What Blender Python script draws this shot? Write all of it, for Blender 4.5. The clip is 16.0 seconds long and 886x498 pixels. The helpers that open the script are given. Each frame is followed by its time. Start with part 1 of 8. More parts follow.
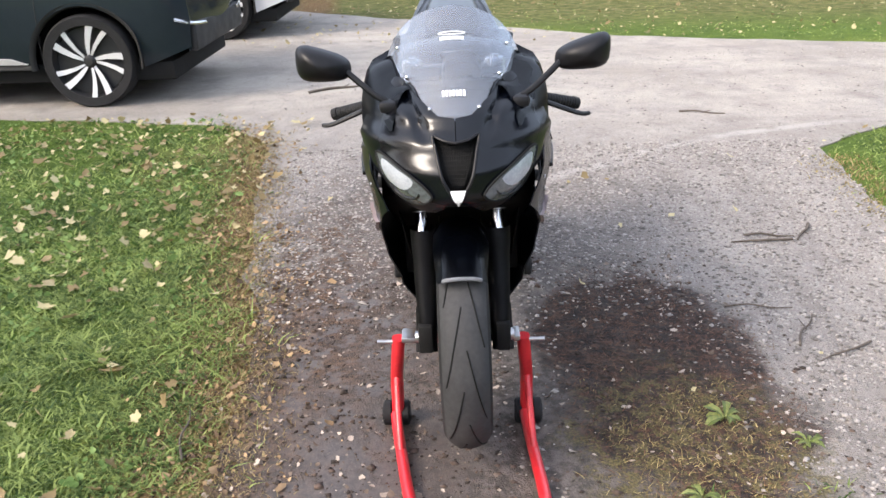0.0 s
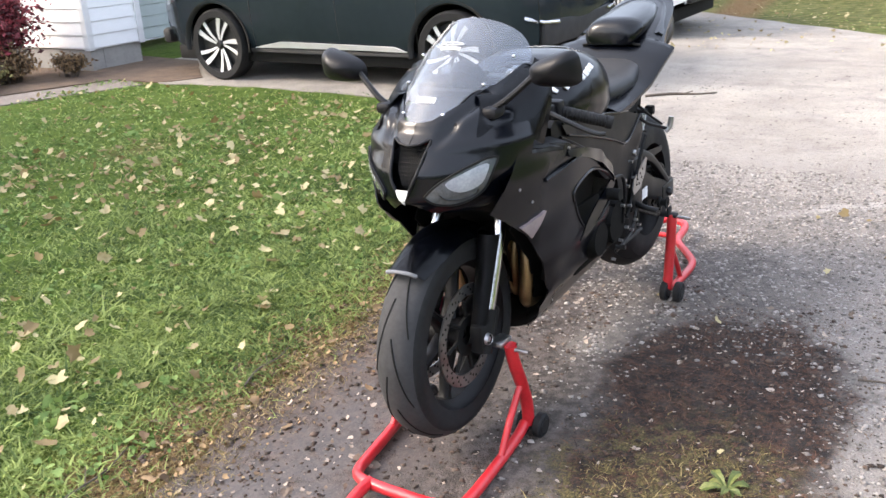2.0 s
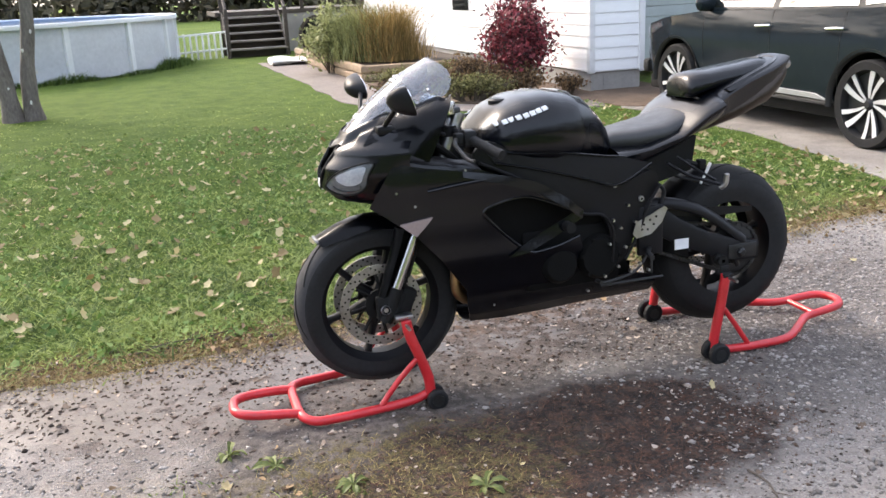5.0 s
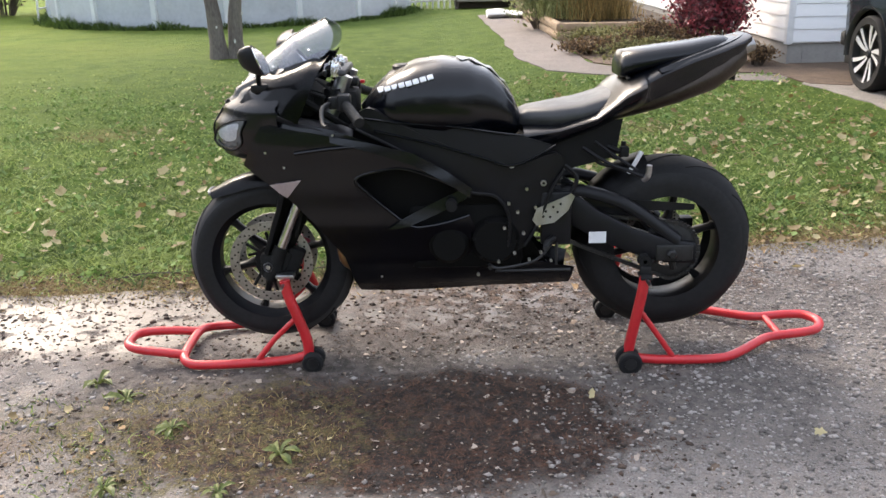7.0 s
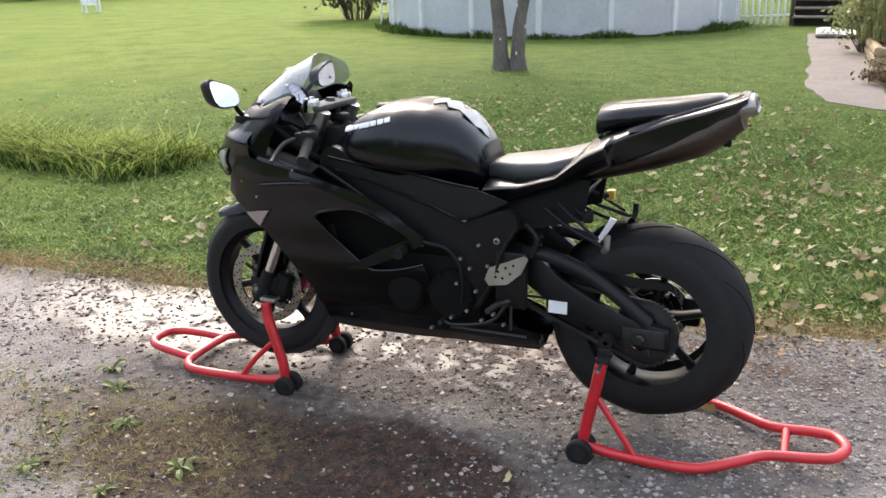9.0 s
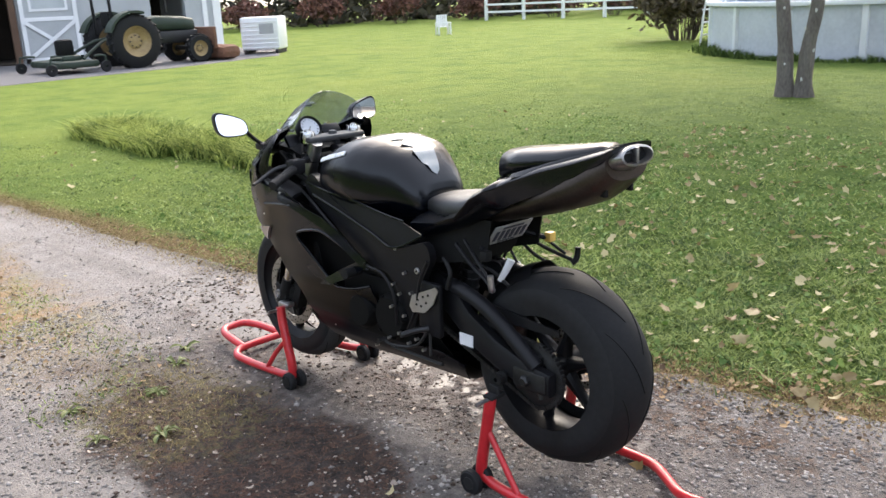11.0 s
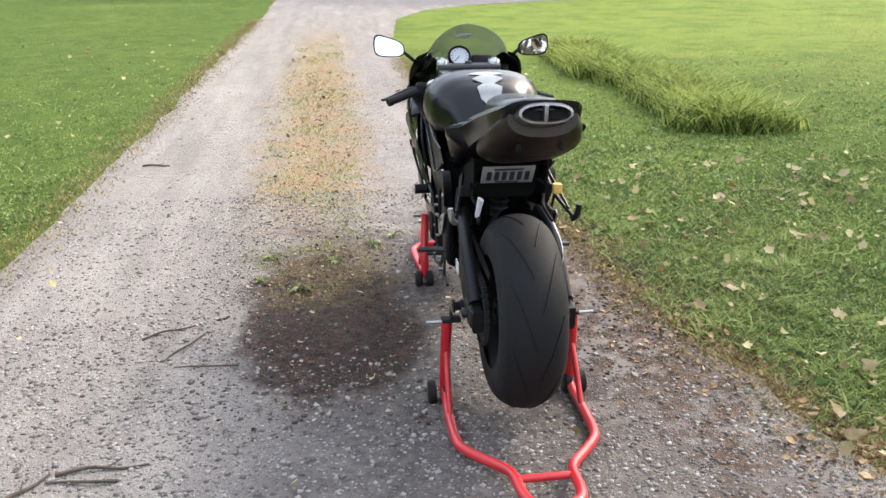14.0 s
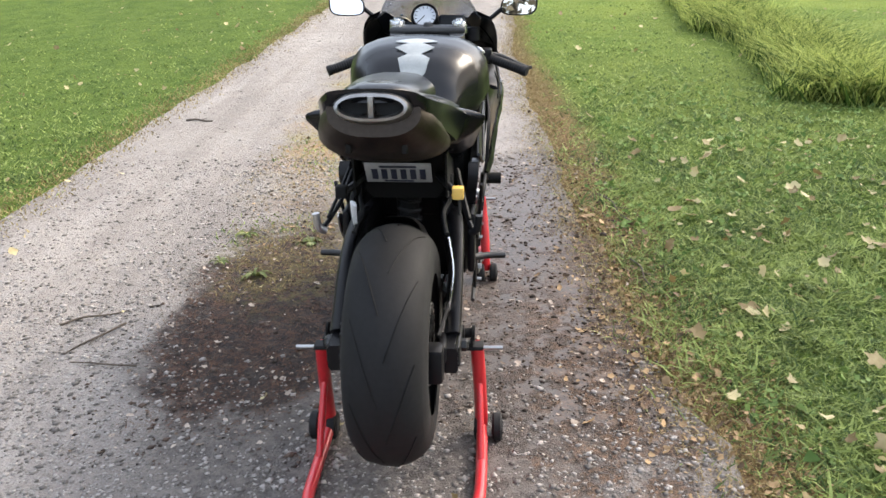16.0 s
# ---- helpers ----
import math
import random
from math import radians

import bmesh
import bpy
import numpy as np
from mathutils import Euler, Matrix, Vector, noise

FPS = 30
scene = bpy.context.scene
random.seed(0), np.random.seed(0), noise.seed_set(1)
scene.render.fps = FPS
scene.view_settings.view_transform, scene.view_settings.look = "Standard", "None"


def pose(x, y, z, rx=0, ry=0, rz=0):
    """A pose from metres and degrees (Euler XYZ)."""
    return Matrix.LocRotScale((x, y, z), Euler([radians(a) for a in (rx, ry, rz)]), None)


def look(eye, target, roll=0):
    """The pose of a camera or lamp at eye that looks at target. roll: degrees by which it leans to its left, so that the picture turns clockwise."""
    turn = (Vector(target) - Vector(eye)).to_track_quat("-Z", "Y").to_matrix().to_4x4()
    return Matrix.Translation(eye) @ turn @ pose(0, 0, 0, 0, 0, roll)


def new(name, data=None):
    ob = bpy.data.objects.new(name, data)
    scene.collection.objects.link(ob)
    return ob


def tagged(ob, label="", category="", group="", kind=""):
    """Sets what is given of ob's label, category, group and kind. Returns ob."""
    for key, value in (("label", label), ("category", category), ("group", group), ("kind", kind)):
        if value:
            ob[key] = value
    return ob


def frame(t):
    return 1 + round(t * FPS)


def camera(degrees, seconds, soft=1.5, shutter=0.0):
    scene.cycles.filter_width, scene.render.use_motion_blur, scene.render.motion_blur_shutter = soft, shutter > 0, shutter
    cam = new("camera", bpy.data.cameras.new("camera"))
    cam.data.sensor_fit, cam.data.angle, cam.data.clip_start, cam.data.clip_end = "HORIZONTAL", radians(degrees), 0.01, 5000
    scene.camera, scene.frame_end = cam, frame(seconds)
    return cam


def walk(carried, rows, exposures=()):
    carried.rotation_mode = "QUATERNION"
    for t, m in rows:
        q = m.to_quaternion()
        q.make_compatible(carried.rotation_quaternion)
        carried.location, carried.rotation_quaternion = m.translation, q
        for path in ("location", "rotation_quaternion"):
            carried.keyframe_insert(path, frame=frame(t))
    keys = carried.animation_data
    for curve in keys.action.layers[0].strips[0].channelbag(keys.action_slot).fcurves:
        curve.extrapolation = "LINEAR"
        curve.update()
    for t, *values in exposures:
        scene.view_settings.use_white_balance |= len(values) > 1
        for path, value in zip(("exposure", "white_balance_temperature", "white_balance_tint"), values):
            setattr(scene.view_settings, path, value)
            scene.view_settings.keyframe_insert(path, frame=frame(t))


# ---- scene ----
cam = camera(53.1, 16.0, soft=1.5, shutter=0.15)
PATH = [
    (0, (-2.865, 0.003, 1.483), (-1.006, 0.036, 0.745), -1.7),
    (0.5, (-3.003, -0.286, 1.502), (-1.167, -0.022, 0.755), -1.6),
    (1, (-2.962, -0.551, 1.478), (-1.17, -0.035, 0.753), -2.3),
    (1.5, (-2.775, -0.871, 1.478), (-1.069, -0.099, 0.775), -3.0),
    (2, (-2.638, -1.245, 1.48), (-1.06, -0.235, 0.78), -3.2),
    (2.5, (-2.431, -1.521, 1.45), (-0.989, -0.323, 0.755), -3.8),
    (3, (-2.216, -1.784, 1.478), (-0.924, -0.414, 0.805), -3.6),
    (3.2, (-2.146, -1.916, 1.453), (-0.934, -0.465, 0.801), -3.5),
    (5.3, (-1.161, -3.032, 1.456), (-0.654, -1.185, 0.881), -2.3),
    (5.5, (-1.022, -3.032, 1.43), (-0.541, -1.181, 0.843), -1.8),
    (6, (-0.718, -3.101, 1.451), (-0.364, -1.227, 0.85), -0.6),
    (6.5, (-0.382, -3.161, 1.456), (-0.228, -1.268, 0.83), -0.8),
    (7, (-0.075, -3.098, 1.434), (-0.079, -1.205, 0.79), -1.3),
    (7.5, (0.231, -3.007, 1.468), (0.067, -1.113, 0.846), -1.3),
    (8, (0.601, -2.98, 1.472), (0.226, -1.114, 0.859), -1.2),
    (8.2, (0.714, -2.954, 1.485), (0.256, -1.108, 0.867), -1.2),
    (10.3, (1.95, -2.261, 1.528), (0.767, -0.75, 0.967), -2.1),
    (10.5, (2.085, -2.24, 1.565), (0.835, -0.781, 1.01), -2.5),
    (11, (2.378, -2.077, 1.561), (0.98, -0.758, 1.008), -2.7),
    (11.5, (2.676, -1.876, 1.572), (1.124, -0.757, 0.988), -2.6),
    (12, (2.825, -1.609, 1.563), (1.146, -0.718, 0.939), -1.2),
    (12.5, (3.019, -1.36, 1.577), (1.236, -0.672, 0.988), -2.5),
    (13, (3.287, -1.099, 1.588), (1.448, -0.581, 0.997), -2.2),
    (13.5, (3.339, -0.822, 1.545), (1.48, -0.438, 0.916), -0.7),
    (14, (3.357, -0.575, 1.567), (1.483, -0.35, 0.903), -1.1),
    (14.5, (3.458, -0.308, 1.574), (1.578, -0.26, 0.892), -1.2),
    (15, (3.354, -0.116, 1.557), (1.488, -0.172, 0.839), -0.6),
    (15.5, (3.067, 0.068, 1.552), (1.215, -0.033, 0.804), -1.3),
    (16, (2.779, 0.294, 1.535), (0.939, 0.142, 0.766), -2.0),
]
walk(cam, [(t, look(eye, target, roll)) for t, eye, target, roll in PATH], [(0, 1.82, 6550, 12), (1.5, 1.98, 6520, 12), (2.5, 2.14, 6850, 12), (3.2, 2.08, 6900, 12), (5.5, 1.80, 6650, 13), (7, 1.72, 6830, 12), (11, 1.75, 6650, 11), (13, 1.83, 6750, 9), (16, 1.84, 6750, 9)])

# ==== world
world = bpy.data.worlds.new("sky")
scene.world = world
world.use_nodes = True
nt = world.node_tree
sky = nt.nodes.new("ShaderNodeTexSky")
sky.sky_type = "NISHITA"
sky.sun_disc = False
sky.dust_density = 3.5
SUN_EL, SUN_AZ = 37.0, -32.0  # degrees; azimuth clockwise from +Y
sky.sun_elevation = radians(SUN_EL)
sky.sun_rotation = radians(SUN_AZ)
nt.nodes["Background"].inputs["Strength"].default_value = 0.15
# thin pale cloud over the whole sky
veil = nt.nodes.new("ShaderNodeMix")
veil.data_type = "RGBA"
veil.inputs[0].default_value = 0.35
veil.inputs[7].default_value = (5.6, 5.9, 6.4, 1)
nt.links.new(sky.outputs[0], veil.inputs[6])
nt.links.new(veil.outputs[2], nt.nodes["Background"].inputs[0])
sun = new("sun", bpy.data.lights.new("sun", "SUN"))
sun.data.energy = 1.0
sun.data.angle = radians(20)
sun.data.color = (1.0, 0.93, 0.83)
sun.matrix_world = look((0, 0, 0), (-math.sin(radians(SUN_AZ)) * math.cos(radians(SUN_EL)),
                                    -math.cos(radians(SUN_AZ)) * math.cos(radians(SUN_EL)), -math.sin(radians(SUN_EL))))


# ==== tools
def link(parent, ob):
    if parent is not None:
        ob.parent = parent
    return ob


def to_mesh(name, bm, material, crease=40):
    bmesh.ops.recalc_face_normals(bm, faces=bm.faces[:])
    lim = radians(crease)
    for f in bm.faces:
        f.smooth = True
    for e in bm.edges:
        if len(e.link_faces) == 2 and e.calc_face_angle(0) > lim:
            e.smooth = False
    me = bpy.data.meshes.new(name)
    bm.to_mesh(me)
    bm.free()
    for m in (material if isinstance(material, (list, tuple)) else [material]):
        me.materials.append(m)
    return me


def part(name, bm, material, parent, label="", crease=40):
    """One mesh object under a thing or under a part."""
    ob = link(parent, new(name, to_mesh(name, bm, material, crease)))
    return tagged(ob, label)


def thing(name, label, category, group="", kind=""):
    """An Empty at the base of a thing that parents its parts."""
    return tagged(new(name), label, category, group, kind)


def solid(name, bm, material, label, category, group="", kind="", crease=40):
    return tagged(new(name, to_mesh(name, bm, material, crease)), label, category, group, kind)


def spline(pts, n=6, closed=False):
    """Catmull-Rom through the points, n steps between each two."""
    P = [Vector(p) for p in pts]
    k, out = len(P), []
    for i in range(k if closed else k - 1):
        a, b, c, d = (P[(i + j) % k] if closed else P[min(max(i + j, 0), k - 1)] for j in (-1, 0, 1, 2))
        for s in range(n):
            t = s / n
            out.append(0.5 * (2 * b + (c - a) * t + (2 * a - 5 * b + 4 * c - d) * t * t + (3 * b - a - 3 * c + d) * t ** 3))
    if not closed:
        out.append(P[-1])
    return out


def curve_at(table, x):
    """Smooth value at x of a table of (x, value) in rising x."""
    xs = [t[0] for t in table]
    if x <= xs[0]:
        return table[0][1]
    if x >= xs[-1]:
        return table[-1][1]
    i = max(j for j in range(len(xs)) if xs[j] <= x)
    i = min(i, len(xs) - 2)
    t = (x - xs[i]) / (xs[i + 1] - xs[i])
    t = t * t * (3 - 2 * t)
    return table[i][1] * (1 - t) + table[i + 1][1] * t


def loft(bm, rings, caps=True, closed=True):
    rows = [[bm.verts.new(p) for p in r] for r in rings]
    n = len(rows[0])
    for a, b in zip(rows, rows[1:]):
        for i in range(n if closed else n - 1):
            j = (i + 1) % n
            bm.faces.new((a[i], a[j], b[j], b[i]))
    if caps and closed:
        bm.faces.new(list(reversed(rows[0])))
        bm.faces.new(rows[-1])
    return bm


def tube(bm, pts, r, seg=10, bend=5, closed=False, caps=True, flat=1.0):
    """A round bar along a bent line. r: one radius, or one for each end."""
    P = spline(pts, bend, closed) if bend > 1 else [Vector(p) for p in pts]
    r0, r1 = r if isinstance(r, tuple) else (r, r)
    n = len(P)
    side = None
    rings = []
    for i, p in enumerate(P):
        d = (P[(i + 1) % n] - P[i - 1]) if closed else (P[min(i + 1, n - 1)] - P[max(i - 1, 0)])
        d.normalize()
        if side is None:
            side = d.orthogonal().normalized()
        side = (side - d * side.dot(d)).normalized()
        up = d.cross(side)
        rr = r0 + (r1 - r0) * i / max(n - 1, 1)
        rings.append([p + rr * (math.cos(a) * side + flat * math.sin(a) * up) for a in (2 * math.pi * k / seg for k in range(seg))])
    if closed:
        rings.append(rings[0])
        loft(bm, rings, caps=False)
        bmesh.ops.remove_doubles(bm, verts=bm.verts[:], dist=1e-6)
    else:
        loft(bm, rings, caps)
    return bm


def box(bm, x0, y0, z0, x1, y1, z1, bevel=0.0, m=None):
    made = bmesh.ops.create_cube(bm, size=1)["verts"]
    for v in made:
        v.co = Vector(((x0 + x1) / 2 + v.co.x * (x1 - x0), (y0 + y1) / 2 + v.co.y * (y1 - y0), (z0 + z1) / 2 + v.co.z * (z1 - z0)))
        if m is not None:
            v.co = m @ v.co
    if bevel > 0:
        es = list({e for v in made for e in v.link_edges})
        bmesh.ops.bevel(bm, geom=es, offset=bevel, segments=2, profile=0.5, affect="EDGES")
    return bm


def rod(bm, a, b, r, r2=None, seg=12):
    return tube(bm, [a, b], (r, r if r2 is None else r2), seg, 1)


def lathe(bm, profile, centre, axis="y", seg=48, closed=False, a0=0.0, a1=360.0):
    """Turns a profile of (radius, offset along the axis) about an axis through centre."""
    c = Vector(centre)
    full = abs(a1 - a0) >= 359.9
    rings = []
    for k in range(seg + (0 if full else 1)):
        a = radians(a0 + (a1 - a0) * k / seg)
        ca, sa = math.cos(a), math.sin(a)
        if axis == "y":
            rings.append([c + Vector((r * ca, o, r * sa)) for r, o in profile])
        elif axis == "x":
            rings.append([c + Vector((o, r * ca, r * sa)) for r, o in profile])
        else:
            rings.append([c + Vector((r * ca, r * sa, o)) for r, o in profile])
    if full:
        rings.append(rings[0])
    loft(bm, rings, caps=not full and closed, closed=closed)
    bmesh.ops.remove_doubles(bm, verts=bm.verts[:], dist=1e-6)
    return bm


def panel(bm, outline, place, thick=0.004, step=0.03, inward=None):
    """A curved sheet: a flat outline (u, v), cut into a fine grid, laid out by place(u, v) and given thickness."""
    sub = bmesh.new()
    sub.faces.new([sub.verts.new((p[0], p[1], 0)) for p in outline])
    us, vs = [p[0] for p in outline], [p[1] for p in outline]
    for k, (lo, hi) in enumerate(((min(us), max(us)), (min(vs), max(vs)))):
        n = int((hi - lo) / step)
        for i in range(1, n + 1):
            co = [0, 0, 0]
            no = [0, 0, 0]
            co[k], no[k] = lo + (hi - lo) * i / (n + 1), 1
            bmesh.ops.bisect_plane(sub, geom=sub.verts[:] + sub.edges[:] + sub.faces[:], plane_co=co, plane_no=no, dist=1e-5)
    top, low = {}, {}
    for v in sub.verts:
        p = Vector(place(v.co.x, v.co.y))
        e = 1e-3
        n = (Vector(place(v.co.x + e, v.co.y)) - p).cross(Vector(place(v.co.x, v.co.y + e)) - p)
        n = n.normalized() if n.length > 0 else Vector((0, 0, 1))
        if inward is not None and n.dot(Vector(inward)) < 0:
            n = -n
        top[v], low[v] = bm.verts.new(p), bm.verts.new(p + n * thick)
    for f in sub.faces:
        bm.faces.new([top[v] for v in f.verts])
        bm.faces.new([low[v] for v in reversed(f.verts)])
    for e in sub.edges:
        if len(e.link_faces) == 1:
            a, b = e.verts
            bm.faces.new((top[a], top[b], low[b], low[a]))
    sub.free()
    return bm


def round_outline(pts, n=4):
    return [(p.x, p.y) for p in spline([(a, b, 0) for a, b in pts], n, True)]


def stuff(name, verts, faces, material, label, category, smooth=False, mat_index=None):
    """Past counting: one mesh of many small pieces."""
    me = bpy.data.meshes.new(name)
    v = np.asarray(verts, dtype=np.float32).reshape(-1, 3)
    f = np.asarray(faces, dtype=np.int32)
    me.vertices.add(len(v))
    me.vertices.foreach_set("co", v.ravel())
    me.loops.add(f.size)
    me.loops.foreach_set("vertex_index", f.ravel())
    me.polygons.add(len(f))
    me.polygons.foreach_set("loop_start", np.arange(0, f.size, f.shape[1], dtype=np.int32))
    if mat_index is not None:
        me.polygons.foreach_set("material_index", np.asarray(mat_index, dtype=np.int32))
    if smooth:
        me.polygons.foreach_set("use_smooth", np.ones(len(f), dtype=bool))
    for m in (material if isinstance(material, (list, tuple)) else [material]):
        me.materials.append(m)
    me.update(calc_edges=True)
    me.validate()
    return tagged(new(name, me), label, category, kind="stuff")


# ==== materials
def mat(name, c1, c2=None, scale=4.0, rough=0.5, rough2=None, metal=0.0, bump=0.0, bscale=60.0, coat=0.0, spec=0.5,
        trans=0.0, fine=0.35, island=0.0, random=0.0, sub=0.0, distort=0.0, stretch=None, depth=0.004, alpha=1.0):
    """A surface with colour and gloss that vary at two scales, and a fine relief."""
    m = bpy.data.materials.new(name)
    m.use_nodes = True
    t = m.node_tree
    N, L = t.nodes, t.links
    p = N["Principled BSDF"]
    p.inputs["Roughness"].default_value = rough
    p.inputs["Metallic"].default_value = metal
    p.inputs["Specular IOR Level"].default_value = spec
    p.inputs["Coat Weight"].default_value = coat
    p.inputs["Coat Roughness"].default_value = 0.05
    p.inputs["Transmission Weight"].default_value = trans
    p.inputs["Alpha"].default_value = alpha
    c2 = c2 or tuple(v * 0.75 for v in c1)
    geo = N.new("ShaderNodeTexCoord")
    at = geo.outputs["Object"]
    if stretch:
        mp = N.new("ShaderNodeMapping")
        mp.inputs["Scale"].default_value = stretch
        L.new(at, mp.inputs["Vector"])
        at = mp.outputs[0]
    a, b = N.new("ShaderNodeTexNoise"), N.new("ShaderNodeTexNoise")
    a.inputs["Scale"].default_value, a.inputs["Detail"].default_value = scale, 5
    b.inputs["Scale"].default_value, b.inputs["Detail"].default_value = scale * 9, 4
    a.inputs["Distortion"].default_value = distort
    for n in (a, b):
        L.new(at, n.inputs["Vector"])
    mixf = N.new("ShaderNodeMath")
    mixf.operation = "MULTIPLY_ADD"
    mixf.inputs[1].default_value = fine
    L.new(b.outputs["Fac"], mixf.inputs[0])
    sc = N.new("ShaderNodeMath")
    sc.operation = "MULTIPLY"
    sc.inputs[1].default_value = 1.0 - fine
    L.new(a.outputs["Fac"], sc.inputs[0])
    L.new(sc.outputs[0], mixf.inputs[2])
    fac = mixf.outputs[0]
    if island or random:
        g = N.new("ShaderNodeNewGeometry").outputs["Random Per Island"] if island else N.new("ShaderNodeObjectInfo").outputs["Random"]
        k = N.new("ShaderNodeMath")
        k.operation = "MULTIPLY_ADD"
        k.inputs[1].default_value = island or random
        k.inputs[2].default_value = -0.5 * (island or random)
        L.new(g, k.inputs[0])
        s = N.new("ShaderNodeMath")
        s.operation = "ADD"
        L.new(fac, s.inputs[0])
        L.new(k.outputs[0], s.inputs[1])
        fac = s.outputs[0]
    ramp = N.new("ShaderNodeValToRGB")
    ramp.color_ramp.elements[0].position, ramp.color_ramp.elements[1].position = 0.3, 0.7
    ramp.color_ramp.elements[0].color, ramp.color_ramp.elements[1].color = (*c2, 1), (*c1, 1)
    L.new(fac, ramp.inputs[0])
    L.new(ramp.outputs[0], p.inputs["Base Color"])
    if rough2 is not None:
        r = N.new("ShaderNodeMapRange")
        r.inputs["From Min"].default_value, r.inputs["From Max"].default_value = 0.35, 0.65
        r.inputs["To Min"].default_value, r.inputs["To Max"].default_value = rough, rough2
        L.new(a.outputs["Fac"], r.inputs["Value"])
        L.new(r.outputs[0], p.inputs["Roughness"])
    if bump:
        h = N.new("ShaderNodeTexNoise")
        h.inputs["Scale"].default_value, h.inputs["Detail"].default_value = bscale, 4
        L.new(at, h.inputs["Vector"])
        bp = N.new("ShaderNodeBump")
        bp.inputs["Strength"].default_value, bp.inputs["Distance"].default_value = bump, depth
        L.new(h.outputs["Fac"], bp.inputs["Height"])
        L.new(bp.outputs[0], p.inputs["Normal"])
    if sub:
        tr = N.new("ShaderNodeBsdfTranslucent")
        mx = N.new("ShaderNodeMixShader")
        mx.inputs[0].default_value = sub
        L.new(ramp.outputs[0], tr.inputs[0])
        L.new(p.outputs[0], mx.inputs[1])
        L.new(tr.outputs[0], mx.inputs[2])
        L.new(mx.outputs[0], N["Material Output"].inputs[0])
    return m


def glass_mat(name, tint, rough=0.02, clear=0.8, base=0.04, haze=(0.5, 0.5, 0.52)):
    """A thin tinted pane: partly seen through, partly shining."""
    m = bpy.data.materials.new(name)
    m.use_nodes = True
    t = m.node_tree
    N, L = t.nodes, t.links
    gl, tp, mx, fr = N.new("ShaderNodeBsdfGlossy"), N.new("ShaderNodeBsdfTransparent"), N.new("ShaderNodeMixShader"), N.new("ShaderNodeLayerWeight")
    gl.inputs["Roughness"].default_value = rough
    tp.inputs[0].default_value = (*tint, 1)
    fr.inputs["Blend"].default_value = 0.5
    pw, gloss = N.new("ShaderNodeMath"), N.new("ShaderNodeMath")
    pw.operation, gloss.operation = "POWER", "MULTIPLY_ADD"
    pw.inputs[1].default_value = 4.0
    gloss.inputs[1].default_value, gloss.inputs[2].default_value = 0.7, base
    L.new(fr.outputs["Facing"], pw.inputs[0])
    L.new(pw.outputs[0], gloss.inputs[0])
    df, mx2 = N.new("ShaderNodeBsdfDiffuse"), N.new("ShaderNodeMixShader")
    df.inputs[0].default_value = (*haze, 1)
    nz = N.new("ShaderNodeTexNoise")
    nz.inputs["Scale"].default_value = 30
    mr = N.new("ShaderNodeMapRange")
    nz.inputs["Scale"].default_value, nz.inputs["Detail"].default_value = 3.0, 1
    mr.inputs["To Min"].default_value, mr.inputs["To Max"].default_value = (1 - clear) * .35, (1 - clear) * .65
    L.new(nz.outputs["Fac"], mr.inputs["Value"])
    L.new(mr.outputs[0], mx2.inputs[0])
    L.new(tp.outputs[0], mx2.inputs[1])
    L.new(df.outputs[0], mx2.inputs[2])
    L.new(gloss.outputs[0], mx.inputs[0])
    L.new(mx2.outputs[0], mx.inputs[1])
    L.new(gl.outputs[0], mx.inputs[2])
    L.new(mx.outputs[0], N["Material Output"].inputs[0])
    return m


black_paint = mat("black_paint", (0.0011, 0.0018, 0.0042), (0.0007, 0.0011, 0.0024), 3, rough=0.34, rough2=0.44, spec=0.05, coat=0.66, bump=0.012, bscale=9, depth=0.002)
black_paint.node_tree.nodes["Principled BSDF"].inputs["Coat Roughness"].default_value = 0.19
satin_black = mat("satin_black", (0.010, 0.010, 0.012), (0.006, 0.006, 0.007), 8, rough=0.36, rough2=0.48, spec=0.22, bump=0.12, bscale=300, depth=0.001)
matt_black = mat("matt_black", (0.008, 0.008, 0.008), (0.004, 0.004, 0.004), 12, rough=0.75, spec=0.25, bump=0.3, bscale=200, depth=0.001)
rubber = mat("rubber", (0.018, 0.018, 0.019), (0.006, 0.006, 0.0065), 7, rough=0.6, rough2=0.85, spec=0.28, bump=0.3, bscale=180, depth=0.001)
tread_worn = mat("tread_worn", (0.040, 0.040, 0.042), (0.015, 0.015, 0.016), 9, rough=0.75, rough2=0.9, bump=0.35, bscale=160, depth=0.001)
tread_grey = mat("tread_grey", (0.0125, 0.0125, 0.0135), (0.004, 0.004, 0.0045), 8, rough=0.7, rough2=0.85, spec=.3, bump=0.35, bscale=160, depth=0.001)
vinyl = mat("seat_vinyl", (0.030, 0.030, 0.032), (0.018, 0.018, 0.019), 20, rough=0.40, rough2=0.50, spec=0.6, bump=0.3, bscale=420, depth=0.0008)
chrome = mat("chrome", (0.75, 0.75, 0.76), (0.6, 0.6, 0.62), 20, rough=0.12, rough2=0.25, metal=1.0)
alloy = mat("brushed_alloy", (0.52, 0.52, 0.53), (0.35, 0.35, 0.36), 30, rough=0.3, rough2=0.5, metal=1.0, bump=0.2, bscale=300, depth=0.0006)
dark_metal = mat("dark_metal", (0.06, 0.06, 0.062), (0.03, 0.03, 0.03), 18, rough=0.4, rough2=0.6, metal=0.8, bump=0.3, bscale=200, depth=0.001)
titanium = mat("titanium", (0.082, 0.068, 0.058), (0.040, 0.033, 0.029), 14, rough=0.35, rough2=0.55, metal=1.0)
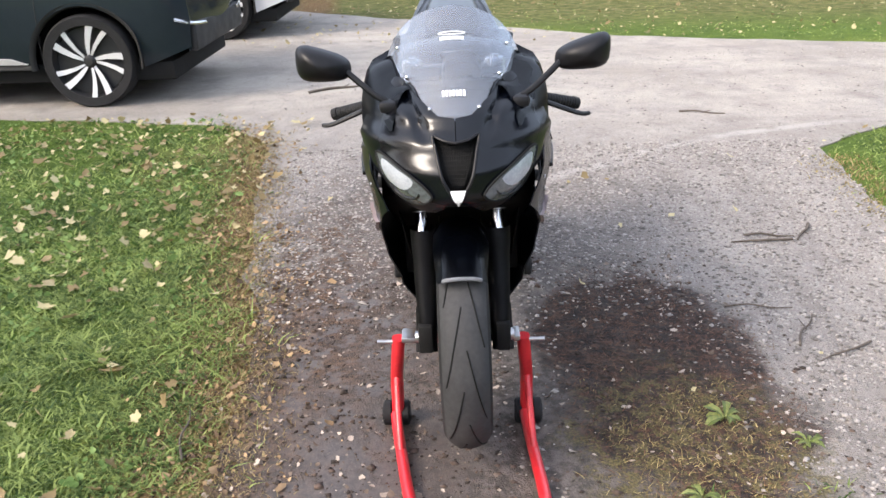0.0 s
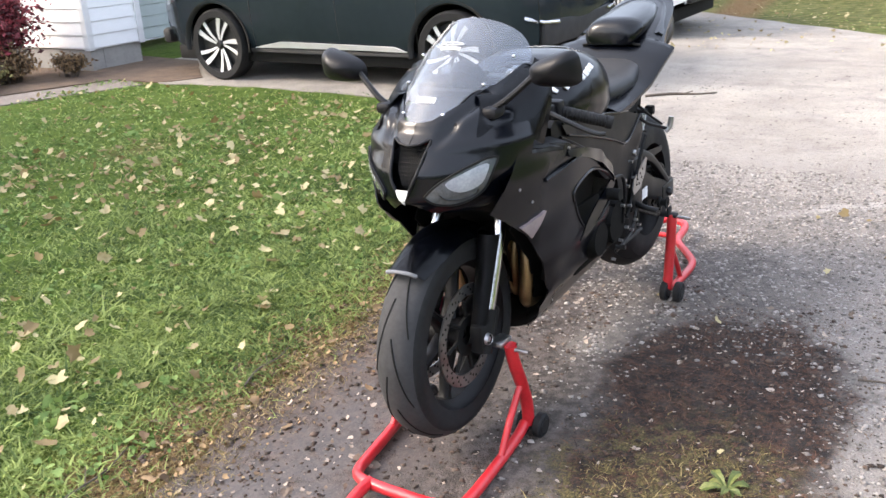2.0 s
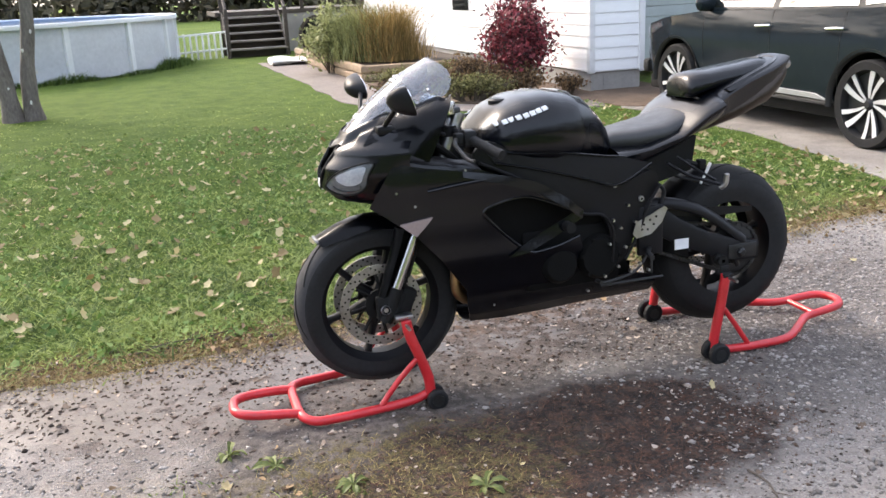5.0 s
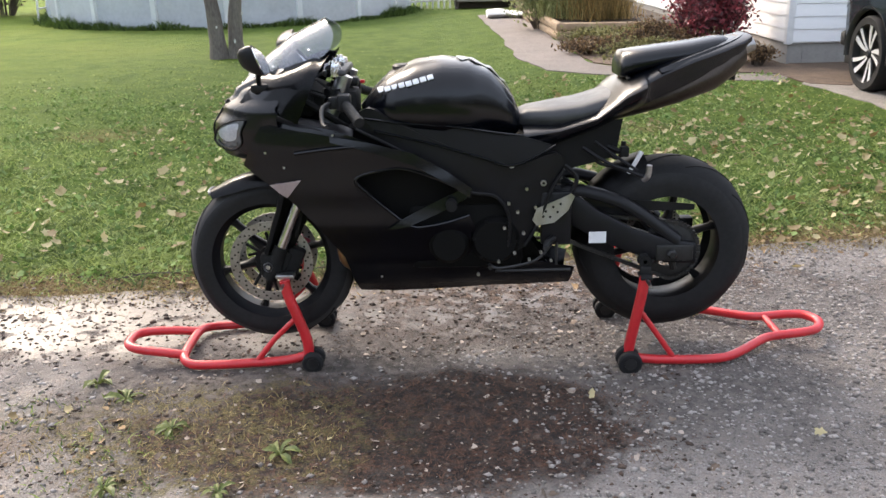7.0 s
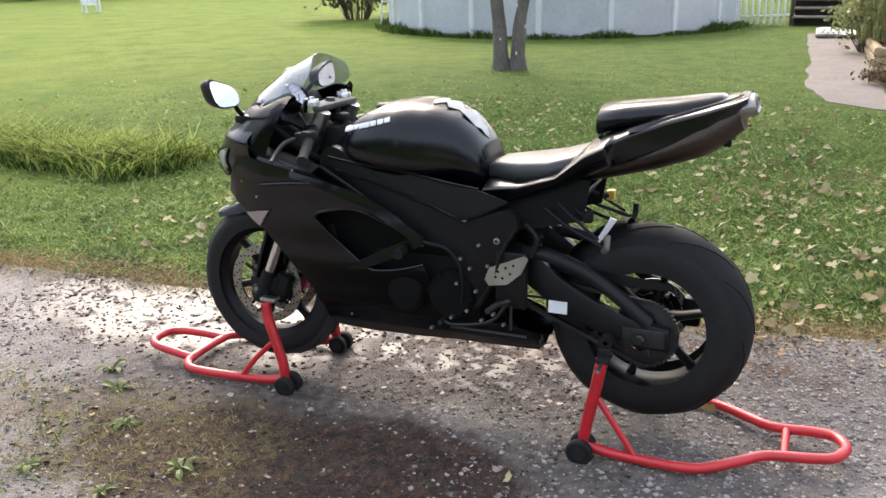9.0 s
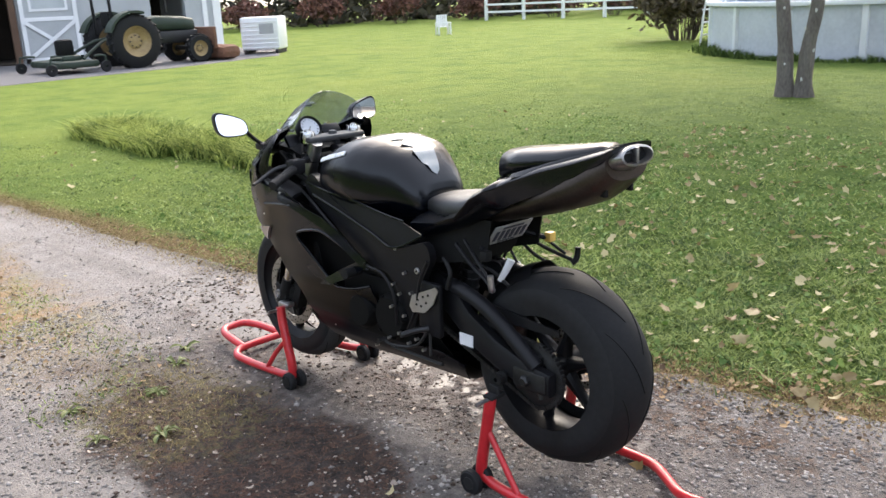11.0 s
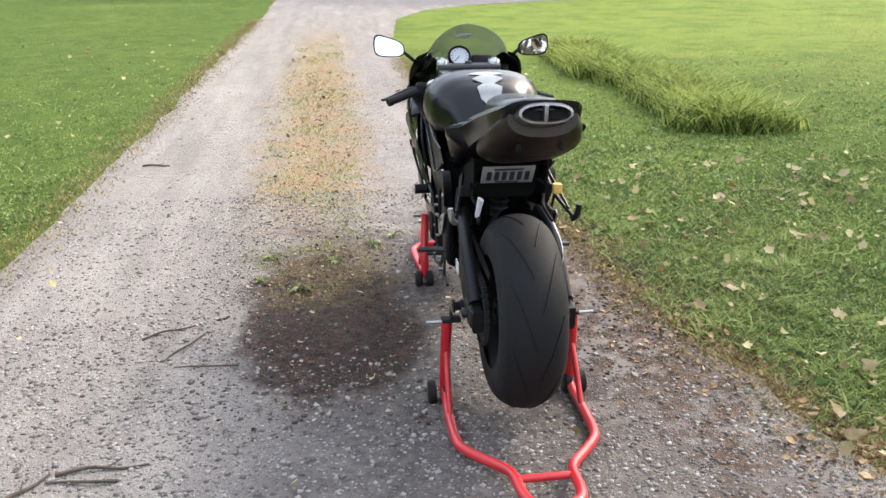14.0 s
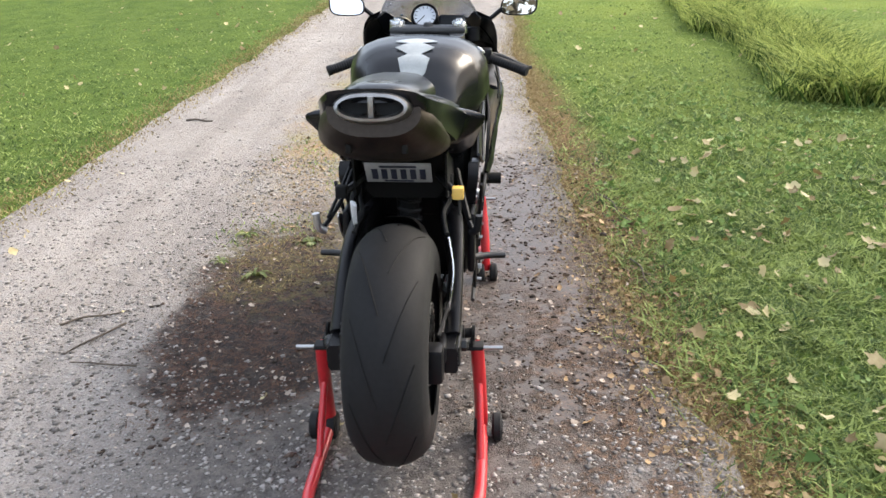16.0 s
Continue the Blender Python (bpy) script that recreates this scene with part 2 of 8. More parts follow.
gold_pipe = mat("heated_pipe", (0.42, 0.30, 0.16), (0.25, 0.16, 0.09), 14, rough=0.35, rough2=0.5, metal=1.0)
mirror_glass = mat("mirror_glass", (0.92, 0.93, 0.94), (0.9, 0.9, 0.92), 2, rough=0.015, metal=1.0)
red_paint = mat("red_paint", (0.62, 0.022, 0.03), (0.42, 0.012, 0.018), 9, rough=0.32, rough2=0.45, coat=0.3, bump=0.12, bscale=90, depth=0.001)
white_vinyl = mat("white_vinyl", (0.75, 0.76, 0.78), (0.62, 0.63, 0.65), 20, rough=0.4)
amber = mat("amber_lens", (0.85, 0.58, 0.16), (0.75, 0.45, 0.10), 30, rough=0.25)
clear_lens = mat("clear_lens", (0.13, 0.145, 0.16), (0.05, 0.058, 0.066), 26, rough=0.10, rough2=0.2, coat=1.0, metal=0.2, distort=1.5)
smoke_lens = mat("smoked_lens", (0.30, 0.24, 0.24), (0.22, 0.17, 0.17), 14, rough=0.12, coat=1.0)
red_lens = mat("red_lens", (0.25, 0.01, 0.012), (0.16, 0.008, 0.01), 10, rough=0.12, coat=1.0)
screen_mat = glass_mat("windscreen_plastic", (0.74, 0.77, 0.81), rough=0.06, clear=0.75, base=0.05, haze=(0.56, 0.59, 0.66))
caliper_pink = mat("caliper_paint", (0.55, 0.09, 0.16), (0.4, 0.05, 0.1), 20, rough=0.4)


# ==== ground
class Nodes:
    """Short forms for node arithmetic."""

    def __init__(self, m):
        self.t = m.node_tree
        self.N, self.L = self.t.nodes, self.t.links
        tc = self.N.new("ShaderNodeTexCoord")
        self.at = tc.outputs["Object"]
        sp = self.N.new("ShaderNodeSeparateXYZ")
        self.L.new(self.at, sp.inputs[0])
        self.x, self.y = sp.outputs[0], sp.outputs[1]

    def put(self, sock, v):
        if isinstance(v, (int, float)):
            sock.default_value = v
        else:
            self.L.new(v, sock)

    def math(self, op, a, b=0.0, c=0.0):
        n = self.N.new("ShaderNodeMath")
        n.operation = op
        for s, v in zip(n.inputs, (a, b, c)):
            self.put(s, v)
        return n.outputs[0]

    def noise(self, scale, detail=4, rough=0.55):
        n = self.N.new("ShaderNodeTexNoise")
        n.inputs["Scale"].default_value, n.inputs["Detail"].default_value, n.inputs["Roughness"].default_value = scale, detail, rough
        self.L.new(self.at, n.inputs["Vector"])
        return n.outputs["Fac"]

    def streaks(self, sx, sy, detail=5):
        """Noise drawn out along the drive."""
        mp, n = self.N.new("ShaderNodeMapping"), self.N.new("ShaderNodeTexNoise")
        mp.inputs["Scale"].default_value = (sx, sy, 1)
        n.inputs["Scale"].default_value, n.inputs["Detail"].default_value = 1.0, detail
        self.L.new(self.at, mp.inputs["Vector"])
        self.L.new(mp.outputs[0], n.inputs["Vector"])
        return n.outputs["Fac"]

    def step(self, v, lo, hi):
        n = self.N.new("ShaderNodeMapRange")
        n.interpolation_type = "SMOOTHSTEP"
        self.put(n.inputs["Value"], v)
        n.inputs["From Min"].default_value, n.inputs["From Max"].default_value = lo, hi
        return n.outputs[0]

    def blob(self, cx, cy, rx, ry, wob=1.0, soft=0.5, ns=1.6):
        u = self.math("MULTIPLY", self.math("SUBTRACT", self.x, cx), 1 / rx)
        v = self.math("MULTIPLY", self.math("SUBTRACT", self.y, cy), 1 / ry)
        d = self.math("SQRT", self.math("ADD", self.math("MULTIPLY", u, u), self.math("MULTIPLY", v, v)))
        d = self.math("MULTIPLY_ADD", self.math("SUBTRACT", self.noise(ns, 6), 0.5), wob * 2, d)
        return self.math("SUBTRACT", 1.0, self.step(d, 1 - soft, 1 + soft))

    def mix(self, f, a, b):
        n = self.N.new("ShaderNodeMix")
        n.data_type = "RGBA"
        self.put(n.inputs[0], f)
        for s, v in ((n.inputs[6], a), (n.inputs[7], b)):
            if isinstance(v, tuple):
                s.default_value = (*v, 1)
            else:
                self.L.new(v, s)
        return n.outputs[2]


gravel_mat = bpy.data.materials.new("gravel_drive")
gravel_mat.use_nodes = True
g = Nodes(gravel_mat)
fine, mid, wide = g.noise(150, 3), g.noise(26, 5, .7), g.noise(1.3, 5)
col = g.mix(g.step(fine, .35, .66), (0.185, 0.168, 0.154), (0.345, 0.315, 0.290))
col = g.mix(g.step(mid, .4, .68), col, (0.268, 0.234, 0.208))
col = g.mix(g.math("MULTIPLY", g.step(g.noise(5.5, 6, .65), .42, .66), .55), col, (0.17, 0.15, 0.14))
# dusty pale ground on the cross drive and in the wheel track
pale = g.math("MAXIMUM", g.step(g.x, 1.6, 4.2), g.math("MULTIPLY", g.blob(-4.0, -1.75, 7.5, .55, .6, .7), .35))
col = g.mix(g.math("MULTIPLY", pale, g.step(g.noise(3.0, 5), .25, .6)), col, g.mix(g.step(g.noise(.7, 5, .6), .38, .62), (0.300, 0.268, 0.232), (0.385, 0.350, 0.305)))
# rolled streaks along the tracks
cross = g.step(g.x, 1.8, 3.2)
along = g.math("SUBTRACT", 1.0, cross)
col = g.mix(g.math("MULTIPLY", g.math("MULTIPLY", g.step(g.streaks(.35, 5.0), .44, .64), .38), along), col, (0.160, 0.140, 0.124))
col = g.mix(g.math("MULTIPLY", g.math("MULTIPLY", g.step(g.streaks(.5, 3.2, 6), .52, .68), .40), along), col, (0.375, 0.342, 0.310))
# and across, where the cars turn in
col = g.mix(g.math("MULTIPLY", g.math("MULTIPLY", g.step(g.streaks(2.2, .30, 6), .46, .66), .34), cross), col, (0.205, 0.182, 0.160))
col = g.mix(g.math("MULTIPLY", g.math("MULTIPLY", g.step(g.noise(1.7, 6, .7), .50, .64), .40), cross), col, (0.400, 0.362, 0.318))
# dark gaps between the stones
col = g.mix(g.math("MULTIPLY", g.step(g.noise(48, 4, .7), .51, .63), .40), col, (0.120, 0.105, 0.094))
# darker yard before the barn
col = g.mix(g.math("MULTIPLY", g.blob(-24, 7, 6.5, 9, .2, .3), .8), col, (0.13, 0.13, 0.14))
# damp darker gravel along the lawn side
damp = g.blob(.55, .36, 1.7, .40, .7, .5, 2.4)
col = g.mix(g.math("MULTIPLY", damp, .7), col, g.mix(g.step(mid, .35, .65), (0.085, 0.073, 0.068), (0.19, 0.172, 0.163)))
# bare brown earth round the front wheel
dirt = g.blob(-.85, .36, 1.50, .56, .6, .25, 2.4)
soil = g.mix(g.step(g.noise(34, 5, .75), .38, .62), (0.018, 0.011, 0.008), (0.086, 0.058, 0.045))
col = g.mix(g.math("MULTIPLY", dirt, .88), col, g.mix(g.math("MULTIPLY", g.step(g.noise(110, 3, .7), .52, .66), .6), soil, (0.165, 0.130, 0.112)))
# mask for darker brown ground beside and below the machine
worn = g.math("MAXIMUM", g.blob(-.48, -.48, 1.05, .54, .7, .32, 3.2), g.math("MULTIPLY", g.blob(.70, -.22, .80, .62, .7, .5, 3.0), .80))
worn = g.math("MAXIMUM", worn, g.math("MULTIPLY", g.blob(1.25, -.15, .95, .85, .7, .5, 2.5), .45))
col = g.mix(g.math("MULTIPLY", worn, .88), col, g.mix(g.step(mid, .38, .62), (0.032, 0.025, 0.021), (0.118, 0.098, 0.086)))
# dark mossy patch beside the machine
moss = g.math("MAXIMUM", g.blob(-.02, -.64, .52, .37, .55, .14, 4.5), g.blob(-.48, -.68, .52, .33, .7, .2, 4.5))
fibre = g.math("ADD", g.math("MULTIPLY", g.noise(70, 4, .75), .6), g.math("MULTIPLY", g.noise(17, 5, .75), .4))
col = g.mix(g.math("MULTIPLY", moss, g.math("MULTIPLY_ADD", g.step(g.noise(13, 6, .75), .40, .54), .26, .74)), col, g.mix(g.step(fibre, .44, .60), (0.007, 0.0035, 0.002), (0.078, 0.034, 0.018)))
# scattered olive growth in and before it
olive = g.math("MULTIPLY", g.blob(-.80, -.66, .50, .34, .8, .3, 4), g.step(g.noise(21, 5, .75), .43, .58))
col = g.mix(g.math("MULTIPLY", olive, .85), col, g.mix(g.step(fine, .4, .6), (0.050, 0.042, 0.012), (0.150, 0.122, 0.040)))
# worn grass strip between the tracks
strip = g.math("MULTIPLY", g.math("SUBTRACT", 1.0, g.step(g.math("ABSOLUTE", g.math("ADD", g.math("ADD", g.y, .74), g.math("ADD", g.math("MULTIPLY", g.math("SUBTRACT", wide, .5), .6), g.math("MULTIPLY", g.math("SUBTRACT", g.noise(3.5, 5, .7), .5), .7)))), .10, .60)), g.math("SUBTRACT", 1.0, g.step(g.x, -2.6, -1.0)))
strip = g.math("MULTIPLY", strip, g.step(g.x, -16, -8))
col = g.mix(g.math("MULTIPLY", strip, g.step(mid, .25, .6)), col, g.mix(g.step(g.noise(2.2, 4), .4, .62), (0.300, 0.185, 0.085), (0.235, 0.195, 0.080)))
# pale curved wheel track on the cross drive
tx_, ty_ = g.math("ADD", g.x, 1.25), g.math("ADD", g.y, 3.65)
arc_ = g.math("SQRT", g.math("ADD", g.math("MULTIPLY", tx_, tx_), g.math("MULTIPLY", ty_, ty_)))
arc_ = g.math("ADD", arc_, g.math("MULTIPLY", g.math("SUBTRACT", g.noise(1.8, 3), .5), .16))
rut = g.math("SUBTRACT", 1.0, g.step(g.math("ABSOLUTE", g.math("SUBTRACT", arc_, 4.40)), .015, .075))
rut = g.math("MULTIPLY", g.math("MULTIPLY", rut, g.step(g.x, 1.5, 2.0)), g.math("MULTIPLY", g.step(g.y, -3.2, -2.2), g.step(g.noise(7, 4), .3, .55)))
col = g.mix(g.math("MULTIPLY", rut, .5), col, (0.45, 0.418, 0.39))
# brown litter on the lawn margin
rim = g.math("MULTIPLY", g.blob(.25, .62, 1.35, .24, .9, .5, 4), g.step(g.noise(9, 6, .75), .38, .56))
col = g.mix(g.math("MULTIPLY", rim, .92), col, g.mix(g.step(fibre, .42, .6), (0.024, 0.014, 0.009), (0.150, 0.085, 0.048)))
wet = g.math("MULTIPLY", g.blob(-1.35, .26, 1.05, .36, .8, .4, 2.5), g.step(g.noise(9, 5, .65), .32, .48))
wet2 = g.math("MAXIMUM", wet, g.math("MULTIPLY", g.blob(-.2, .36, 1.1, .30, .8, .5, 3), g.step(g.noise(12, 5), .47, .58)))
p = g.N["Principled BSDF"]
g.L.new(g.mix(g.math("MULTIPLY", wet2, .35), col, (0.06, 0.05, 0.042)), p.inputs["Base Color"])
g.L.new(g.math("SUBTRACT", .92, g.math("MULTIPLY", wet2, .52)), p.inputs["Roughness"])
bp = g.N.new("ShaderNodeBump")
bp.inputs["Distance"].default_value = 0.012
g.L.new(g.math("ADD", fine, g.math("MULTIPLY", mid, 1.6)), bp.inputs["Height"])
g.L.new(g.math("SUBTRACT", .85, g.math("MULTIPLY", wet2, .72)), bp.inputs["Strength"])
g.L.new(bp.outputs[0], p.inputs["Normal"])

lawn_mat = bpy.data.materials.new("lawn_turf")
lawn_mat.use_nodes = True
g = Nodes(lawn_mat)
fine, mid, wide = g.noise(55, 4, .7), g.noise(7, 5, .65), g.noise(.45, 5)
tuft = g.noise(2.6, 6, .72)
col = g.mix(g.step(fine, .3, .7), (0.054, 0.092, 0.019), (0.158, 0.226, 0.045))
col = g.mix(g.math("MULTIPLY", g.step(mid, .45, .75), .5), col, (0.175, 0.232, 0.046))
col = g.mix(g.math("MULTIPLY", g.step(tuft, .44, .60), .55), col, (0.052, 0.098, 0.017))
col = g.mix(g.math("MULTIPLY", g.step(g.noise(19, 4, .7), .5, .66), .45), col, (0.045, 0.082, 0.015))
# sunlit look of the open side towards the barn, painted in as yellow-green with patches
sunlit = g.step(g.math("ADD", g.x, g.math("MULTIPLY", g.math("SUBTRACT", wide, .5), 9.0)), -2.5, -11.0)
sunlit = g.math("MULTIPLY", sunlit, g.step(g.y, -1.0, 2.0))
col = g.mix(g.math("MULTIPLY", sunlit, .48), col, g.mix(g.step(g.noise(1.1, 6, .7), .40, .64), (0.310, 0.380, 0.076), (0.180, 0.260, 0.050)))
col = g.mix(g.math("MULTIPLY", g.step(g.noise(.22, 5), .52, .66), .30), col, (0.235, 0.270, 0.060))
# leaf-strewn dry verge beyond the cross drive
verge = g.math("MULTIPLY", g.step(g.math("ADD", g.x, g.math("MULTIPLY", g.math("SUBTRACT", mid, .5), 2.0)), 7.0, 9.5), g.math("SUBTRACT", 1.0, g.step(g.y, 7.0, 9.0)))
col = g.mix(g.math("MULTIPLY", verge, .62), col, g.mix(g.step(g.noise(6, 5, .7), .4, .6), (0.230, 0.185, 0.090), (0.085, 0.078, 0.034)))
# thin brown margin along the drive
edge = g.math("SUBTRACT", 1.0, g.step(g.math("ABSOLUTE", g.math("SUBTRACT", g.y, g.math("MULTIPLY_ADD", g.x, .115, .82))), .14, .48))
edge = g.math("MULTIPLY", edge, g.step(g.math("ADD", mid, tuft), .66, .95))
col = g.mix(edge, col, g.mix(g.step(fine, .4, .6), (0.100, 0.062, 0.034), (0.255, 0.170, 0.082)))
for cx, cy, r in ((-2.9, 4.3, .45), (1.55, 4.1, .3), (2.4, 1.55, .6)):
    col = g.mix(g.math("MULTIPLY", g.blob(cx, cy, r, r * .6, .8, .5, 3), .45), col, (0.21, 0.15, 0.07))
p = g.N["Principled BSDF"]
g.L.new(col, p.inputs["Base Color"])
p.inputs["Roughness"].default_value = 0.9
p.inputs["Specular IOR Level"].default_value = 0.1
bp = g.N.new("ShaderNodeBump")
bp.inputs["Distance"].default_value, bp.inputs["Strength"].default_value = 0.045, 0.9
g.L.new(g.math("ADD", fine, mid), bp.inputs["Height"])
g.L.new(bp.outputs[0], p.inputs["Normal"])

bm = bmesh.new()
bmesh.ops.create_grid(bm, x_segments=40, y_segments=40, size=300)
solid("ground", bm, lawn_mat, "mown autumn lawn reaching to the woods", "lawn", kind="structure")


def ragged(pts, amp=0.07, step=0.18):
    """An outline with uneven, worn edges."""
    out = []
    for a, b in zip(pts, pts[1:] + pts[:1]):
        a, b = Vector((*a, 0)), Vector((*b, 0))
        n = max(1, min(120, int((b - a).length / step)))
        side = Vector((-(b - a).y, (b - a).x, 0)).normalized()
        for k in range(n):
            q = a.lerp(b, k / n)
            w = amp * (noise.noise(q * 1.7) + .6 * noise.noise(q * 5.1)) * (1 if k else .5)
            out.append((q.x + side.x * w, q.y + side.y * w))
    return out


DRIVE = [(-30, -2.0), (-17, -2.0), (-5.3, -2.2), (-.5, -2.3), (1.2, -2.1), (2.4, -2.2), (3.0, -3.0), (3.4, -8), (3.6, -26), (8.5, -26), (6.6, -8), (6.2, -4.3), (7.1, -1.85), (10.3, 2.3), (15, 7.4), (4.9, 7.5), (3.7, 6.2), (3.85, 5.0), (3.75, 3.5),
         (3.35, 1.6), (2.8, 1.25), (1.4, 1.02), (0, .77), (-1.3, .62), (-2.2, .55), (-5.7, .32), (-11, .4), (-15, .75), (-17.2, 1.5), (-18.5, 2.7), (-19.2, 4.6), (-19.6, 9), (-20.6, 13.2), (-24, 15.6), (-30, 15.8)]
bm = bmesh.new()
panel(bm, ragged(DRIVE), lambda u, v: (u, v, .008), .02, 4.0, (0, 0, -1))
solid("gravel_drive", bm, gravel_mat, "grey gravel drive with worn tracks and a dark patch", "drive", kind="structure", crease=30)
walk_mat = mat("pebble_walk", (0.245, 0.210, 0.188), (0.150, 0.126, 0.112), 2.2, rough=0.9, bump=0.8, bscale=90, depth=0.012, fine=0.6)
bm = bmesh.new()
panel(bm, ragged([(.75, 17), (.92, 12), (.95, 8.9), (1.2, 7.7), (2.1, 7.0), (3.6, 6.35), (3.75, 6.9), (2.4, 7.45), (1.85, 8.2), (1.75, 9.5), (1.75, 17)], .05), lambda u, v: (u, v, .010), .02, 2.0, (0, 0, -1))
solid("pebble_walk", bm, walk_mat, "pinkish pebble garden walk beside the lawn", "path", kind="structure", crease=30)
bm = bmesh.new()
panel(bm, ragged([(1.85, 8.3), (2.4, 7.55), (3.7, 6.98), (3.78, 6.2), (4.1, 6.0), (5.0, 7.0), (5.2, 8.6), (4.9, 8.8), (4.09, 7.72), (4.07, 11.1), (1.8, 11.1)], .05), lambda u, v: (u, v, .014), .02, 2.0, (0, 0, -1))
solid("planting_bed", bm, mat("bed_earth", (0.16, 0.11, 0.075), (0.075, 0.05, 0.035), 5, rough=0.95, bump=0.8, bscale=40, depth=0.02), "bare brown planting bed before the house", "flower bed", kind="structure", crease=30)


# ==== motorcycle, nose towards -X, on its paddock stands
FX, FZ, FR = -0.702, 0.370, 0.303
RX, RZ, RR = 0.715, 0.402, 0.316
engine_black = mat("engine_black", (0.0035, 0.0035, 0.0035), (0.002, 0.002, 0.002), 12, rough=0.7, spec=0.15, bump=0.3, bscale=120, depth=0.001)
reflector_mat = mat("reflector_bowl", (0.46, 0.49, 0.54), (0.22, 0.24, 0.27), 18, rough=0.25, coat=1.0)
disc_steel = mat("disc_steel", (0.46, 0.45, 0.44), (0.26, 0.25, 0.245), 25, rough=0.35, rough2=0.5, metal=1.0)
bike = thing("motorcycle", "black fully faired sport motorcycle held upright on two red stands", "motorcycle")


def wheel(name, x, z, r, half, rim_r, discs):
    c = (x, 0, z)
    # cast rim with hub and spokes
    bm = bmesh.new()
    rh = half * 0.90
    lathe(bm, [(rim_r, -rh), (rim_r + 0.008, -rh), (rim_r + 0.008, -rh + 0.012), (rim_r - 0.016, -rh * 0.5), (rim_r - 0.016, rh * 0.5),
               (rim_r + 0.008, rh - 0.012), (rim_r + 0.008, rh), (rim_r, rh), (rim_r - 0.004, rh - 0.014), (rim_r - 0.028, rh * 0.45),
               (rim_r - 0.028, -rh * 0.45), (rim_r - 0.004, -rh + 0.014)], c, seg=56, closed=True)
    lathe(bm, [(0.014, -half * 0.75), (0.042, -half * 0.75), (0.046, -half * 0.3), (0.046, half * 0.3), (0.042, half * 0.75), (0.014, half * 0.75)], c, seg=24)
    w = part(name, bm, satin_black, bike, "black cast six-spoke wheel")
    for k in range(6):
        bm = bmesh.new()
        a = radians(60 * k + 12)
        d, s = Vector((math.cos(a), 0, math.sin(a))), Vector((-math.sin(a), 0, math.cos(a)))
        o = Vector(c)
        rings = []
        for q, ww, h in ((0.035, 0.024, 0.026), (rim_r * 0.45, 0.013, 0.020), (rim_r * 0.8, 0.011, 0.017), (rim_r - 0.018, 0.018, 0.022)):
            b = o + d * q + s * 0.012 * (q / rim_r)
            rings.append([b + s * ww * u + Vector((0, h * v, 0)) for u, v in ((-1, -.6), (-.5, -1), (.5, -1), (1, -.6), (1, .6), (.5, 1), (-.5, 1), (-1, .6))])
        loft(bm, rings)
        part("spoke", bm, satin_black, w)
    # tyre, rounded across
    bm = bmesh.new()
    prof = []
    for k in range(-12, 13):
        a = radians(k * 9.0)
        prof.append((r - half * 0.82 * (1 - math.cos(a)) - (0.018 if abs(k) == 12 else 0), half * math.sin(min(max(a, -1.7), 1.7)) * (0.97 if abs(k) == 12 else 1)))
    prof += [(rim_r + 0.006, half * 0.88), (rim_r + 0.004, 0), (rim_r + 0.006, -half * 0.88)]
    lathe(bm, prof, c, seg=72, closed=True)
    ty = part("tyre", bm, [rubber, tread_worn if half < .08 else tread_grey], w, "worn black road tyre")
    for f in ty.data.polygons:
        rr = math.hypot(f.center.x - x, f.center.z - z)
        f.material_index = 1 if rr > r - half * .42 else 0
    # moulded grooves, sunk edges shown as thin dark ribs
    bm = bmesh.new()
    for k in range(9):
        for sgn in (-1, 1):
            pts = []
            for q in range(7):
                a = radians(k * 40 + (20 if sgn > 0 else 0) + q * 6.5)
                off = sgn * half * (0.08 + 0.11 * q)
                ang = math.asin(min(0.98, off / half * sgn)) * sgn
                rr = r - half * 0.82 * (1 - math.cos(ang)) + 0.0006
                pts.append((x + rr * math.cos(a), half * math.sin(ang), z + rr * math.sin(a)))
            tube(bm, pts, 0.0022, 5, 2)
    part("tread_groove", bm, matt_black, ty)
    # white valve-side rim stripe catches light
    bm = bmesh.new()
    for sgn in (-1, 1):
        lathe(bm, [(rim_r - 0.004, sgn * (rh + 0.001)), (rim_r + 0.006, sgn * (rh + 0.0025))], c, seg=56)
    part("rim_edge", bm, alloy if half > .08 else dark_metal, w, "bare rim lip")
    for sgn, dr in discs:
        y = sgn * (half * 0.75 + 0.012)
        bm = bmesh.new()
        lathe(bm, [(dr * 0.78, y - 0.0025), (dr, y - 0.0025), (dr, y + 0.0025), (dr * 0.78, y + 0.0025)], c, seg=60, closed=True)
        dsk = part("brake_disc", bm, disc_steel, w, "drilled steel brake disc")
        bm = bmesh.new()
        for k in range(60):
            a = 2 * math.pi * k / 60
            rr = dr * (0.82 + 0.13 * (k % 3) / 2)
            rod(bm, (x + rr * math.cos(a), y - 0.0032, z + rr * math.sin(a)), (x + rr * math.cos(a), y + 0.0032, z + rr * math.sin(a)), 0.0040, seg=6)
        part("disc_drilling", bm, matt_black, dsk)
        bm = bmesh.new()
        lathe(bm, [(0.03, y - 0.004), (0.06, y - 0.004), (0.06, y + 0.004), (0.03, y + 0.004)], c, seg=24, closed=True)
        part("disc_carrier", bm, matt_black, dsk)
